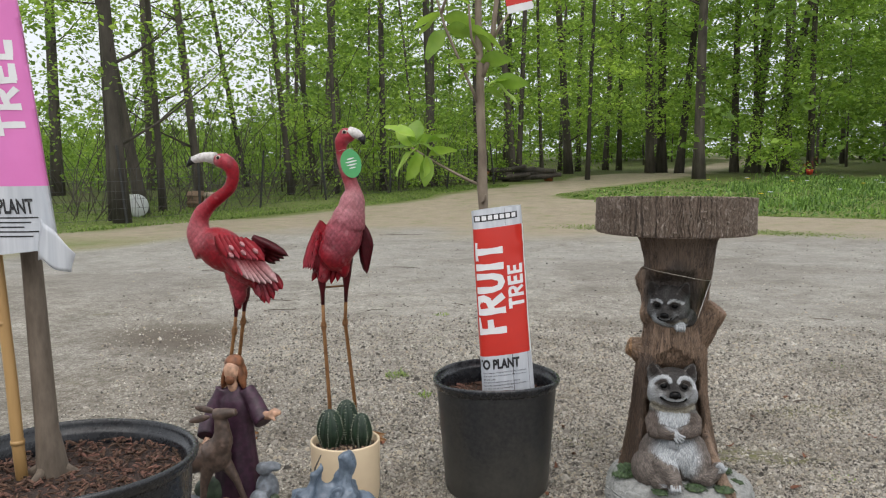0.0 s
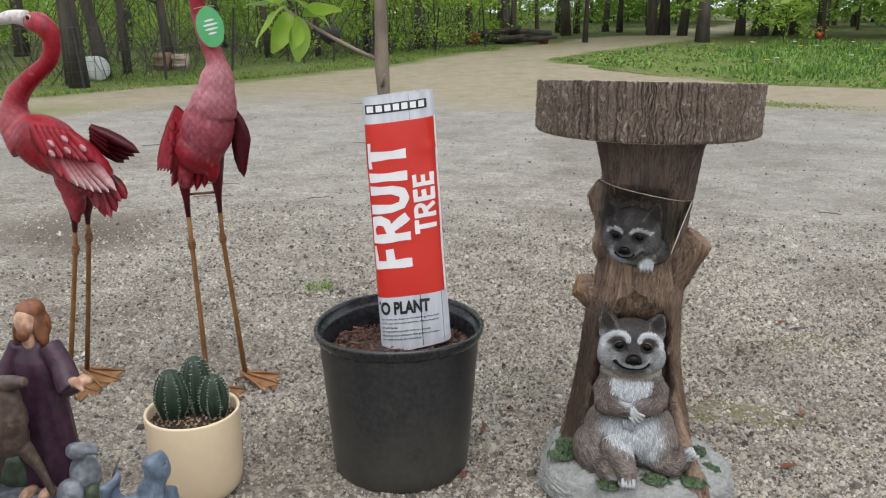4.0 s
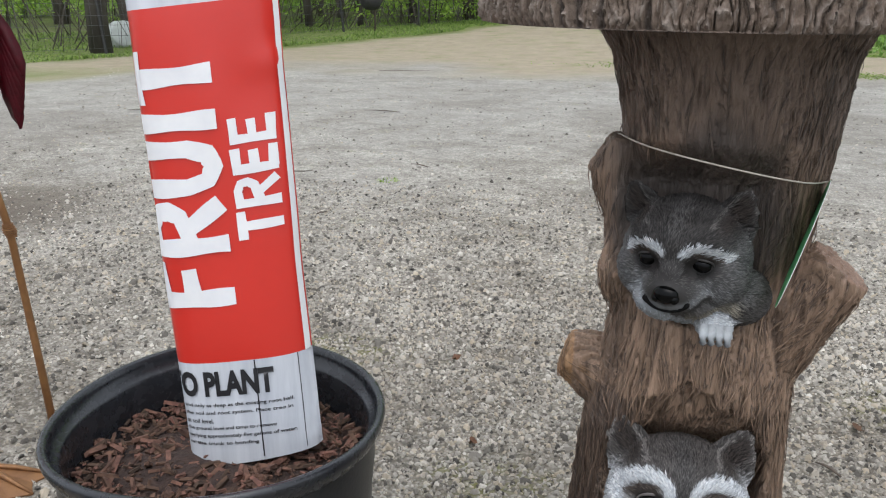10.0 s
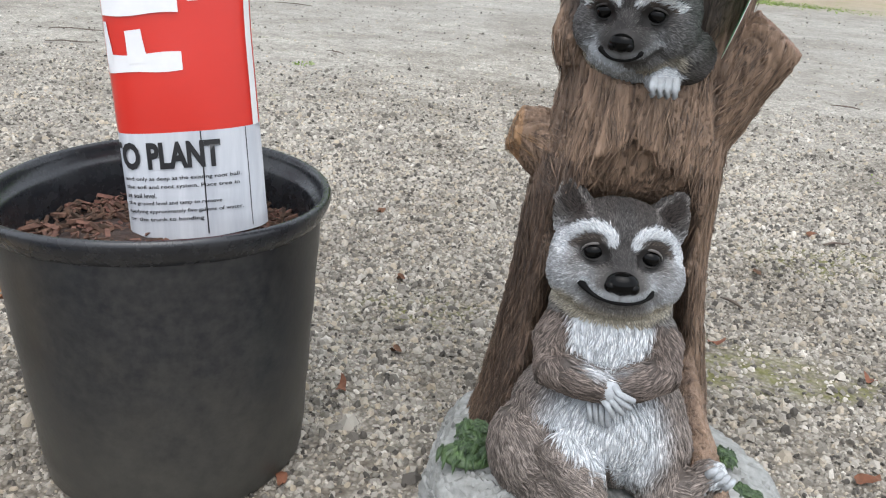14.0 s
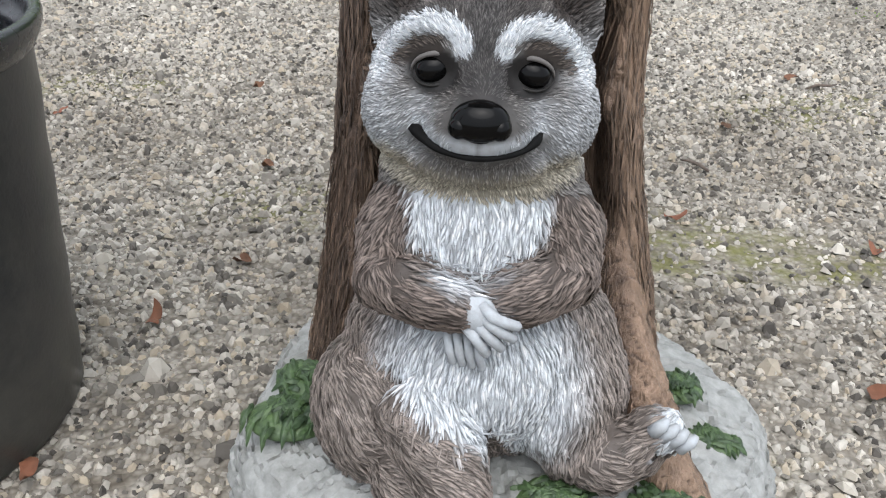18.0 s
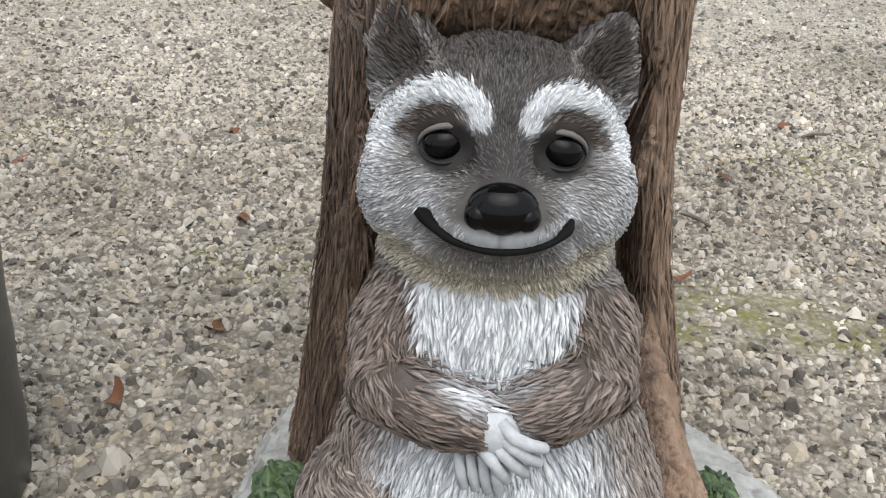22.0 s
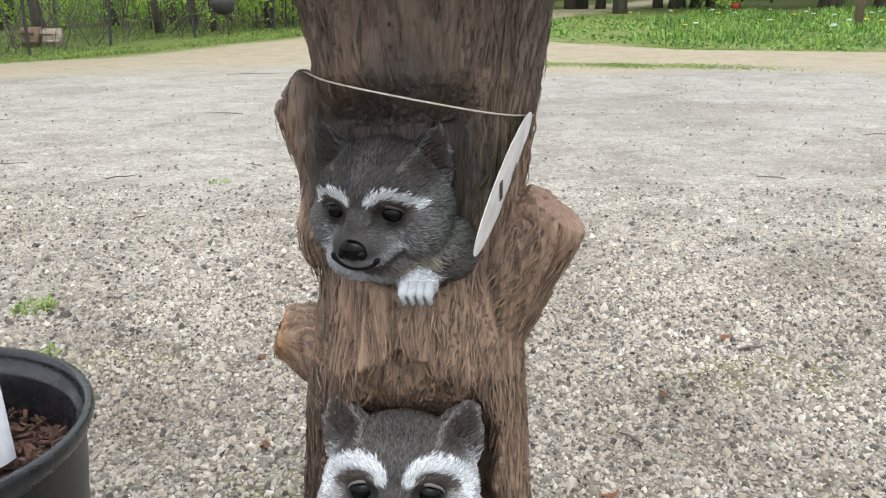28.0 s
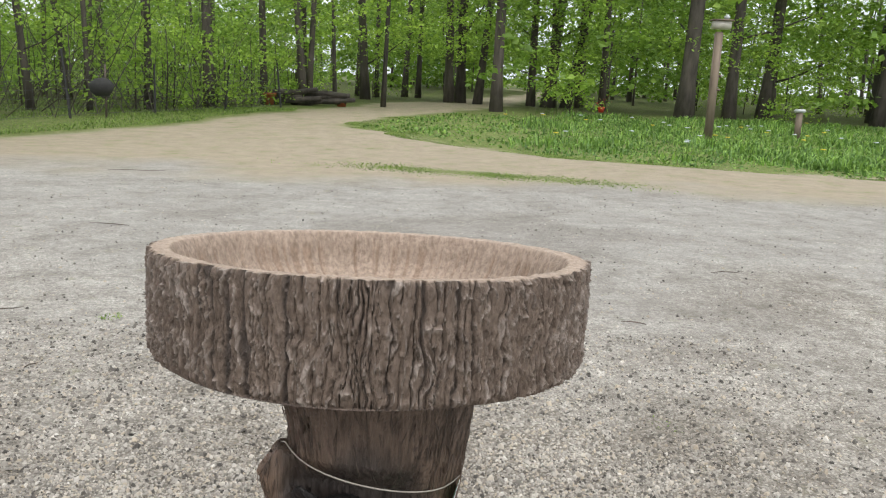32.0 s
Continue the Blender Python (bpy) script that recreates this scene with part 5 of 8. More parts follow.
# seated animal in the lower hollow
body = [ellipsoid((0.003, -0.085, 0.13), (0.084, 0.062, 0.07)), ellipsoid((-0.002, -0.088, 0.208), (0.053, 0.047, 0.062)), ellipsoid((0.003, -0.115, 0.138), (0.056, 0.04, 0.05)),
        ellipsoid((-0.058, -0.108, 0.098), (0.04, 0.05, 0.047), (0, 0, 20)), ellipsoid((-0.03, -0.145, 0.085), (0.026, 0.035, 0.03)),
        ellipsoid((0.058, -0.102, 0.112), (0.034, 0.046, 0.046), (0, 0, -20)), ellipsoid((0.0, -0.078, 0.25), (0.047, 0.046, 0.032)),
        tube([(-0.03, -0.135, 0.125), (-0.012, -0.165, 0.112), (-0.003, -0.18, 0.092), (0.0, -0.184, 0.08)], [0.030, 0.023, 0.0175, 0.015], 12), ellipsoid((0.0, -0.188, 0.08), (0.0145, 0.015, 0.0125)),
        tube([(0.058, -0.12, 0.092), (0.082, -0.137, 0.094), (0.1, -0.137, 0.108)], [0.026, 0.021, 0.016], 10), ellipsoid((0.104, -0.138, 0.117), (0.0155, 0.0125, 0.0145), (0, 35, 0)),
        tube([(-0.038, -0.082, 0.242), (-0.05, -0.1, 0.216), (-0.049, -0.128, 0.2), (-0.02, -0.147, 0.202), (0.0, -0.152, 0.201)], [0.017, 0.018, 0.0175, 0.0145, 0.0115], 10),
        tube([(0.036, -0.082, 0.242), (0.05, -0.1, 0.22), (0.047, -0.128, 0.208), (0.024, -0.143, 0.203), (0.01, -0.144, 0.2)], [0.017, 0.018, 0.017, 0.014, 0.012], 10)]
body += [ellipsoid((-0.034, -0.082, 0.247), (0.022, 0.024, 0.022)), ellipsoid((0.032, -0.082, 0.247), (0.022, 0.024, 0.022))]
fingers = []
for k in range(4):
    kx, kz = (0.010, 0.0095, 0.0065, 0.0015)[k], (0.2035, 0.199, 0.1945, 0.1915)[k]
    tx, tz = (0.0225, 0.0205, 0.015, 0.0075)[k], (0.1985, 0.191, 0.185, 0.181)[k]
    fingers.append(tube([(kx - 0.006, -0.1575, kz + 0.004), (kx, -0.1625, kz), ((kx + tx) / 2, -0.1635, (kz + tz) / 2 + 0.0005), (tx, -0.1615, tz), (tx + 0.0012, -0.159, tz - 0.0014)], [0.0030, 0.0032, 0.0029, 0.0026, 0.0011], 8))
    fingers.append(tube([(-0.013 + k * 0.0052, -0.150, 0.186), (-0.012 + k * 0.0052, -0.1545, 0.178 - k * 0.001), (-0.010 + k * 0.0052, -0.154, 0.169 - k * 0.001), (-0.009 + k * 0.0052, -0.1525, 0.167 - k * 0.001)], [0.0032, 0.0027, 0.0024, 0.001], 8))
    fingers.append(tube([(0.1 + k * 0.0052, -0.147, 0.124 - k * 0.0035), (0.104 + k * 0.0055, -0.1495, 0.131 - k * 0.0035), (0.107 + k * 0.0056, -0.147, 0.1335 - k * 0.0035)], [0.0042, 0.0036, 0.0016], 8))
    fingers.append(tube([(-0.0085 + k * 0.0057, -0.193, 0.089), (-0.009 + k * 0.006, -0.2025, 0.08), (-0.009 + k * 0.006, -0.2035, 0.0755)], [0.0042, 0.004, 0.0018], 8))
fingers.append(ellipsoid((0.0015, -0.1545, 0.2), (0.0125, 0.0085, 0.0105), (0, 35, 0)))
HEAD_LOW = Matrix.Translation((-0.0025, -0.0765, 0.2925)) @ Euler((radians(-11), radians(1.6), radians(1.8))).to_matrix().to_4x4() @ Matrix.Scale(1.09, 4)


def moved(pieces, m):
    return [([tuple(m @ Vector(p)) for p in v], f) for v, f in pieces]


low_skin = fused(body + moved(head_pieces(), HEAD_LOW), 0.0019, 2)


def low_paint(p):
    x, y, z = p.T
    c = np.tile(GREY_BROWN, (len(p), 1))
    c = blend(c, GREY, smoothstep(0.15, 0.22, z) * 0.6)
    c = blend(c, WHITE, smoothstep(1.2, 0.75, np.abs(x + 0.001) / (0.012 + 0.038 * np.clip((z - 0.2) / 0.045, 0, 1))) * smoothstep(0.194, 0.216, z) * smoothstep(0.275, 0.265, z) * (y < -0.1))
    belly = np.hypot((x - 0.004) / 0.058, (z - 0.14) / 0.055)
    c = blend(c, WHITE, smoothstep(1.22, 0.72, belly) * (y < -0.112) * (z < 0.183))
    left = seg_dist(x, z, [(-0.05, 0.235), (-0.056, 0.215), (-0.048, 0.2), (-0.018, 0.197), (0.0, 0.195)])
    right = seg_dist(x, z, [(0.05, 0.235), (0.056, 0.22), (0.047, 0.208), (0.022, 0.2)])
    c = blend(c, (0.185, 0.15, 0.131), smoothstep(0.0195, 0.0125, np.minimum(left, right)) * 1.0)
    leg = seg_dist(x, z, [(-0.08, 0.128), (-0.05, 0.12), (-0.022, 0.108), (-0.004, 0.09), (0.0, 0.075)])
    c = blend(c, GREY_BROWN, smoothstep(0.032, 0.026, leg) * (y < -0.12))
    c = blend(c, WHITE, smoothstep(0.018, 0.008, np.hypot(x - 0.010, (z - 0.191) * 0.9)) * (y < -0.14))
    c = blend(c, WHITE, smoothstep(0.090, 0.082, z) * (y < -0.178) * 0.8)
    c = blend(c, WHITE, smoothstep(0.096, 0.104, x) * (z > 0.105) * (y < -0.11))
    return c


LEFT_ARM = [(-0.05, 0.235), (-0.056, 0.215), (-0.048, 0.2), (-0.018, 0.197), (0.0, 0.195)]
RIGHT_ARM = [(0.05, 0.235), (0.056, 0.22), (0.047, 0.208), (0.022, 0.2)]
LEFT_LEG, RIGHT_LEG = [(-0.085, 0.14), (-0.062, 0.112), (-0.03, 0.104), (-0.006, 0.1), (0.0, 0.078)], [(0.062, 0.15), (0.062, 0.1), (0.085, 0.095), (0.112, 0.125)]
figure("seated_figure", bath, low_skin, HEAD_LOW, low_paint, ((LEFT_LEG, 0.03), (RIGHT_LEG, 0.027), (LEFT_ARM, 0.0195), (RIGHT_ARM, 0.0195)), "grey and white seated animal figure with a smile", 71, False, fingers)

# small animal peeping from the upper hollow
HEAD_UP = Matrix.Translation((-0.0112, -0.048, 0.5034)) @ Euler((radians(12), radians(-0.9), radians(-17))).to_matrix().to_4x4() @ Matrix.Scale(0.94, 4)
up_body = [ellipsoid((-0.004, -0.045, 0.472), (0.05, 0.032, 0.028)), ellipsoid((0.0135, -0.072, 0.4525), (0.0145, 0.0145, 0.0105)), ellipsoid((-0.032, -0.072, 0.468), (0.019, 0.018, 0.011), (0, 24, 0)),
           ellipsoid((0.03, -0.05, 0.472), (0.026, 0.027, 0.024))]
toes = [tube([(0.0055 + k * 0.0057, -0.083, 0.4565), (0.005 + k * 0.006, -0.0895, 0.4495), (0.005 + k * 0.006, -0.0895, 0.4445), (0.005 + k * 0.006, -0.087, 0.442)], [0.0038, 0.0036, 0.003, 0.0014], 8) for k in range(4)]
up_skin = fused(up_body + moved(head_pieces(), HEAD_UP), 0.0022, 2)


def up_paint(p):
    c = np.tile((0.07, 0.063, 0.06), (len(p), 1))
    paw = np.hypot(p[:, 0] - 0.014, p[:, 2] - 0.451)
    c = blend(c, WHITE, smoothstep(0.019, 0.011, paw) * (p[:, 1] < -0.06))
    paw = seg_dist(p[:, 0], p[:, 2], [(-0.048, 0.474), (-0.03, 0.462), (-0.008, 0.45)])
    return blend(c, (0.5, 0.54, 0.58), smoothstep(0.012, 0.005, paw) * (p[:, 1] < -0.055) * 0.8)


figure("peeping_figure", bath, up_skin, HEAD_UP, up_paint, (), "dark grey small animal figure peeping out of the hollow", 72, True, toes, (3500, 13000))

# string round the neck with a card tag
pts = []
for k in range(22):
    t = k / 21
    x = -0.078 + 0.17 * t
    zz = 0.594 - 0.032 * t + 0.004 * math.sin(math.pi * t)
    L_, R_ = float(np.interp(zz, OUT_Z, OUT_L)), float(np.interp(zz, OUT_Z, OUT_R))
    u = max(-0.98, min(0.98, (x - (L_ + R_) / 2) / ((R_ - L_) / 2)))
    pts.append((x, -(0.94 * (R_ - L_) / 2) * math.sqrt(1 - u * u) - 0.004, zz))
tag = thing("price_tag", (0.18, -0.04, 0.555), "oval card tag, white and green, on a pale string", "tag")
part_data("string", *tube([(p[0] + 0.091 - 0.18, p[1] + 0.04, p[2] - 0.555) for p in pts], 0.0007, 5), M_string, tag)


def oval_card(w, h, thick, n=40):
    V, F = [], []
    for s in (0.5, -0.5):
        for i in range(n):
            a = 2 * math.pi * i / n
            V.append((w * math.cos(a), s * thick, h * math.sin(a)))
    F.append(tuple(range(n)))
    F.append(tuple(range(n, 2 * n))[::-1])
    for i in range(n):
        j = (i + 1) % n
        F.append((i, n + i, n + j, j))
    return V, F


long_ = Vector((-0.036, -0.065, -0.078)).normalized()
face_ = long_.cross(Vector((0.07, 0.57, -0.175))).normalized()
if face_.x > 0:
    face_ = -face_
side_ = face_.cross(-long_).normalized()
tag_m = Matrix.Translation((-0.0165, -0.0215, -0.033)) @ Matrix((( side_.x, face_.x, -long_.x, 0), (side_.y, face_.y, -long_.y, 0), (side_.z, face_.z, -long_.z, 0), (0, 0, 0, 1)))
V, F = oval_card(0.032, 0.056, 0.0005)
card = part_data("card", [tuple(tag_m @ Vector(v)) for v in V], F, [M_paper, M_tag_green], tag, "oval card, white on one side and green on the other", smooth=False,
                 mats=[1, 0] + [0] * 40)
for k in range(7):
    V, F = oval_card(0.002, 0.006, 0.0002, 4)
    m2 = tag_m @ Matrix.Translation((-0.012 + k * 0.004, -0.0005, -0.006)) @ Matrix.Rotation(radians(45), 4, "Y")
    part_data("printed_bar", [tuple(m2 @ Vector(v)) for v in V], F, M_ink, card, smooth=False)


# ---- potted trees ----
def text_mesh(body, thick=0.0, size=1.0):
    """Flat letters of the built-in font as arrays: verts (x, y), faces; starting at x = 0 on the base line."""
    cu = bpy.data.curves.new("letters", "FONT")
    cu.body, cu.size, cu.offset = body, size, thick
    cu.resolution_u = 3
    ob = new("letters", cu)
    me = bpy.data.meshes.new_from_object(ob.evaluated_get(bpy.context.evaluated_depsgraph_get()))
    v = [tuple(p.co) for p in me.vertices]
    f = [tuple(p.vertices) for p in me.polygons]
    bpy.data.objects.remove(ob)
    bpy.data.curves.remove(cu)
    bpy.data.meshes.remove(me)
    return np.array(v), f


def bent_text(body, place, box, turned, thick, surface, cuts=0.0045, clip=None):
    """Letters fitted into box (s0, s1, t0, t1) of a surface(s, t), cut into strips so that they follow it."""
    v, f = text_mesh(body, thick)
    lo, hi = v.min(0), v.max(0)
    x = (v[:, 0] - lo[0]) / (hi[0] - lo[0])
    y = (v[:, 1] - lo[1]) / (hi[1] - lo[1])
    s0, s1, t0, t1 = box
    if turned:
        s, t = s1 - y * (s1 - s0), t0 + x * (t1 - t0)
    else:
        s, t = s0 + x * (s1 - s0), t0 + y * (t1 - t0)
    bm = bmesh.new()
    vs = [bm.verts.new((a, b, 0)) for a, b in zip(s, t)]
    for q in f:
        try:
            bm.faces.new([vs[i] for i in q])
        except ValueError:
            pass
    if clip is not None:
        bmesh.ops.bisect_plane(bm, geom=bm.verts[:] + bm.edges[:] + bm.faces[:], plane_co=(clip, 0, 0), plane_no=(-1, 0, 0), clear_outer=True)
    k = math.ceil(s0 / cuts) * cuts
    while k < s1:
        bmesh.ops.bisect_plane(bm, geom=bm.verts[:] + bm.edges[:] + bm.faces[:], plane_co=(k, 0, 0), plane_no=(1, 0, 0))
        k += cuts
    k = math.ceil(t0 / 0.008) * 0.008
    while k < t1:
        bmesh.ops.bisect_plane(bm, geom=bm.verts[:] + bm.edges[:] + bm.faces[:], plane_co=(0, k, 0), plane_no=(0, 1, 0))
        k += 0.008
    for p in bm.verts:
        p.co = Vector(surface(p.co.x, p.co.y, 0.0013))
    bmesh.ops.recalc_face_normals(bm, faces=bm.faces)
    return bm


GLYPHS = {"F": (0.9, [[(0.16, 0.0), (0.14, 1.0)], [(0.14, 0.9), (0.98, 0.93)], [(0.15, 0.50), (0.82, 0.53)]]),
          "R": (1.0, [[(0.15, 0.0), (0.13, 1.0)], [(0.13, 0.9), (0.55, 0.93), (0.80, 0.86), (0.84, 0.70), (0.72, 0.56), (0.15, 0.44)], [(0.45, 0.50), (0.92, 0.05)]]),
          "U": (1.0, [[(0.14, 1.0), (0.14, 0.40), (0.24, 0.17), (0.48, 0.09), (0.72, 0.15), (0.84, 0.38), (0.86, 1.0)]]),
          "I": (0.42, [[(0.48, 0.0), (0.52, 1.0)]]),
          "T": (0.95, [[(0.5, 0.0), (0.48, 0.95)], [(0.0, 0.90), (1.0, 0.92)]]),
          "E": (0.85, [[(0.16, 0.0), (0.14, 1.0)], [(0.14, 0.9), (0.95, 0.92)], [(0.15, 0.50), (0.86, 0.52)], [(0.15, 0.10), (0.98, 0.09)]])}


def cut_letters(word, box, weight, surface, clip=None):
    """Hand-cut letters that read upwards: broad bands along the strokes of each letter, laid on a surface(s, t)."""
    s0, s1, t0, t1 = box
    total = sum(GLYPHS[c][0] for c in word) + 0.13 * (len(word) - 1)
    V, F, at, lift = [], [], 0.0, 0
    for c in word:
        wide, lines = GLYPHS[c]
        for line in lines:
            P = [Vector((t0 + (at + x * wide) / total * (t1 - t0), s1 - y * (s1 - s0))) for x, y in line]
            pts = [P[0]]
            for a, b in zip(P[:-1], P[1:]):
                n = max(2, int((b - a).length / 0.004))
                pts += [a.lerp(b, i / n) for i in range(1, n + 1)]
            o = len(V)
            for i, p in enumerate(pts):
                d = (pts[min(i + 2, len(pts) - 1)] - pts[max(i - 2, 0)]).normalized()
                side = Vector((-d.y, d.x)) * weight * (1 + 0.1 * math.sin(i * 0.4 + lift))
                for k in (-1, -0.5, 0, 0.5, 1):
                    q = p + side * k
                    V.append(surface(max(q.y, clip) if clip is not None else q.y, q.x, 0.0008 + 0.0002 * (lift % 4)))
            for i in range(len(pts) - 1):
                for k in range(4):
                    F.append((o + i * 5 + k, o + i * 5 + k + 1, o + i * 5 + k + 6, o + i * 5 + k + 5))
            lift += 1
        at += wide + 0.13
    return V, F


def sleeve(parent, bottom, top, width, depth, bands, seed, twist=(0.0, 0.0), slant=0.0, flare=0.0):
    """A flattened printed plastic sleeve round a trunk. bands: (t0, t1, name, material). Returns its front surface(s, t, off)."""
    B, T = Vector(bottom), Vector(top)
    H = (T - B).length
    up = (T - B).normalized()
    hw = width / 2

    def surf(s, t, off=0.0, back=False):
        u = max(-1.0, min(1.0, s / hw))
        d = depth * (1 - abs(u) ** 2.6) ** 0.5
        kink = 0.0022 * float(vnoise(s * 30, t * 14, 0, seed)) * (0.3 + t / H) + 0.004 * math.exp(-((t - 0.79 * H) / 0.012) ** 2) * max(0, u) ** 3
        a = twist[0] + (twist[1] - twist[0]) * t / H
        lx, ly = s * (1 + 0.012 * float(vnoise(0, t * 16, 0, seed + 3)) * u) + flare * max(0.0, 1 - t / 0.2) * max(0.0, u), -(d + off + kink if not back else -d)
        return B + up * (t + slant * u) + Vector((lx * math.cos(a) - ly * math.sin(a), lx * math.sin(a) + ly * math.cos(a), 0.10 * s * (0.3 if t > H - 0.04 else 1) * (t < 0.02)))

    for t0, t1, name, material, label in bands:
        V, F, nu = [], [], 30
        rows = max(2, int((t1 - t0) / 0.008))
        for r in range(rows + 1):
            t = t0 + (t1 - t0) * r / rows
            for i in range(nu + 1):
                V.append(surf(-hw + width * i / nu, t))
            for i in range(nu, -1, -1):
                V.append(surf(-hw + width * i / nu, t, 0, True))
        m = 2 * (nu + 1)
        for r in range(rows):
            for i in range(m):
                j = (i + 1) % m
                F.append((r * m + i, r * m + j, (r + 1) * m + j, (r + 1) * m + i))
        part_data(name, V, F, material, parent, label)
    return surf


def strip(surf, s0, s1, t0, t1, n=8, off=0.0006):
    V, F = [], []
    k = max(1, int((t1 - t0) / 0.02))
    for r in range(k + 1):
        for i in range(n + 1):
            V.append(surf(s0 + (s1 - s0) * i / n, t0 + (t1 - t0) * r / k, off))
    for r in range(k):
        for i in range(n):
            a = r * (n + 1) + i
            F.append((a, a + 1, a + n + 2, a + n + 1))
    return V, F


def pot(name, at, R, h, base, soil, label, seed, dusty=True):
    """A round nursery pot with a rolled lip, an inner step and mulch."""
    p = thing(name, (*at, 0), label, "pot", "nursery pots")
    w = lambda a, r, z: (r * math.cos(a) * (1 + 0.008 * math.cos(2 * a + seed)), r * math.sin(a) * (1 - 0.008 * math.cos(2 * a + seed)), z + 0.004 * z / h * math.sin(a * 2 + 1 + seed))
    body = [(0.0, 0.012), (base * 0.8, 0.012), (base * 0.84, 0.0), (base * 0.97, 0.0), (base, 0.006)]
    for k in range(1, 9):
        t = k / 8
        body.append((base + (R * 0.94 - base) * t + (0.0012 if k % 2 else 0), 0.006 + (h * 0.92 - 0.006) * t))
    part_data("body", *lathe(body, 96, w), M_pot_dusty if dusty else M_black_plastic, p)
    rim = [(R * 0.94, h * 0.915), (R * 0.965, h * 0.93), (R * 0.985, h * 0.95), (R, h * 0.97), (R * 1.004, h * 0.985), (R * 0.995, h * 0.997), (R * 0.975, h), (R * 0.955, h * 0.995), (R * 0.947, h * 0.975),
           (R * 0.94, h * 0.945), (R * 0.905, h * 0.938), (R * 0.895, h * 0.925), (R * 0.885, h * 0.85), (R * 0.86, soil - 0.03)]
    part_data("rim", *lathe(rim, 96, w), M_black_plastic, p, "rolled black lip")
    V, F = lathe([(R * 0.885, soil - 0.006), (R * 0.7, soil), (R * 0.45, soil + 0.003), (R * 0.2, soil + 0.006), (0.0, soil + 0.006)], 60,
                 lambda a, r, z: (r * math.cos(a), r * math.sin(a), z + 0.006 * float(fnoise(r * math.cos(a) * 30, r * math.sin(a) * 30, 0, 3, seed))))
    part_data("soil", V, F, M_soil, p)
    rg = np.random.default_rng(seed)
    V, F = [], []
    for k in range(1500):
        a, r = rg.uniform(0, 6.28), R * 0.86 * math.sqrt(rg.uniform(0, 1))
        big = rg.uniform() ** 3
        L, W, H = 0.003 + 0.021 * big, 0.002 + 0.005 * big, 0.0012 + 0.003 * big
        m = Matrix.Translation((r * math.cos(a), r * math.sin(a), soil + 0.005 + rg.uniform(0, 0.006))) @ Euler((rg.normal(0, 0.35), rg.normal(0, 0.35), rg.uniform(0, 6.28))).to_matrix().to_4x4()
        o = len(V)
        for x, y, z in ((-1, -1, -1), (1, -0.6, -1), (1.1, 0.7, -1), (-0.9, 1, -1), (-0.9, -0.8, 1), (0.8, -0.6, 1), (1, 0.6, 1), (-0.8, 0.8, 1)):
            V.append(m @ Vector((x * L / 2 * rg.uniform(0.8, 1.2), y * W / 2 * rg.uniform(0.7, 1.3), z * H / 2)))
        F += [tuple(o + i for i in q) for q in ((0, 3, 2, 1), (4, 5, 6, 7), (0, 1, 5, 4), (1, 2, 6, 5), (2, 3, 7, 6), (3, 0, 4, 7))]
    tagged(part_data("mulch", V, F, M_mulch, p, smooth=False), "reddish brown bark mulch", kind="stuff")
    return p


pot("nursery_pot", (-0.358, -0.045), 0.168, 0.305, 0.137, 0.240, "round black plastic nursery pot filled with bark mulch, on gravel", 3)


def young_leaf(L, W, seed):
    """A pointed leaf with a midrib fold and a curled edge, along +x."""
    rg = np.random.default_rng(seed)
    V, F, n = [], [], 8
    curl = rg.uniform(0.1, 0.5)
    for i in range(n + 1):
        t = i / n
        w = W * math.sin(math.pi * min(1, t * 0.93 + 0.03)) ** 0.75 * (1 - 0.35 * t)
        z = -curl * L * t * t
        for j, s in enumerate((-1, -0.5, 0, 0.5, 1)):
            V.append((L * t, s * w, z + abs(s) * w * 0.35 + 0.002 * math.sin(t * 9 + s)))
    for i in range(n):
        for j in range(4):
            a = i * 5 + j
            F.append((a, a + 1, a + 6, a + 5))
    return V, F


fruit = thing("fruit_tree", (-0.376, -0.03, 0.25), "young pear tree with grey-brown stem and bright green leaves", "tree")
fo = Vector((0.376, 0.03, -0.25))


def at_fruit(x, z, y=-0.02):
    if z > 0.7:
        return Vector((-0.03 + (x + 0.03) * 1.031, y + 0.068, 0.93 + (z - 0.93) * 1.031)) + fo
    return Vector((x, y, z)) + fo


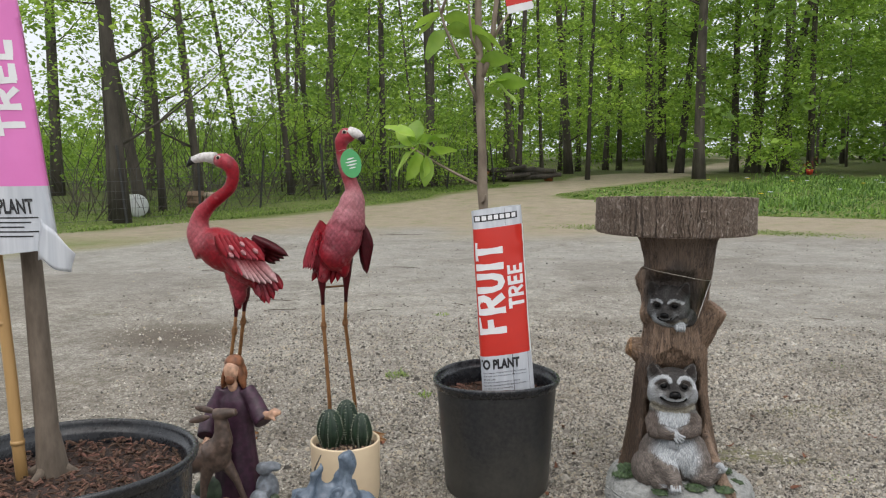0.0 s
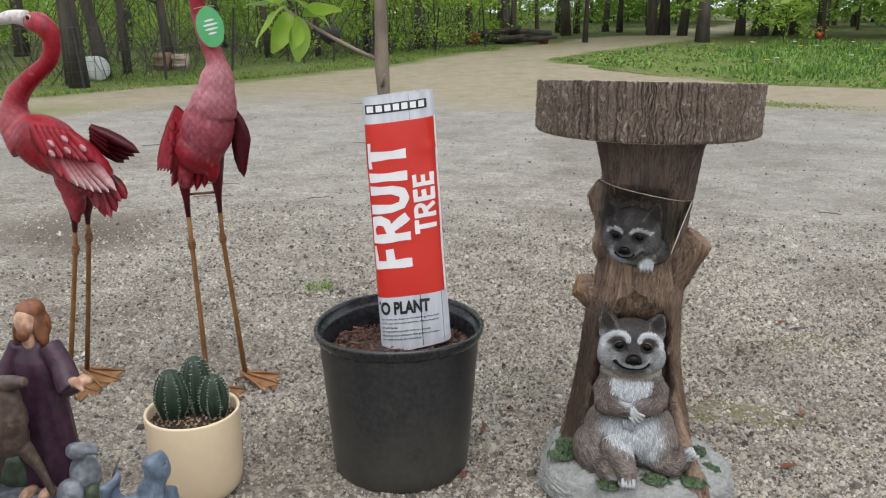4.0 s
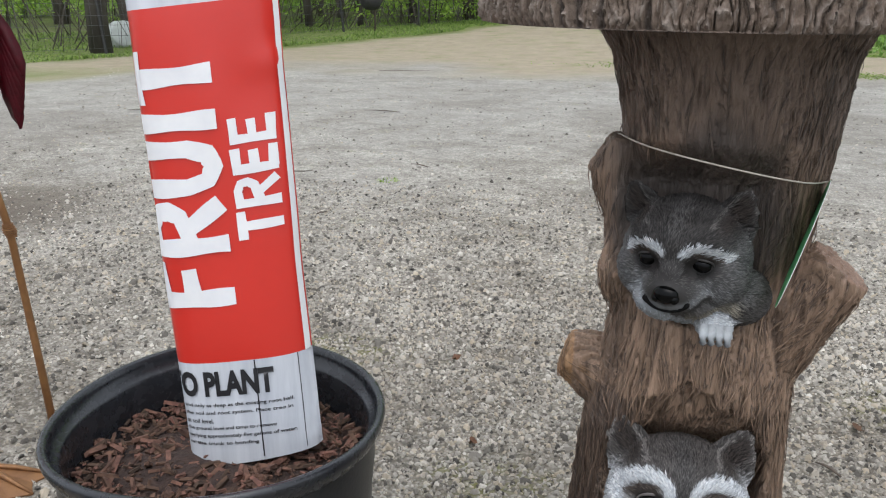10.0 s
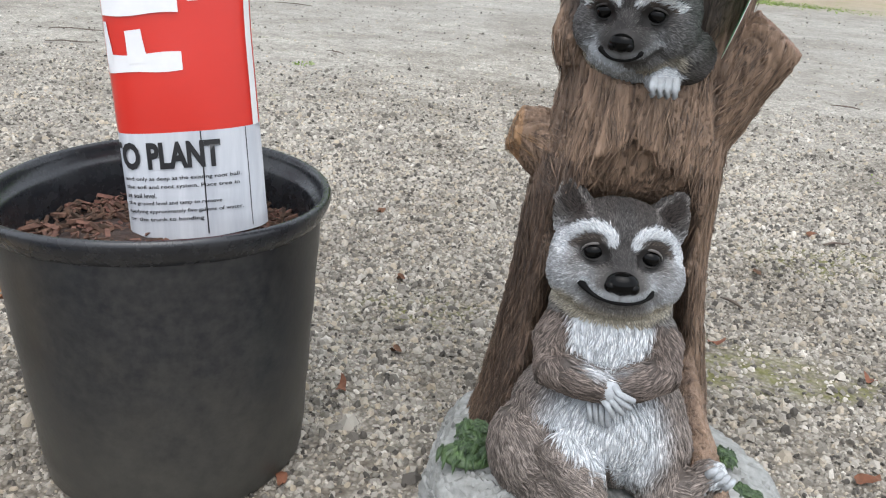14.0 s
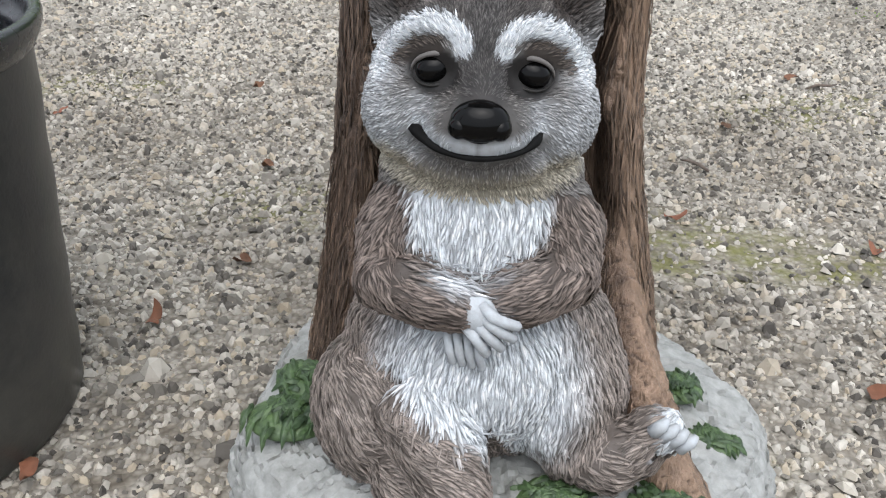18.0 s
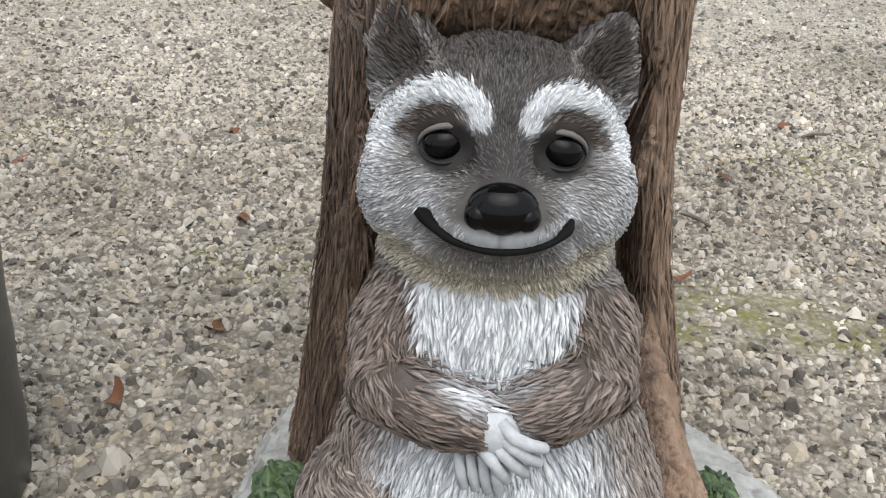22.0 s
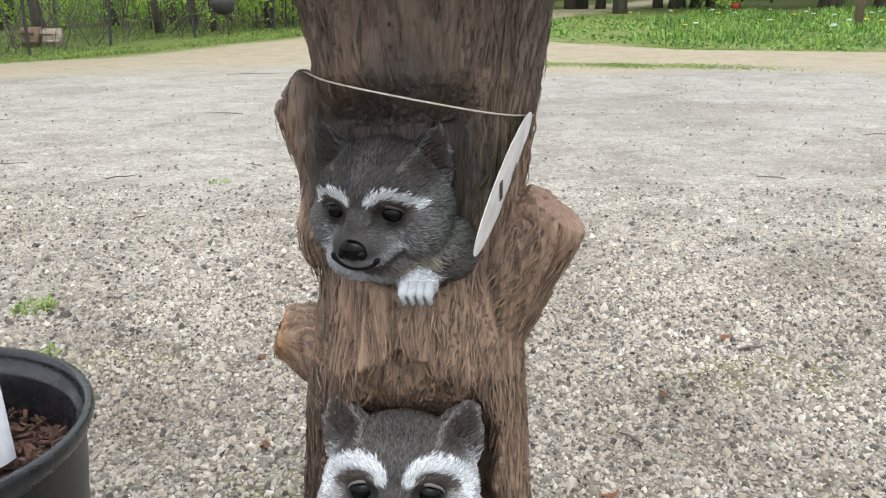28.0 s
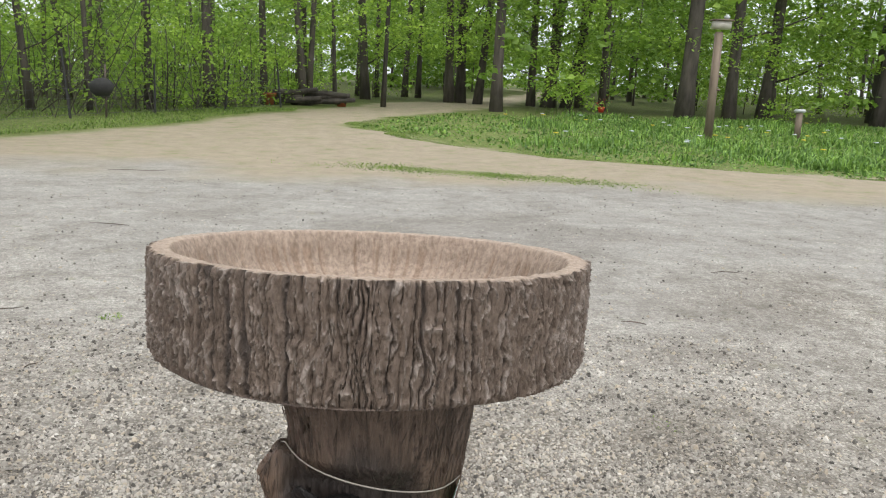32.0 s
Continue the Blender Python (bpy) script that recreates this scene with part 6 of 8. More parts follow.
part_data("stem", *tube([at_fruit(-0.372, 0.2), at_fruit(-0.378, 0.333), at_fruit(-0.391, 0.742), at_fruit(-0.394, 0.80), at_fruit(-0.393, 0.875), at_fruit(-0.399, 1.013, -0.015), at_fruit(-0.398, 1.1), at_fruit(-0.402, 1.19),
                         at_fruit(-0.403, 1.5), at_fruit(-0.41, 1.75)], [0.014, 0.013, 0.0125, 0.0145, 0.0115, 0.0125, 0.0105, 0.0095, 0.008, 0.004], 14), M_bark_young, fruit)
TWIGS = [[(-0.393, 0.803, -0.02), (-0.43, 0.82, -0.03), (-0.476, 0.846, -0.05), (-0.529, 0.879, -0.07), (-0.569, 0.905, -0.08)],
         [(-0.400, 1.008, -0.02), (-0.432, 1.085, -0.03), (-0.485, 1.209, -0.04), (-0.495, 1.245, -0.04), (-0.51, 1.292, -0.04), (-0.53, 1.4, -0.03)], [(-0.495, 1.245, -0.04), (-0.476, 1.30, -0.04), (-0.47, 1.38, -0.04)],
         [(-0.394, 1.085, -0.02), (-0.378, 1.12, -0.02), (-0.364, 1.2, -0.02), (-0.349, 1.325, -0.02), (-0.335, 1.5, -0.01)], [(-0.366, 1.17, -0.02), (-0.348, 1.205, -0.03), (-0.324, 1.238, -0.03)],
         [(-0.398, 1.13, -0.02), (-0.416, 1.18, -0.05), (-0.42, 1.26, -0.07)], [(-0.392, 0.76, -0.03), (-0.386, 0.765, -0.045), (-0.381, 0.782, -0.05)]]
for k, tw in enumerate(TWIGS):
    part_data("twig", *tube([at_fruit(p[0], p[1], p[2]) for p in tw], [(0.009 if k == 3 else 0.0045) * (1 - 0.6 * i / len(tw)) for i in range(len(tw))], 8), M_bark_young, fruit)
LEAF_MESHES = [mesh_of("leaf", young_leaf(0.066, 0.021, s), M_leaf_near, True) for s in range(4)]
rg = np.random.default_rng(12)
LEAVES = [(-0.569, 0.905, 150, 55), (-0.569, 0.905, 120, 20), (-0.56, 0.92, 30, 10), (-0.569, 0.905, 180, 5), (-0.555, 0.9, 215, -30), (-0.55, 0.893, 250, -60), (-0.535, 0.885, 290, -45), (-0.53, 0.88, 270, -75), (-0.54, 0.905, 60, 35),
          (-0.525, 0.885, 20, 20), (-0.56, 0.91, 100, 60), (-0.375, 1.062, 5, 18), (-0.355, 1.066, -10, 5), (-0.36, 1.062, -20, -25), (-0.385, 1.05, -10, -20), (-0.40, 1.12, 190, 5), (-0.405, 1.115, 170, -25), (-0.395, 1.12, -5, 10), (-0.485, 1.205, 190, -50), (-0.485, 1.209, 5, -10),
          (-0.44, 1.205, -5, -5), (-0.43, 1.21, 10, -35), (-0.495, 1.245, 175, -15), (-0.5, 1.24, 160, -30), (-0.50, 1.28, 185, 15), (-0.495, 1.25, 0, 20), (-0.49, 1.235, 20, -5), (-0.505, 1.29, 170, 10), (-0.478, 1.3, 10, 15), (-0.48, 1.29, -20, -10),
          (-0.52, 1.34, 190, 10), (-0.47, 1.35, 20, 10), (-0.40, 1.19, 10, -20), (-0.35, 1.31, 40, 20), (-0.41, 1.3, 200, 10), (-0.56, 0.93, 200, 25), (-0.555, 0.915, 10, -15)]
for k, (x, z, az, el) in enumerate(LEAVES):
    o = new("leaf", LEAF_MESHES[k % 4])
    o.parent = fruit
    o.matrix_local = Matrix.Translation(at_fruit(x, z, -0.075 if x < -0.5 and z < 1 else -0.03)) @ Euler((radians(rg.uniform(-40, 40) - 25), radians(-el), radians(az))).to_matrix().to_4x4() @ Matrix.Scale(rg.uniform(1.0, 1.4), 4)
rect = [(-0.034, -0.0003, -0.016), (0.034, -0.0003, -0.016), (0.034, -0.0003, 0.03), (-0.034, -0.0003, 0.03), (-0.034, 0.0003, -0.016), (0.034, 0.0003, -0.016), (0.034, 0.0003, 0.03), (-0.034, 0.0003, 0.03)]
BOX_F = [(0, 1, 2, 3), (7, 6, 5, 4), (0, 4, 5, 1), (1, 5, 6, 2), (2, 6, 7, 3), (3, 7, 4, 0)]
m = Matrix.Translation(at_fruit(-0.297, 1.262, -0.012)) @ Euler((0, radians(-10), 0)).to_matrix().to_4x4()
price = part_data("hang_tag", [tuple(m @ Vector(v)) for v in rect], BOX_F, M_white_print, fruit, "white and red hang tag", smooth=False)
part_data("red_band", [tuple(m @ (Vector(v) * 1.0 + Vector((0, -0.0006, 0.022)))) for v in [(-0.034, 0, -0.018), (0.034, 0, -0.018), (0.034, 0, 0.008), (-0.034, 0, 0.008)]], [(0, 1, 2, 3)], M_red, price, smooth=False)

wrap = thing("tree_sleeve", (-0.3282, -0.0318, 0.2517), "flat red and white printed plastic sleeve round the young tree", "plant sleeve")
FRONT = sleeve(wrap, (0, 0, 0), (-0.0320, 0.0216, 0.4922), 0.1352, 0.022,
               [(0.0, 0.1092, "lower_panel", M_wood_print, "white board-print lower panel"), (0.1092, 0.446, "red_panel", M_red, "red printed panel"), (0.446, 0.4937, "upper_panel", M_wood_print, "white board-print upper panel")], 5, (0.203, 0.387), 0.0073, 0.004)
part_data("white_edge", *strip(FRONT, 0.0626, 0.067, 0.1092, 0.446, 2, 0.0005), M_white_print, wrap)
part_data("lettering", *cut_letters("FRUIT", (-0.0755, 0.0045, 0.169, 0.410), 0.0084, FRONT, -0.0655), M_white_print, wrap, "white hand-cut letters")
part_data("lettering", *cut_letters("TREE", (0.0140, 0.0560, 0.2290, 0.3440), 0.0043, FRONT), M_white_print, wrap, "white hand-cut letters")
part("lettering", bent_text("TO PLANT", None, (-0.0775, 0.0325, 0.0735, 0.1008), False, 0.045, FRONT, clip=-0.0655), M_ink, wrap, "black heading")
for k, (line, w) in enumerate([("and only as deep as the existing root ball.", 0.049), ("the soil and root system. Place tree in", 0.047), ("at soil level.", -0.032),
                               ("the ground level and tamp to remove", 0.030), ("applying approximately five gallons of water.", 0.049), ("or the trunk to bending", 0.012)]):
    t = 0.0615 - k * 0.0083
    part("small_print", bent_text(line, None, (-0.0625, w, t, t + 0.005), False, 0.015, FRONT, 0.01), M_ink, wrap)
part_data("printed_joint", *strip(FRONT, 0.0145, 0.0157, 0.004, 0.1092, 1), M_ink, wrap)
part_data("printed_joint", *strip(FRONT, 0.0553, 0.056, 0.004, 0.1092, 1), M_ink, wrap)
part_data("printed_joint", *strip(FRONT, 0.015, 0.0156, 0.447, 0.4937, 1), M_ink, wrap)
# the maker's mark, as a plain dark shape with pale blocks
logo = part_data("maker_mark", *strip(FRONT, -0.0645, 0.05, 0.464, 0.481, 12, 0.0006), M_ink, wrap, "dark mark with pale blocks")
for k in range(7):
    part_data("mark_block", *strip(FRONT, -0.062 + k * 0.0159, -0.0505 + k * 0.0159, 0.467, 0.4785, 2, 0.001), M_white_print, logo)

# second tree, with the pink sleeve
pot("nursery_pot", (-1.04, -0.84), 0.218, 0.34, 0.185, 0.297, "wide black plastic nursery pot filled with bark mulch, on gravel", 8, False)
rose = thing("staked_tree", (-1.09, -0.84, 0.295), "young grey-barked tree tied to a bamboo stake, in a wide pot", "tree")
part_data("stem", *tube([(0.006, 0, -0.05), (0.002, 0, 0.02), (-0.004, 0, 0.09), (-0.012, 0, 0.38), (-0.04, 0.01, 0.9), (-0.07, 0.01, 1.4)], [0.038, 0.028, 0.0205, 0.0175, 0.015, 0.012], 16), M_bark_dark, rose)
for a in (0.3, 2.0, 3.4, 4.6):
    part_data("root", *tube([(0, 0, 0.03), (0.03 * math.cos(a), 0.03 * math.sin(a), 0.012), (0.07 * math.cos(a), 0.07 * math.sin(a), -0.006)], [0.014, 0.010, 0.004], 8), M_bark_dark, rose)
stake = thing("bamboo_stake", (-1.125, -0.87, 0.29), "tan bamboo stake with dark joints", "stake")
part_data("cane", *tube([(0, 0, -0.05), (-0.008, 0, 0.08), (-0.012, 0, 0.2), (-0.032, 0, 0.54), (-0.07, 0, 1.3)], [0.0105, 0.011, 0.0105, 0.0105, 0.009], 12), M_bamboo, stake)
for z in (0.08, 0.3):
    part_data("joint", *tube([(-0.008 - (z - 0.08) * 0.06, 0, z - 0.004), (-0.008 - (z - 0.08) * 0.06, 0, z + 0.004)], [0.0122, 0.0122], 12), M_bamboo, stake)
pink = thing("tree_sleeve", (-1.085, -0.885, 0.72), "pink and white printed plastic sleeve, torn at the foot", "plant sleeve")
PF = sleeve(pink, (0, 0, 0), (-0.065, 0.0, 0.60), 0.135, 0.026,
            [(0.0, 0.115, "lower_panel", M_wood_print, "white board-print lower panel"), (0.115, 0.5, "pink_panel", M_pink, "pink printed panel"), (0.5, 0.6, "upper_panel", M_wood_print, "")], 9, (0.1, -0.1))
part_data("lettering", *cut_letters("TREE", (0.012, 0.056, 0.20, 0.36), 0.0052, PF), M_white_print, pink, "white letters")
part("lettering", bent_text("PLANT", None, (-0.012, 0.048, 0.068, 0.094), False, 0.03, PF), M_ink, pink, "black heading")
for k in range(5):
    part_data("printed_line", *strip(PF, -0.06, 0.052 - 0.012 * (k % 3), 0.06 - k * 0.008, 0.0625 - k * 0.008, 8), M_ink, pink)
V, F = [], []
for i in range(9):
    for j in range(9):
        a, b = i / 8, j / 8
        V.append((0.045 + 0.07 * a + 0.01 * b, -0.02 - 0.02 * math.sin(a * 2.5), -0.012 + 0.075 * b * (1 - 0.5 * a) - 0.02 * a * a + 0.004 * math.sin(7 * a + 4 * b)))
for i in range(8):
    for j in range(8):
        F.append((i * 9 + j, i * 9 + j + 1, i * 9 + j + 10, i * 9 + j + 9))
torn = part_data("torn_flap", V, F, M_wood_print, pink, "loose torn corner")
sol = torn.modifiers.new("sheet", "SOLIDIFY")
sol.thickness = 0.0006

# ---- cactus ----
cp = thing("cactus_pot", (-0.724, -0.215, 0), "smooth cream ceramic pot on gravel", "pot")
part_data("body", *lathe([(0.0, 0.004), (0.06, 0.004), (0.066, 0.0), (0.072, 0.001), (0.079, 0.008), (0.083, 0.02), (0.0855, 0.04), (0.088, 0.165), (0.0875, 0.168), (0.085, 0.1695), (0.0825, 0.168), (0.081, 0.165), (0.079, 0.13)], 80), M_cream, cp)
part_data("soil", *lathe([(0.0803, 0.145), (0.05, 0.148), (0.0, 0.15)], 40), M_soil, cp)
V, F = [], []
rg = np.random.default_rng(4)
for k in range(260):
    a, r = rg.uniform(0, 6.28), 0.078 * math.sqrt(rg.uniform(0, 1))
    e = ellipsoid((r * math.cos(a), r * math.sin(a), 0.151), (rg.uniform(0.0015, 0.004), rg.uniform(0.0015, 0.003), 0.002), (0, 0, rg.uniform(0, 90)), 1)
    o = len(V)
    V += e[0]
    F += [tuple(i + o for i in q) for q in e[1]]
tagged(part_data("grit", V, F, mat("pale_grit", (0.35, 0.26, 0.18), (0.12, 0.07, 0.045), 60, 0.9, island=0.6), cp, smooth=False), "brown potting grit with pale bits", kind="stuff")
cac = thing("cactus", (-0.728, -0.205, 0.148), "cluster of three dark green ribbed cactus stems with pale spines", "cactus")
for k, (x, y, r, h, ribs) in enumerate([(-0.035, -0.012, 0.032, 0.098, 9), (0.0, 0.02, 0.031, 0.115, 9), (0.042, 0.008, 0.027, 0.085, 8)]):
    prof = [(r * math.sin(math.pi * (0.12 + 0.88 * t)) ** 0.42 * (0.72 + 0.28 * min(1, t * 2.5)) if t < 1 else 0.0005, -0.01 + (h + 0.01) * t) for t in [i / 18 for i in range(19)]]
    wob = lambda a, rr, z, x=x, y=y, ribs=ribs: (x + rr * math.cos(a) * (1 + 0.16 * (abs(math.cos(ribs * a / 2)) - 0.6)), y + rr * math.sin(a) * (1 + 0.16 * (abs(math.cos(ribs * a / 2)) - 0.6)), z)
    stem = part_data("stem", *lathe(prof, ribs * 8, wob), M_cactus, cac)
    V, F = [], []
    for b in range(ribs):
        a0 = 2 * math.pi * b / ribs
        for i in range(2, 18, 1):
            rr, z = prof[i]
            p = Vector(wob(a0, rr, z))
            out = Vector((math.cos(a0), math.sin(a0), 0.25))
            for s in range(4):
                d = (out + Vector((rg.normal(0, 0.7), rg.normal(0, 0.7), rg.normal(0, 0.5)))).normalized() * rg.uniform(0.004, 0.008)
                w = d.cross(Vector((0, 0, 1))).normalized() * 0.0004
                o = len(V)
                V += [p - w, p + w, p + d, p + Vector((0, 0, 0.0006))]
                F += [(o, o + 1, o + 2), (o + 1, o + 3, o + 2), (o + 3, o, o + 2)]
    tagged(part_data("spine_cover", V, F, M_spine, stem, smooth=False), "short pale spines along the ribs", kind="stuff")


# ---- metal flamingos ----
M_metal_paint = mat("painted_sheet_metal", (0.4, 0.03, 0.04), None, 110, 0.42, 0.4, 140, attr="paint", attr_dark=0.6, stain=0.35, stain_scale=14, spec=0.3)
M_leg_metal = mat("bronzed_metal", (0.30, 0.15, 0.055), (0.2, 0.095, 0.04), 40, 0.45, 0.2, 120, metal=0.35, stain=0.3)
CRIMSON, DARK_RED, PINK, PALE = (0.33, 0.008, 0.02), (0.085, 0.004, 0.010), (0.48, 0.07, 0.10), (0.68, 0.36, 0.39)


def feather(root, tip, width, up, c0, c1):
    """A pointed plate from root to tip with a raised quill. Returns verts, faces, colours."""
    a, b = Vector(root), Vector(tip)
    d = b - a
    s = d.cross(Vector(up)).normalized() * width
    u = s.cross(d).normalized()
    V, C = [], []
    for t, w in ((0, 0.5), (0.3, 0.95), (0.6, 1.0), (0.85, 0.7), (1.0, 0.08)):
        for k, o in ((-1, 0), (0, 0.28 * width), (1, 0), (0, -0.0015)):
            V.append(a + d * t + s * (k * w) + u * o)
            C.append([c0[i] + (c1[i] - c0[i]) * max(0, t * 1.4 - 0.4) for i in range(3)])
    F = []
    for r in range(4):
        for k in range(4):
            j = (k + 1) % 4
            F.append((r * 4 + k, r * 4 + j, r * 4 + 4 + j, r * 4 + 4 + k))
    return V, F, C


def flamingo(base, neck, neck_r, beak, body, hips, knees, feet, toes, feathers, blush, label, bar=None):
    """A standing metal flamingo: body with neck and head, beak, eyes, feathers, legs with wound knees, webbed feet; all places in metres of the lot."""
    b = Vector(base)
    sh = lambda p: tuple(Vector(p) - b)
    bird = thing("flamingo_ornament", base, label, "garden ornament", "metal flamingos")
    pieces = [tube(*glide([sh(p) for p in neck], neck_r), 16)] + [ellipsoid(sh(c), r, rot) for c, r, rot in body]
    v, f, n = fused(pieces, 0.0032, 8)
    w = v + np.array(b)
    col = blend(np.tile(CRIMSON, (len(v), 1)), DARK_RED, smoothstep(0.0, 0.8, fnoise(v[:, 0] * 25, v[:, 1] * 25, v[:, 2] * 25, 3, 91)) * 0.5)
    pale = np.zeros(len(v))
    for c, r, tint, amt in blush:
        k = smoothstep(r, r * 0.3, np.linalg.norm((w - np.array(c)) * (1, 0.7, 1), axis=1)) * amt
        col, pale = blend(col, tint, k), np.maximum(pale, k)
    # stamped scales, lighter on the pale breast
    across = (w[:, 0] + 0.5 * w[:, 1]) / 0.017
    p1, p2 = np.mod(across + w[:, 2] / 0.021, 1.0), np.mod(w[:, 2] / 0.021 - across, 1.0)
    scale_ = smoothstep(0.02, 0.4, np.minimum(p1, p2))
    low = smoothstep(0.86, 0.80, w[:, 2])
    col = col * (1 - low * (0.08 + 0.2 * pale) * (1 - scale_))[:, None]
    col = blend(col, PALE, smoothstep(0.55, 1.1, fnoise(w[:, 0] * 60, w[:, 1] * 60, w[:, 2] * 60, 3, 95)) * 0.22)
    v = v + n * (0.0008 * scale_ * low)[:, None]
    part_data("body", v, f, M_metal_paint, bird, "crimson body and long neck with stamped scales", cols=col)
    for root, tip, width, up, c0, c1 in feathers:
        fv, ff, fc = feather(sh(root), sh(tip), width, up, c0, c1)
        part_data("feather", fv, ff, M_metal_paint, bird, cols=np.array(fc))
    bk = [sh(p) for p in beak]
    V, F = tube(*glide(bk[:-1], [0.018, 0.0145, 0.011][:len(bk) - 1], 14), 14)
    bill = part_data("beak", V, F, M_metal_paint, bird, "off-white hooked beak", cols=np.tile((0.72, 0.69, 0.68), (len(V), 1)))
    V, F = tube(bk[-2:], [0.0128, 0.003], 12)
    part_data("beak_tip", V, F, M_metal_paint, bill, "black beak tip", cols=np.tile((0.01, 0.01, 0.01), (len(V), 1)))
    hd = Vector(sh(neck[0]))
    for s in (-1, 1):
        V, F = ellipsoid(tuple(hd + Vector((-0.002, s * 0.0195, 0.006))), (0.0085, 0.003, 0.0075), sub=2)
        ring = part_data("eye", V, F, M_metal_paint, bird, cols=np.tile((0.6, 0.5, 0.42), (len(V), 1)))
        V, F = ellipsoid(tuple(hd + Vector((-0.002, s * 0.0215, 0.006))), (0.005, 0.0025, 0.005), sub=2)
        part_data("pupil", V, F, M_metal_paint, ring, cols=np.tile((0.012, 0.01, 0.01), (len(V), 1)))
    for h, k, t, (dx, dy) in zip(hips, knees, feet, toes):
        hh, kk, tt = (Vector(sh(p)) for p in (h, k, t))
        V, F = tube([hh + Vector((0, 0, 0.05)), hh, hh.lerp(kk, 0.3), hh.lerp(kk, 0.55)], [0.021, 0.014, 0.0072, 0.0056], 10)
        part_data("thigh", V, F, M_metal_paint, bird, "dark red upper leg", cols=np.tile(DARK_RED, (len(V), 1)))
        leg = part_data("leg", *tube([hh.lerp(kk, 0.25), kk, kk.lerp(tt, 0.5) + Vector((0.001, 0, 0)), tt], [0.0052, 0.0056, 0.0058, 0.0064], 10), M_leg_metal, bird, "thin bronzed leg")
        wind = []
        for i in range(6):
            q = kk + (hh - kk).normalized() * ((i - 2.5) * 0.0042)
            wind.append(tube([q - Vector((0, 0, 0.0019)), q - Vector((0, 0, 0.0008)), q + Vector((0, 0, 0.0008)), q + Vector((0, 0, 0.0019))], [0.008, 0.0106 - abs(i - 2.5) * 0.0011, 0.0106 - abs(i - 2.5) * 0.0011, 0.008], 12))
        part_data("knee_wrap", *join(*wind), M_leg_metal, leg, "wire wound round the knee")
        d = Vector((dx, dy, 0)).normalized()
        s = Vector((-d.y, d.x, 0))
        top = tt + Vector((0, 0, 0.016)) - d * 0.012
        ends = []
        for a in (-0.62, -0.45, -0.31, -0.15, 0.0, 0.15, 0.31, 0.45, 0.62):
            L = 0.09 if a in (-0.62, 0.0, 0.62) else 0.07 if a in (-0.31, 0.31) else 0.077
            ends.append(tt + (d * math.cos(a) + s * math.sin(a)) * L - Vector((0, 0, tt.z - 0.003)))
        m = len(ends)
        o = [top] + ends + [p - Vector((0, 0, 0.0025)) for p in [top] + ends]
        fs = [(0, i, i + 1) for i in range(1, m)] + [(m + 1, i + m + 2, i + m + 1) for i in range(1, m)] + [(i, i + m + 1, i + m + 2, i + 1) for i in range(1, m)] + [(0, m + 1, m + 2, 1), (m, 2 * m + 1, m + 1, 0)]
        part_data("foot", o, fs, M_leg_metal, leg, "webbed bronzed foot", smooth=False)
        for p in (ends[0], ends[4], ends[8]):
            part_data("toe", *tube([top, (top + p) / 2 + Vector((0, 0, 0.003)), p], [0.005, 0.0042, 0.0022], 6), M_leg_metal, leg)
        part_data("toe", *tube([tt + Vector((0, 0, 0.006)), tt - d * 0.03 + Vector((0, 0, 0.003 - tt.z))], [0.004, 0.002], 6), M_leg_metal, leg)
    if bar:
        part_data("cross_bar", *tube([sh(bar[0]), sh(bar[1])], 0.003, 8), M_leg_metal, bird)
    return bird


fe = []
for i in range(4):
    fe.append(((-1.125, 0.17, 0.645 - 0.008 * i), (-1.02 - 0.014 * i, 0.19, 0.585 - 0.008 * i), 0.016, (0, -1, 0.3), DARK_RED, DARK_RED))
for i in range(7):
    t = i / 6
    fe.append(((-1.11 + 0.012 * i, 0.10, 0.545), (-1.085 + 0.085 * t, 0.085, 0.50 - 0.045 * math.sin(math.pi * min(1, t * 1.15))), 0.015, (0, -1, 0.2), DARK_RED, PINK if i % 2 else CRIMSON))
for i in range(8):
    t = i / 7
    fe.append(((-1.165 + 0.068 * t, 0.062 - 0.004 * t, 0.628 - 0.012 * t), (-1.125 + 0.125 * t, 0.05, 0.552 - 0.032 * math.sin(2.2 * t)), 0.016, (0, -1, 0.3), CRIMSON, (0.78, 0.52, 0.54) if i > 1 else PINK))
for i in range(7):
    t = i / 6
    fe.append(((-1.185 + 0.085 * t, 0.056 - 0.003 * t, 0.66 - 0.01 * t), (-1.150 + 0.115 * t, 0.043, 0.597 - 0.01 * t), 0.017, (0, -1, 0.3), CRIMSON, PINK if i % 3 else CRIMSON))
for x, z in ((-1.134, 0.626), (-1.097, 0.612), (-1.135, 0.604), (-1.06, 0.618), (-1.10, 0.636)):
    fe.append(((x - 0.006, 0.039, z + 0.006), (x + 0.008, 0.038, z - 0.007), 0.0065, (0, -1, 0.2), (0.62, 0.28, 0.30), PALE))
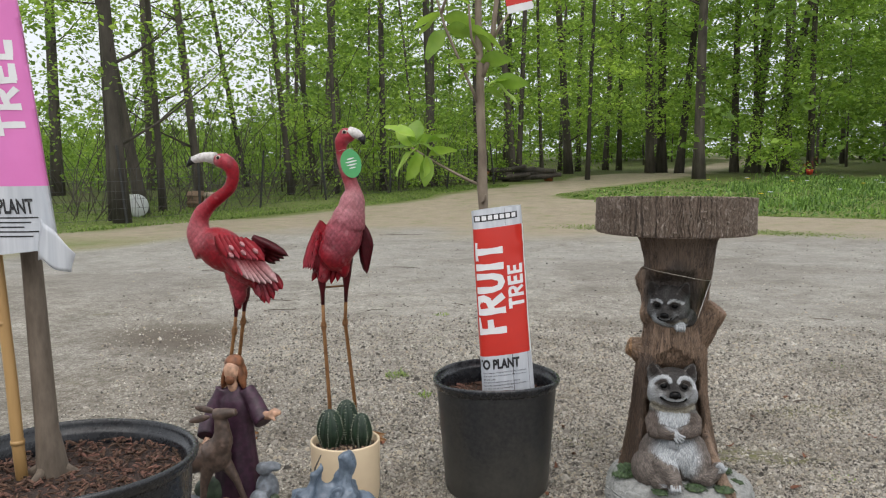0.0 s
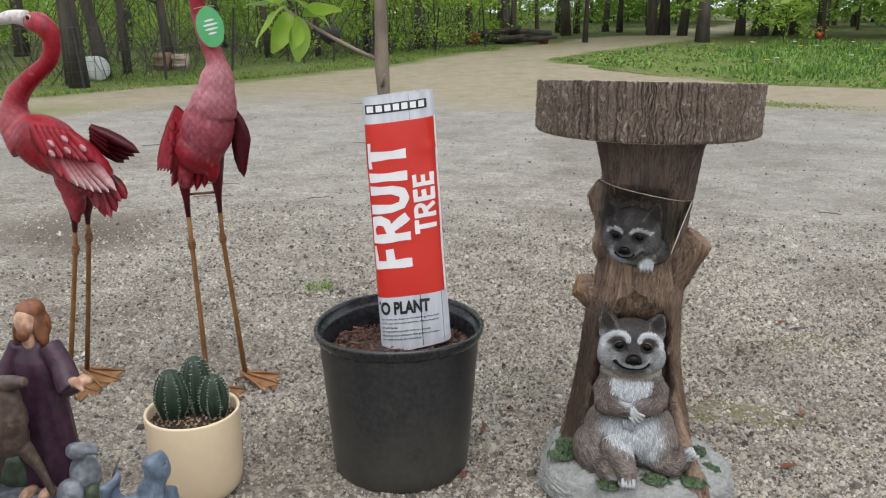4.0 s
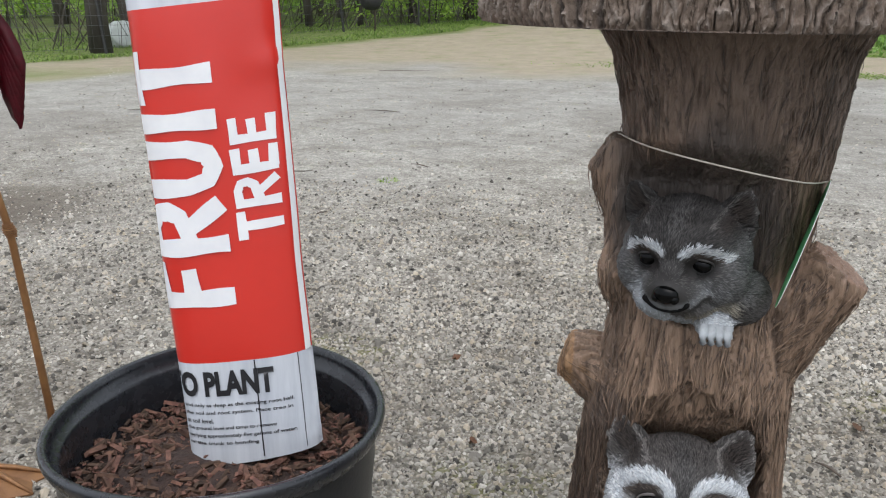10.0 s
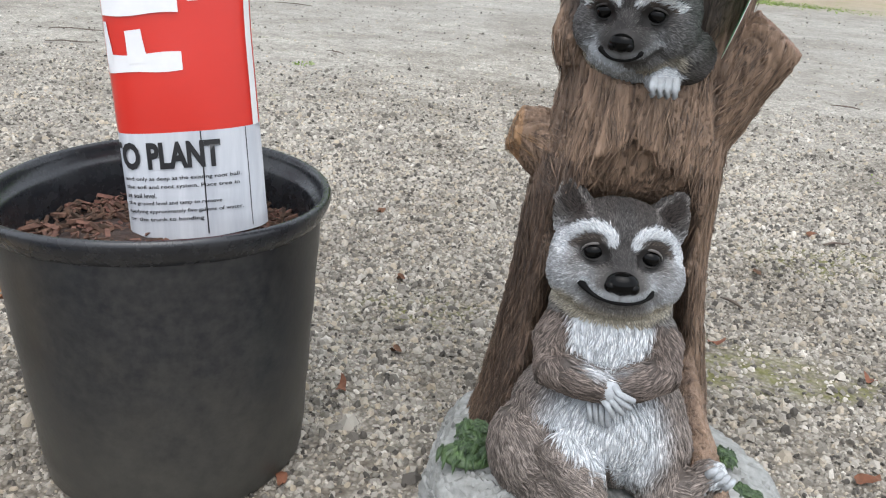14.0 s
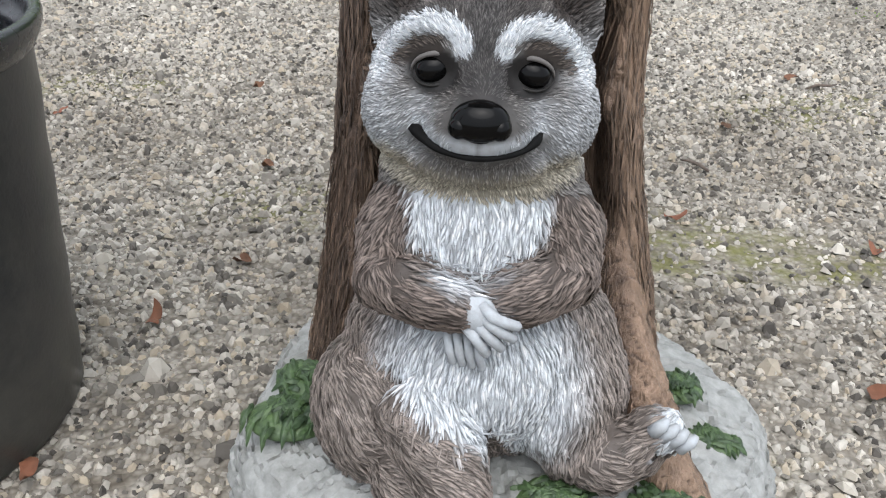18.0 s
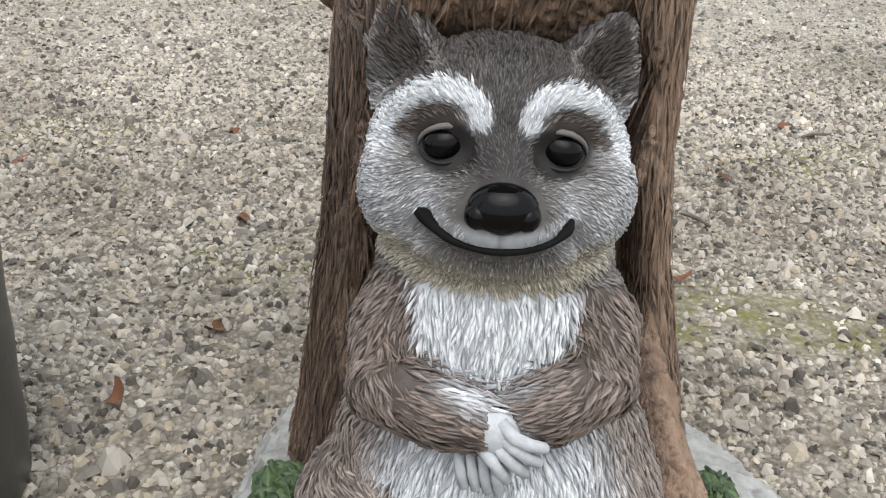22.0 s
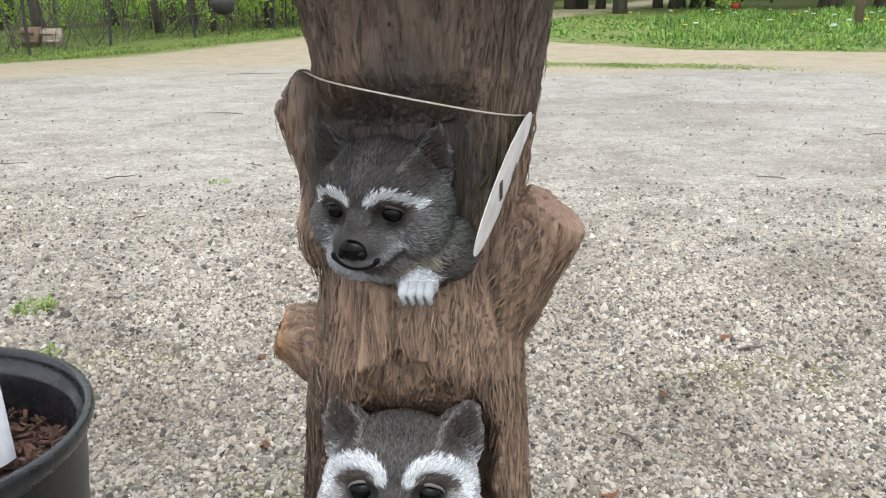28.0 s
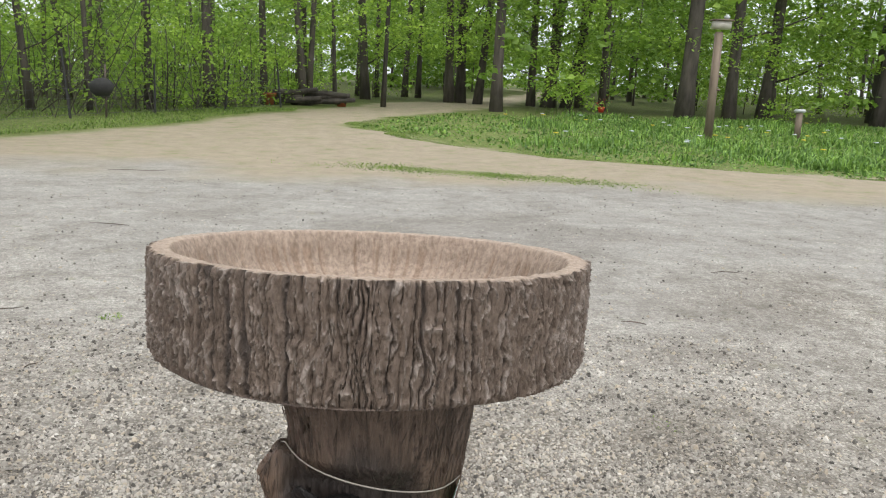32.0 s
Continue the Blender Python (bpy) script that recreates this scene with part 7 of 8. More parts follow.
flamingo((-1.235, 0.15, 0), [(-1.19, 0.12, 0.878), (-1.165, 0.12, 0.86), (-1.157, 0.12, 0.83), (-1.172, 0.12, 0.791), (-1.225, 0.12, 0.752), (-1.265, 0.12, 0.71), (-1.272, 0.12, 0.655), (-1.24, 0.12, 0.61)],
         [0.024, 0.023, 0.0185, 0.0175, 0.02, 0.025, 0.037, 0.05], [(-1.21, 0.12, 0.882), (-1.245, 0.12, 0.886), (-1.283, 0.12, 0.878), (-1.303, 0.12, 0.858)],
         [((-1.2, 0.12, 0.61), (0.085, 0.06, 0.062), (0, 30, 0)), ((-1.13, 0.12, 0.565), (0.085, 0.058, 0.05), (0, 35, 0)), ((-1.145, 0.12, 0.585), (0.08, 0.066, 0.045), (0, 32, 0)), ((-1.150, 0.12, 0.535), (0.042, 0.032, 0.05), (0, -8, 0)), ((-1.157, 0.125, 0.495), (0.026, 0.022, 0.05), (0, -10, 0)), ((-1.163, 0.13, 0.462), (0.013, 0.013, 0.035), (0, -10, 0)),
          ((-1.19, 0.12, 0.875), (0.028, 0.021, 0.022), (0, 0, 0))],
         [(-1.163, 0.13, 0.46), (-1.154, 0.165, 0.46)], [(-1.181, 0.14, 0.36), (-1.170, 0.18, 0.38)], [(-1.24, 0.13, 0.012), (-1.235, 0.195, 0.012)], [(1, -0.1), (1, 0.05)], fe,
         [((-1.285, 0.1, 0.66), 0.085, (0.55, 0.16, 0.19), 0.6), ((-1.26, 0.1, 0.735), 0.05, PINK, 0.4), ((-1.15, 0.1, 0.5), 0.06, PINK, 0.6), ((-1.215, 0.08, 0.875), 0.035, PALE, 0.7), ((-1.19, 0.1, 0.885), 0.05, PINK, 0.5), ((-1.175, 0.1, 0.46), 0.05, PINK, 0.7)], "red and pink painted metal flamingo looking aside, on gravel")

fe = []
for i in range(8):
    t = i / 7
    fe.append(((-0.905 + 0.02 * t, 0.17, 0.695 - 0.02 * t), (-0.965 + 0.055 * t, 0.165, 0.55 + 0.01 * math.sin(t * 3) - 0.03 * t), 0.013, (0, -1, 0.1), CRIMSON, PINK if i < 4 else DARK_RED))
for i in range(5):
    fe.append(((-0.9 + 0.012 * i, 0.185, 0.60), (-0.945 + 0.02 * i, 0.185, 0.51 - 0.008 * (i % 2)), 0.012, (0, -1, 0.1), DARK_RED, CRIMSON))
for i in range(6):
    t = i / 5
    fe.append(((-0.795, 0.215, 0.685 - 0.01 * i), (-0.765 - 0.018 * t, 0.222, 0.60 - 0.014 * i), 0.015, (0, -1, 0.1), DARK_RED, DARK_RED))
for i in range(3):
    for j in range(3):
        c = (-0.905 - 0.006 * i + 0.02 * j, 0.15, 0.665 - 0.026 * i)
        fe.append((c, (c[0] - 0.008, c[1], c[2] - 0.024), 0.009, (0, -1, 0.1), CRIMSON, PINK))
flamingo((-0.868, 0.2, 0), [(-0.822, 0.18, 0.948), (-0.838, 0.18, 0.93), (-0.842, 0.18, 0.905), (-0.835, 0.18, 0.855), (-0.812, 0.18, 0.80), (-0.806, 0.18, 0.745), (-0.825, 0.18, 0.68)],
         [0.023, 0.021, 0.0165, 0.016, 0.021, 0.033, 0.05], [(-0.812, 0.18, 0.952), (-0.794, 0.175, 0.95), (-0.775, 0.17, 0.938), (-0.768, 0.168, 0.918)],
         [((-0.845, 0.185, 0.645), (0.058, 0.06, 0.08), (0, 16, 0)), ((-0.827, 0.182, 0.69), (0.05, 0.054, 0.07), (0, 18, 0)), ((-0.815, 0.181, 0.735), (0.037, 0.04, 0.06), (0, 10, 0)), ((-0.868, 0.19, 0.60), (0.052, 0.06, 0.06), (0, 0, 0)), ((-0.905, 0.19, 0.55), (0.022, 0.03, 0.05), (0, 10, 0)), ((-0.845, 0.19, 0.57), (0.02, 0.026, 0.05), (0, 0, 0)),
          ((-0.822, 0.18, 0.946), (0.026, 0.021, 0.021), (0, 20, 0))],
         [(-0.913, 0.185, 0.52), (-0.84, 0.2, 0.53)], [(-0.917, 0.2, 0.37), (-0.868, 0.262, 0.369)], [(-0.885, 0.158, 0.012), (-0.828, 0.246, 0.012)], [(1, -0.12), (1, 0.0)], fe,
         [((-0.802, 0.13, 0.74), 0.105, (0.58, 0.27, 0.31), 0.75), ((-0.825, 0.12, 0.65), 0.10, (0.42, 0.12, 0.16), 0.65), ((-0.83, 0.13, 0.86), 0.05, PALE, 0.6), ((-0.822, 0.16, 0.93), 0.05, PINK, 0.6), ((-0.91, 0.15, 0.52), 0.05, PINK, 0.6)], "red and pink painted metal flamingo with an upright neck, on gravel",
         ((-0.914, 0.195, 0.49), (-0.846, 0.22, 0.493)))

ft = thing("price_tag", (-0.805, 0.155, 0.863), "oval green card tag round the flamingo's neck", "tag")
V, F = oval_card(0.031, 0.042, 0.0006)
m = Euler((0, radians(-12), 0)).to_matrix().to_4x4()
card = part_data("card", [tuple(m @ Vector(v)) for v in V], F, M_tag_green, ft, smooth=False)
for k, w in enumerate((0.012, 0.018, 0.016, 0.01)):
    V, F = oval_card(w, 0.0022, 0.0003, 12)
    part_data("printed_bar", [tuple(m @ (Vector(v) + Vector((0.002, -0.0007, 0.014 - k * 0.009)))) for v in V], F, M_white_print, card, smooth=False)
part_data("string", *tube([(-0.022 + 0.022 * math.cos(a), 0.022 + 0.022 * math.sin(a), 0.04 + 0.004 * math.cos(a)) for a in [i * 6.283 / 16 for i in range(17)]], 0.0007, 4), M_string, ft)

# ---- robed statue with a deer ----
M_statue = mat("painted_resin_statue", (0.1, 0.02, 0.05), None, 90, 0.5, 0.3, 200, attr="paint", stain=0.2, stain_scale=25)


def robed_statue():
    o = Vector((-0.985, -0.285, 0))
    sh = lambda p: tuple(Vector(p) - o)
    pieces, colours = [], []

    def add(ps, c, voxel=0.004):
        pieces.append(fused(ps, voxel, 2))
        colours.append(c)
    # robe, sleeves
    V, F = [], []
    for k in range(16):
        t = k / 15
        z = 0.035 + 0.285 * t
        rx = np.interp(t, [0, 0.3, 0.6, 0.85, 1], [0.062, 0.054, 0.046, 0.044, 0.018])
        ry = rx * 0.72
        for i in range(40):
            a = 2 * math.pi * i / 40
            fold = 1 + 0.07 * (1 - t) * math.sin(a * 9 + 2 * t) + 0.03 * math.sin(a * 5 + 9 * t)
            V.append((rx * fold * math.cos(a), ry * fold * math.sin(a), z))
    for k in range(15):
        for i in range(40):
            j = (i + 1) % 40
            F.append((k * 40 + i, k * 40 + j, (k + 1) * 40 + j, (k + 1) * 40 + i))
    F += [tuple(range(40))[::-1], tuple(15 * 40 + i for i in range(40))]
    add([(V, F), tube([(0.03, 0, 0.31), (0.056, -0.008, 0.278), (0.074, -0.022, 0.252), (0.088, -0.03, 0.238)], [0.02, 0.021, 0.023, 0.026], 12),
         tube([(-0.03, 0, 0.308), (-0.052, -0.012, 0.262), (-0.058, -0.04, 0.225), (-0.052, -0.062, 0.205)], [0.02, 0.021, 0.021, 0.022], 12)], (0.045, 0.014, 0.033))
    add([ellipsoid((0.0, -0.01, 0.358), (0.021, 0.023, 0.028)), ellipsoid((0, -0.012, 0.322), (0.013, 0.012, 0.02)), tube([(0.088, -0.032, 0.256), (0.104, -0.036, 0.256), (0.12, -0.038, 0.266), (0.136, -0.04, 0.266)], [0.011, 0.011, 0.012, 0.005], 8), tube([(0.108, -0.045, 0.258), (0.126, -0.052, 0.25)], [0.006, 0.004], 6),
         tube([(-0.045, -0.06, 0.2), (-0.05, -0.078, 0.175), (-0.056, -0.085, 0.155)], [0.011, 0.011, 0.006], 8), ellipsoid((-0.01, -0.06, 0.038), (0.013, 0.022, 0.01)), ellipsoid((0.025, -0.055, 0.038), (0.013, 0.022, 0.01))], (0.55, 0.33, 0.22), 0.003)
    add([ellipsoid((0, 0.002, 0.374), (0.024, 0.027, 0.022)), ellipsoid((-0.021, -0.006, 0.343), (0.009, 0.015, 0.035), (0, 14, 0)), ellipsoid((0.021, -0.006, 0.343), (0.009, 0.015, 0.035), (0, -14, 0)),
         ellipsoid((0, 0.016, 0.345), (0.028, 0.012, 0.035)), ellipsoid((0, -0.026, 0.338), (0.013, 0.009, 0.014))], (0.20, 0.075, 0.03), 0.003)
    # deer
    add([ellipsoid((-0.085, -0.08, 0.155), (0.075, 0.034, 0.038), (0, -6, 0)), ellipsoid((-0.02, -0.08, 0.165), (0.04, 0.033, 0.042)), ellipsoid((-0.13, -0.078, 0.145), (0.032, 0.034, 0.042)),
         tube(*glide([(-0.022, -0.08, 0.17), (0.0, -0.082, 0.2), (0.002, -0.082, 0.235), (-0.002, -0.082, 0.26)], [0.036, 0.027, 0.019, 0.016], 14), 12),
         tube(*glide([(-0.014, -0.082, 0.266), (0.012, -0.085, 0.272), (0.042, -0.087, 0.278)], [0.017, 0.0145, 0.009], 10), 10),
         ellipsoid((-0.045, -0.073, 0.276), (0.03, 0.005, 0.009), (0, 8, 0)), ellipsoid((-0.05, -0.093, 0.258), (0.03, 0.006, 0.009), (0, -16, 0)),
         tube([(-0.03, -0.09, 0.15), (-0.045, -0.094, 0.095), (-0.05, -0.092, 0.06), (-0.06, -0.09, 0.03)], [0.02, 0.011, 0.008, 0.008], 8), tube([(0.0, -0.075, 0.15), (0.028, -0.072, 0.105), (0.04, -0.071, 0.075), (0.052, -0.07, 0.045)], [0.018, 0.01, 0.0075, 0.0075], 8),
         tube([(-0.135, -0.09, 0.14), (-0.15, -0.09, 0.1), (-0.145, -0.088, 0.07), (-0.158, -0.085, 0.025)], [0.024, 0.013, 0.008, 0.008], 8), tube([(-0.125, -0.065, 0.14), (-0.138, -0.06, 0.1), (-0.133, -0.06, 0.07), (-0.145, -0.058, 0.025)], [0.022, 0.012, 0.008, 0.008], 8)], (0.105, 0.07, 0.054), 0.0030)
    # rock and small hares
    add([ellipsoid((-0.03, -0.05, 0.012), (0.135, 0.085, 0.024)), ellipsoid((0.06, -0.05, 0.018), (0.06, 0.055, 0.024)), ellipsoid((-0.1, -0.06, 0.022), (0.05, 0.05, 0.022))], (0.20, 0.21, 0.24), 0.005)
    add([ellipsoid((0.09, -0.03, 0.07), (0.03, 0.024, 0.04)), ellipsoid((0.09, -0.045, 0.125), (0.022, 0.016, 0.017)), ellipsoid((0.115, -0.04, 0.137), (0.02, 0.005, 0.006), (0, 10, 0)), ellipsoid((0.115, -0.045, 0.125), (0.02, 0.005, 0.006), (0, -5, 0)),
         ellipsoid((0.085, -0.07, 0.05), (0.026, 0.022, 0.032))], (0.20, 0.225, 0.26), 0.0036)
    add([ellipsoid((0.118, -0.055, 0.045), (0.014, 0.02, 0.022)), ellipsoid((-0.06, -0.02, 0.05), (0.05, 0.03, 0.035))], (0.06, 0.09, 0.05), 0.005)
    V, F, C = [], [], []
    for (v, f, n), c in zip(pieces, colours):
        k = len(V)
        V += [tuple(p) for p in v]
        F += [tuple(i + k for i in q) for q in f]
        g = smoothstep(-0.6, 0.6, fnoise(v[:, 0] * 90, v[:, 1] * 90, v[:, 2] * 90, 3, 33))
        C += (np.array(c) * (0.7 + 0.6 * g[:, None])).tolist()
    ob = part_data("robed_statue", V, F, M_statue, None, "", cols=np.array(C))
    ob.location = o
    return tagged(ob, "small painted resin statue, robed in dark purple, with brown deer", "statue")


robed_statue()

# ---- blue-grey animal figurine ----
M_bluegrey = mat("blue_grey_resin", (0.17, 0.215, 0.275), (0.075, 0.105, 0.145), 45, 0.36, 0.6, 110, stain=0.4, stain_scale=16)
ps = [ellipsoid((0.03, 0, 0.075), (0.10, 0.085, 0.085)), ellipsoid((0.018, 0.0, 0.15), (0.05, 0.05, 0.05), (0, 8, 0)), ellipsoid((-0.03, -0.01, 0.135), (0.052, 0.045, 0.055)),
      tube([(-0.05, -0.04, 0.10), (-0.04, -0.035, 0.165), (-0.03, -0.02, 0.205), (-0.022, -0.008, 0.232)], [0.04, 0.032, 0.02, 0.005], 12),
      tube([(0.02, 0.0, 0.17), (0.032, 0.004, 0.215), (0.038, 0.004, 0.245)], [0.032, 0.024, 0.016], 12),
      ellipsoid((0.02, -0.06, 0.12), (0.04, 0.03, 0.055), (15, 20, 0)), ellipsoid((-0.04, -0.06, 0.03), (0.04, 0.045, 0.034)), ellipsoid((0.09, -0.05, 0.03), (0.04, 0.045, 0.034)), ellipsoid((0.085, 0.0, 0.085), (0.045, 0.055, 0.05), (0, 30, 0))]
v, f, n = fused(ps, 0.0036, 2)
fold = np.abs(fnoise(v[:, 0] * 11 + v[:, 2] * 7, v[:, 1] * 10, v[:, 2] * 8, 2, 67))
crease = np.abs(fnoise(v[:, 0] * 26 - v[:, 2] * 14, v[:, 1] * 20, v[:, 2] * 12, 2, 68))
v = v + n * (0.050 * (0.42 - np.minimum(fold, 0.42)) + 0.024 * (0.35 - np.minimum(crease, 0.35)) - 0.014 + 0.002 * fnoise(v[:, 0] * 60, v[:, 1] * 60, v[:, 2] * 60, 2, 66))[:, None]
fig = part_data("animal_figurine", v, f, M_bluegrey)
fig.location = (-0.655, -0.52, 0)
tagged(fig, "blue-grey resin animal figurine with large ears, on gravel", "figurine")
tw = thing("twig", (-0.705, -0.515, 0.19), "thin dark twig stuck beside the figurine", "twig")
part_data("stick", *tube([(0, 0, -0.03), (0.008, 0, 0.02), (0.022, 0, 0.05)], [0.002, 0.002, 0.0015], 6), M_forest_bark, tw)


# ---- gravel, litter and tufts ----
def stones(n, place, size, seed, name, label):
    """Many small rough stones, each a squashed octahedron-like lump, sunk a little into the ground."""
    rg = np.random.default_rng(seed)
    xy = place(rg, n)
    n = len(xy)
    unit = np.array([(1, 0, 0), (0.3, 0.95, 0), (-0.8, 0.6, 0), (-0.8, -0.6, 0), (0.3, -0.95, 0), (0.45, 0.35, 0.7), (-0.5, 0.1, 0.75), (0.3, -0.5, 0.72)])
    fc = np.array([(0, 1, 5), (1, 2, 6), (1, 6, 5), (2, 3, 6), (3, 4, 7), (3, 7, 6), (4, 0, 7), (0, 5, 7), (5, 6, 7)])
    a = rg.uniform(0, 6.283, n)
    s = size * np.exp(rg.normal(0, 0.42, n).clip(-1, 0.85))
    el = rg.uniform(0.6, 1.0, n)
    u = unit[None] * rg.uniform(0.75, 1.25, (n, 8, 3))
    x, y, z = u[..., 0], u[..., 1] * el[:, None], u[..., 2] * rg.uniform(0.7, 1.35, n)[:, None]
    tilt = rg.normal(0, 0.3, (n, 2))
    z = z + x * tilt[:, :1] + y * tilt[:, 1:]
    c, q = np.cos(a)[:, None], np.sin(a)[:, None]
    V = np.stack([(x * c - y * q) * s[:, None] + xy[:, :1], (x * q + y * c) * s[:, None] + xy[:, 1:], z * s[:, None] + 0.02 * s[:, None]], -1).reshape(-1, 3)
    F = (fc[None] + np.arange(n)[:, None, None] * 8).reshape(-1, 3)
    return tagged(part_data(name, V, F, M_stone, smooth=False), label, "gravel", kind="stuff")


def feathered(rg, x, y, box, edge):
    """Thin the stones out towards the rim of a patch, so that it has no outline."""
    inside = np.minimum(np.minimum(x - box[0], box[1] - x), np.minimum(y - box[2], box[3] - y)) + 0.12 * vnoise(x * 4, y * 4, 0, 17)
    mossy = smoothstep(1.3, 0.6, np.hypot((x - 0.34) / 0.2, (y - 0.285) / 0.07) + 0.3 * vnoise(x * 25, y * 25, 0, 8))
    keep = rg.uniform(0, 1, len(x)) < smoothstep(-0.4 * edge, edge, inside) * (1 - 0.75 * mossy)
    return np.column_stack([x, y])[keep]


def near_lot(rg, n):
    x = rg.uniform(-2.0, 1.6, n)
    y = -0.45 + 2.7 * rg.uniform(0, 1, n)
    return feathered(rg, x, y, (-2.0, 1.6, -0.8, 2.3), 0.9)


def wide_lot(rg, n):
    y = 0.9 + 5.7 * rg.uniform(0, 1, n) ** 1.9
    x = rg.uniform(-1, 1, n) * (1.6 + 0.55 * y) - 0.1
    return np.column_stack([x, y])


def by_bath(rg, n):
    x = rg.uniform(-0.85, 1.05, n)
    y = -0.25 + 1.55 * rg.uniform(0, 1, n) ** 1.15
    return feathered(rg, x, y, (-0.85, 1.05, -0.25, 1.3), 0.3)


stones(66000, by_bath, 0.0028, 304, "fine_gravel", "close-packed small grey and tan stones behind the bath")
stones(72000, near_lot, 0.0036, 301, "gravel", "small grey and tan crushed stones by the ornaments")
stones(4200, near_lot, 0.0054, 302, "coarse_gravel", "larger grey and tan stones among the gravel")
stones(15000, wide_lot, 0.0042, 303, "loose_gravel", "loose grey stones further out on the lot")

M_dead_leaf = mat("dead_leaf", (0.17, 0.065, 0.03), (0.10, 0.042, 0.02), 80, 0.8, 0.3, 200, stain=0.2, rnd=0.5)
M_twig = mat("grey_twig", (0.12, 0.095, 0.075), (0.07, 0.055, 0.045), 60, 0.9, 0.4, 150, stain=0.2, rnd=0.3)
rg = np.random.default_rng(77)
LITTER = [(-0.742, 0.208), (-0.206, 0.095), (-0.199, 0.438), (0.421, 0.648), (0.585, 0.898), (-0.06, -0.235), (-0.22, -0.1), (0.36, -0.19), (-0.02, 0.25), (0.5, 0.3), (-0.55, 0.6), (0.15, 0.75), (-0.3, 0.75), (0.75, 0.5), (0.3, 0.35), (-0.16, 0.2), (0.42, 0.05)]
for k, (x, y) in enumerate(LITTER):
    L = thing("dead_leaf", (x, y, 0.006), "curled reddish brown dead leaf on gravel", "leaf", "fallen leaves", rz=rg.uniform(0, 360))
    V, F = young_leaf(0.036 * rg.uniform(0.6, 1.1), 0.0085 * rg.uniform(0.7, 1.3), 40 + k)
    part_data("blade", [(v[0] - 0.015, v[1] + 0.004 * math.sin(v[0] * 190), abs(v[2]) * 0.8 + 0.003 * math.sin(v[0] * 240 + k)) for v in V], F, M_dead_leaf, L)
TWIG_AT = [(-2.04, 2.6, 0.28, 10), (-1.9, 2.29, 0.2, 15), (-1.35, 2.35, 0.12, 35), (-1.0, 1.75, 0.05, 60), (-0.9, 2.6, 0.1, 150), (1.1, 2.4, 0.1, 160), (-3.0, 3.9, 0.4, 15), (-2.31, 7.0, 0.5, 10), (1.9, 3.4, 0.2, 10), (-1.6, 4.2, 0.25, 170),
           (0.35, 0.5, 0.045, 130), (0.62, 0.85, 0.06, 20)]
for k, (x, y, L, a) in enumerate(TWIG_AT):
    t = thing("fallen_twig", (x, y, 0.004), "grey dry twig lying on gravel", "twig", "fallen twigs", rz=a)
    part_data("stick", *tube([(-L / 2, 0, 0.002), (-L / 6, 0.02 * L, 0.006), (L / 5, -0.04 * L, 0.004), (L / 2, 0.05 * L, 0.003)], [0.0018, 0.0028, 0.0024, 0.0012], 6), M_twig, t)


def tuft_place(cx, cy, r):
    def place(rg, n):
        a, q = rg.uniform(0, 6.283, n), r * np.sqrt(rg.uniform(0, 1, n))
        return np.column_stack([cx + q * np.cos(a), cy + q * np.sin(a)])
    return place


for k, (x, y, r, n, h) in enumerate([(-0.888, 0.985, 0.05, 90, 0.022), (-0.72, 0.74, 0.035, 50, 0.02), (0.34, 0.52, 0.13, 900, 0.006), (0.47, 0.42, 0.09, 600, 0.006), (0.60, 0.40, 0.06, 200, 0.006), (-0.1, 1.1, 0.04, 40, 0.015), (-0.95, 2.3, 0.05, 60, 0.02), (0.9, 1.4, 0.06, 50, 0.012), (0.55, 0.15, 0.05, 50, 0.008)]):
    o = blades(n, tuft_place(x, y, r), h, 0.0022, 400 + k, 1.2, name="grass_tuft", label="small green tuft growing through the gravel")

# ---- things at the edge of the wood ----
M_fence_post = mat("black_metal_post", (0.02, 0.02, 0.021), (0.035, 0.033, 0.03), 30, 0.6, stain=0.2)


def wire_fence():
    pts = [(-9.4, 5.4), (-8.0, 7.0), (-6.72, 8.5), (-6.35, 10.0), (-5.94, 11.44), (-5.3, 13.2), (-4.5, 15.2), (-3.6, 17.2), (-2.7, 19.3)]
    t = thing("wire_fence", (-6.0, 13.2, 0), "old wire fence on thin dark metal posts", "fence")
    o = Vector((-6.0, 13.2, 0))
    for k, (x, y) in enumerate(pts):
        z = float(land(x, y))
        h = 0.92 + 0.1 * ((k * 7) % 3)
        part_data("post", *tube([Vector((x, y, z - 0.05)) - o, Vector((x + 0.12 * math.sin(k * 2.1), y, z + h)) - o], [0.022, 0.02], 6), M_fence_post, t, smooth=False)
    rows = [[Vector((x, y, float(land(x, y)) + h + 0.02 * math.sin(k * 3 + h * 9))) - o for k, (x, y) in enumerate(pts)] for h in (0.06, 0.2, 0.34, 0.48, 0.62, 0.78)]
    for r in rows:
        part_data("wire", *tube(r, 0.0024, 4), M_wire, t)
    up = []
    for a, b in zip(pts[:-1], pts[1:]):
        for i in range(14):
            s = i / 14
            x, y = a[0] + (b[0] - a[0]) * s, a[1] + (b[1] - a[1]) * s
            z = float(land(x, y))
            up.append(tube([Vector((x, y, z + 0.06)) - o, Vector((x, y, z + 0.78)) - o], 0.002, 4))
    tagged(part_data("mesh_wire", *join(*up), M_wire, t), "thin upright wires of the mesh", kind="stuff")


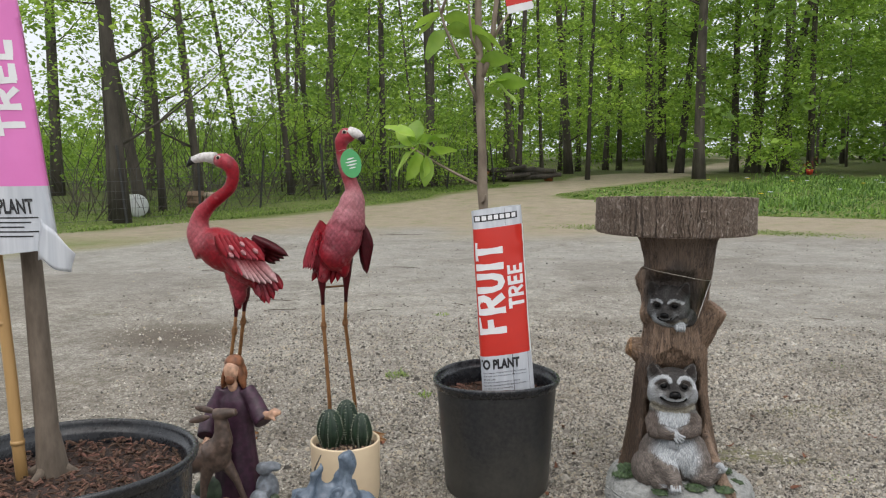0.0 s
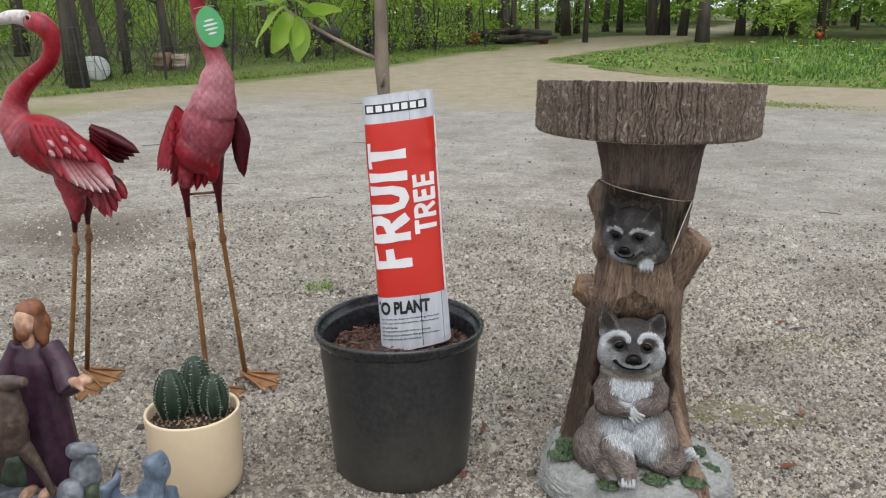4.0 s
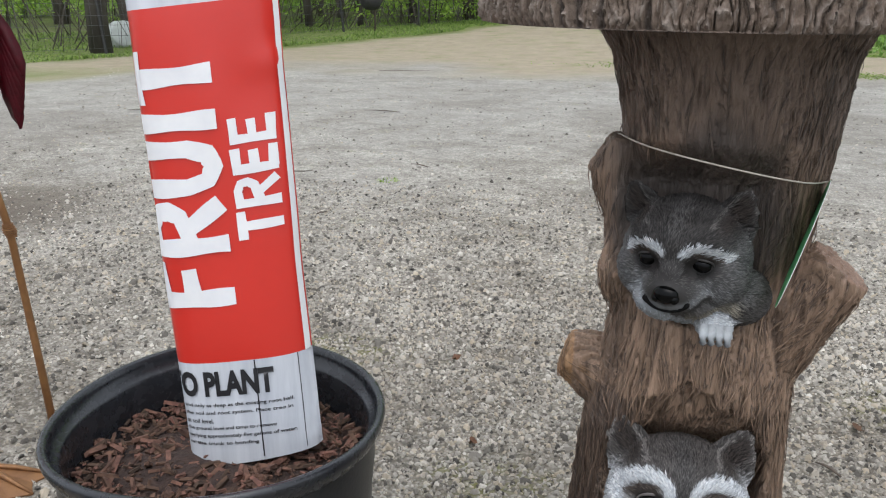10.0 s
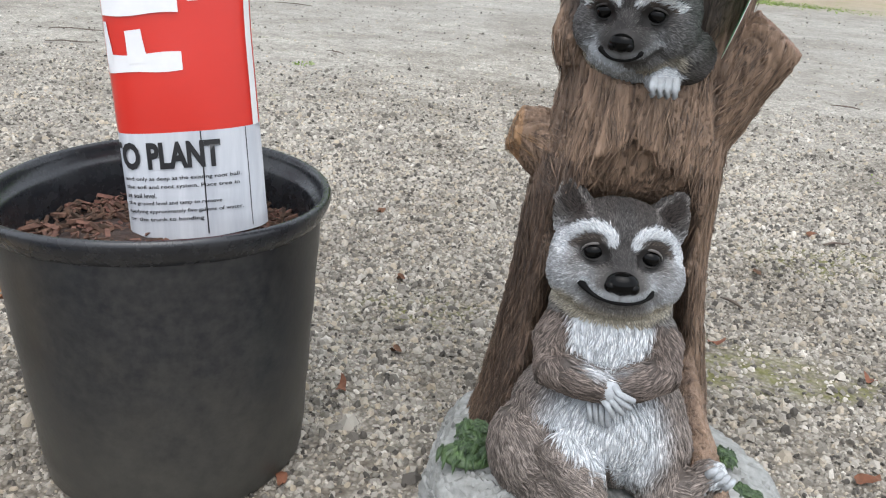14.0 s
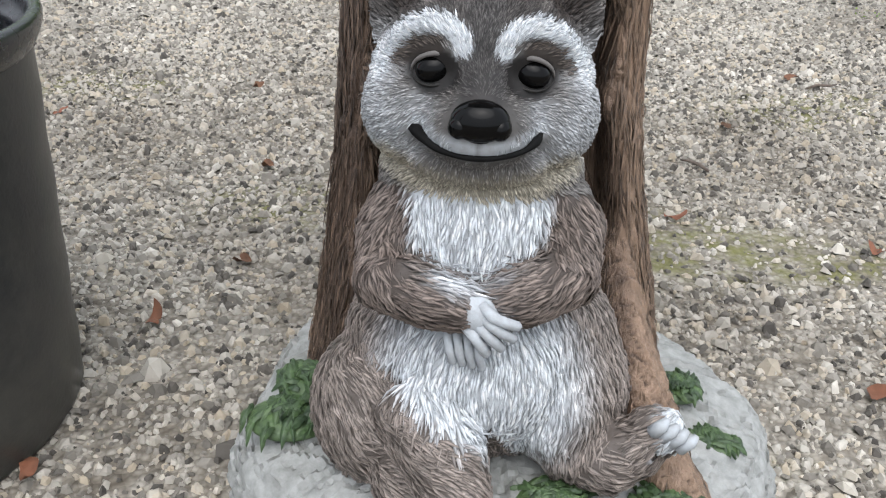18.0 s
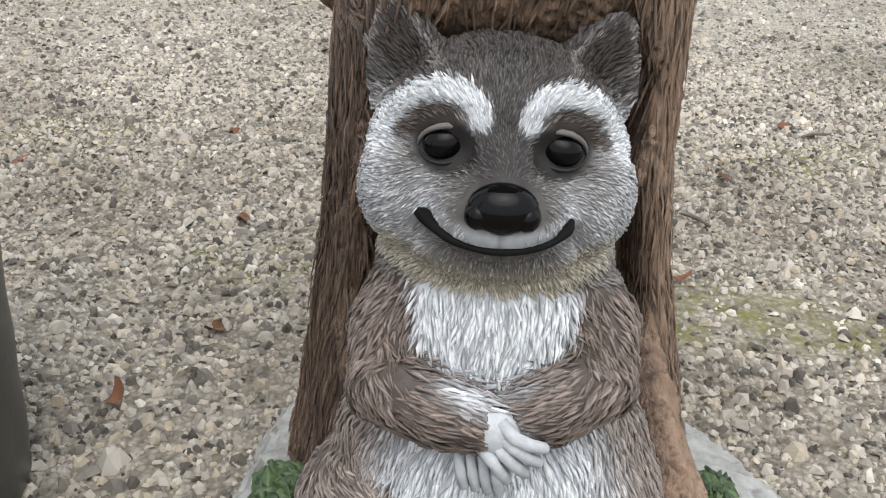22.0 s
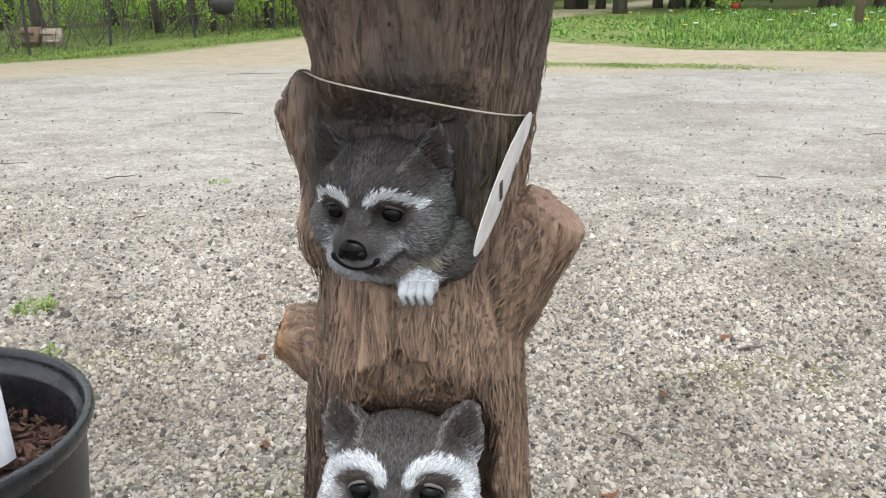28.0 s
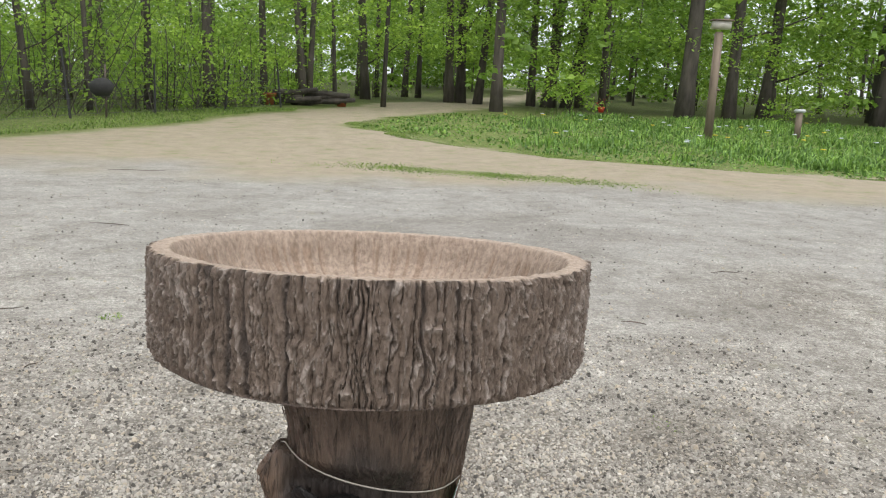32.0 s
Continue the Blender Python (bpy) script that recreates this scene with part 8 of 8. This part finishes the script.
wire_fence()
M_white_far = mat("white_plastic", (0.55, 0.57, 0.56), (0.42, 0.44, 0.43), 8, 0.5, stain=0.3)
M_card_far = mat("weathered_box", (0.30, 0.2, 0.13), (0.2, 0.13, 0.09), 10, 0.8, stain=0.3)
M_post = mat("weathered_post", (0.24, 0.19, 0.14), (0.15, 0.115, 0.085), 12, 0.85, 0.5, 40, stretch=(1, 1, 0.15), stain=0.3)
M_orange = mat("terracotta", (0.42, 0.13, 0.05), (0.34, 0.1, 0.04), 15, 0.7, stain=0.2)


def bevel_box(size, at, r=0.02):
    bm = bmesh.new()
    bmesh.ops.create_cube(bm, size=1.0)
    bmesh.ops.scale(bm, vec=size, verts=bm.verts)
    bmesh.ops.bevel(bm, geom=bm.edges[:], offset=r, segments=2, affect="EDGES")
    bmesh.ops.translate(bm, vec=at, verts=bm.verts)
    return bm


tub = thing("white_tub", (-7.3, 9.75, 0.0), "white plastic tub tipped on its side by the fence", "tub")
V, F = lathe([(0.0, 0.0), (0.26, 0.0), (0.3, 0.03), (0.34, 0.45), (0.36, 0.47), (0.33, 0.46), (0.28, 0.06), (0.0, 0.05)], 28)
m = Matrix.Translation((0, 0, 0.19)) @ Euler((radians(100), 0, radians(230))).to_matrix().to_4x4() @ Matrix.Scale(0.62, 4)
part_data("shell", [tuple(m @ Vector(v)) for v in V], F, M_white_far, tub)
for k, (x, y, sx, sz, mt, nm, lb) in enumerate([(-7.25, 11.6, 0.22, 0.3, M_card_far, "crate", "brown wooden crate by the fence"), (-6.98, 11.7, 0.24, 0.27, mat("pale_board", (0.5, 0.42, 0.33), (0.38, 0.31, 0.24), 9, 0.8, stain=0.3), "crate", "pale wooden crate by the fence")]):
    c = thing(nm, (x, y, float(land(x, y))), lb, "crate", "crates by the fence", rz=12 * k)
    part("box", bevel_box((sx, 0.25, sz), (0, 0, sz / 2), 0.012), mt, c)
    part("slat", bevel_box((sx * 1.04, 0.02, sz * 0.2), (0, -0.135, sz * 0.75), 0.006), mt, c)
    part("slat", bevel_box((sx * 1.04, 0.02, sz * 0.2), (0, -0.135, sz * 0.3), 0.006), mt, c)
dk = thing("dark_basket", (-4.885, 13.54, float(land(-4.885, 13.54))), "dark hanging basket on a thin post", "basket")
V, F = lathe([(0.0, 0.36), (0.1, 0.37), (0.17, 0.44), (0.2, 0.56), (0.17, 0.6), (0.1, 0.66), (0.0, 0.68)], 18, lambda a, r, z: (r * math.cos(a) * (1 + 0.15 * math.sin(3 * a + z * 8)), r * math.sin(a), z))
part_data("basket", V, F, mat("black_coir", (0.02, 0.02, 0.022), (0.04, 0.038, 0.035), 30, 0.9, 0.6, 60), dk)
part_data("post", *tube([(0.05, 0, -0.05), (0.05, 0.02, 0.9)], [0.02, 0.018], 6), M_twig, dk)
lp = thing("log_pile", (-2.25, 20.6, float(land(-2.25, 20.6))), "low pile of grey logs and branches at the wood's edge", "logs")
for k in range(11):
    a, L = rg.uniform(-0.3, 0.3), rg.uniform(0.7, 1.7)
    x, z = rg.uniform(-0.5, 0.5), 0.08 + 0.1 * (k // 4)
    part_data("log", *tube([(x - L / 2, rg.uniform(-0.3, 0.3), z), (x, 0, z + 0.05), (x + L / 2, a, z + rg.uniform(0, 0.15))], [0.09, 0.08, 0.06], 8), M_forest_bark, lp)
for x, y in ((-3.15, 20.4), (-1.35, 20.8)):
    fp = thing("flower_pot", (x, y, float(land(x, y))), "orange terracotta flower pot by the log pile", "flower pot", "terracotta pots")
    part_data("body", *lathe([(0.0, 0.0), (0.11, 0.0), (0.16, 0.24), (0.18, 0.24), (0.18, 0.3), (0.15, 0.3), (0.14, 0.22), (0, 0.2)], 20), M_orange, fp)
bh = thing("bird_house_post", (5.9, 14.2, float(land(5.9, 14.2))), "weathered wooden post with a pale bird house on top", "bird house")
part("post", bevel_box((0.125, 0.125, 2.0), (0, 0, 0.98), 0.012), M_post, bh)
part("house", bevel_box((0.3, 0.22, 0.14), (0.03, 0, 2.1), 0.012), mat("pale_painted_wood", (0.6, 0.57, 0.5), (0.48, 0.45, 0.39), 12, 0.7, stain=0.3), bh)
part("roof", bevel_box((0.36, 0.3, 0.025), (0.03, 0, 2.185), 0.006), M_post, bh)
part("finial", bevel_box((0.09, 0.09, 0.09), (0.12, 0, 2.245), 0.02), M_white_far, bh)
for z in (0.95, 1.2):
    part("peg", bevel_box((0.06, 0.08, 0.05), (0.09, -0.02, z), 0.01), M_post, bh)
sb = thing("short_post", (8.1, 15.2, float(land(8.1, 15.2))), "short grey post with a pale cap in the bed", "post")
part("post", bevel_box((0.11, 0.11, 0.6), (0, 0, 0.28), 0.02), M_post, sb)
part("cap", bevel_box((0.2, 0.16, 0.07), (0, 0, 0.6), 0.02), M_white_far, sb)
fl = thing("red_flower_pot", (6.3, 24.0, float(land(6.3, 24.0))), "small red flower pot deep in the bed", "flower pot")
part_data("body", *lathe([(0.0, 0.0), (0.08, 0.0), (0.11, 0.17), (0.10, 0.17), (0.0, 0.14)], 16), mat("red_plastic", (0.6, 0.05, 0.02), None, 10, 0.5, stain=0.1), fl)
fb = part_data("bloom", *leaf_cloud(3, 30, 0.25, 0.38, 0.1, 0.06, 55), mat("red_petals", (0.6, 0.06, 0.03), None, 10, 0.6, stain=0), fl, smooth=False)
fb.scale = (0.35, 0.35, 1)
rv = np.random.default_rng(99)
M_yellow, M_whitefl = mat("yellow_petals", (0.7, 0.55, 0.03), None, 10, 0.6, stain=0), mat("pale_petals", (0.6, 0.65, 0.7), None, 10, 0.6, stain=0)
for k in range(40):
    y = rv.uniform(10.6, 18)
    x = rv.uniform(2.0, 11)
    col = M_yellow if k % 3 == 0 else M_whitefl
    f = thing("bloom", (x, y, float(land(x, y)) + 0.2), "small yellow bloom over the green bed" if k % 3 == 0 else "small pale bloom over the green bed", "flower", "blooms in the bed")
    part_data("petal_ring", *lathe([(0.004, 0.0), (0.03, 0.012), (0.045, 0.006), (0.03, 0.018), (0.0, 0.02)], 7, lambda a, r, z: (r * math.cos(a) * (1 + 0.2 * math.sin(3 * a)), r * math.sin(a), z)), col, f)
    part_data("stem", *tube([(0, 0, -0.2), (0.01, 0, 0)], 0.004, 4), M_grass, f)
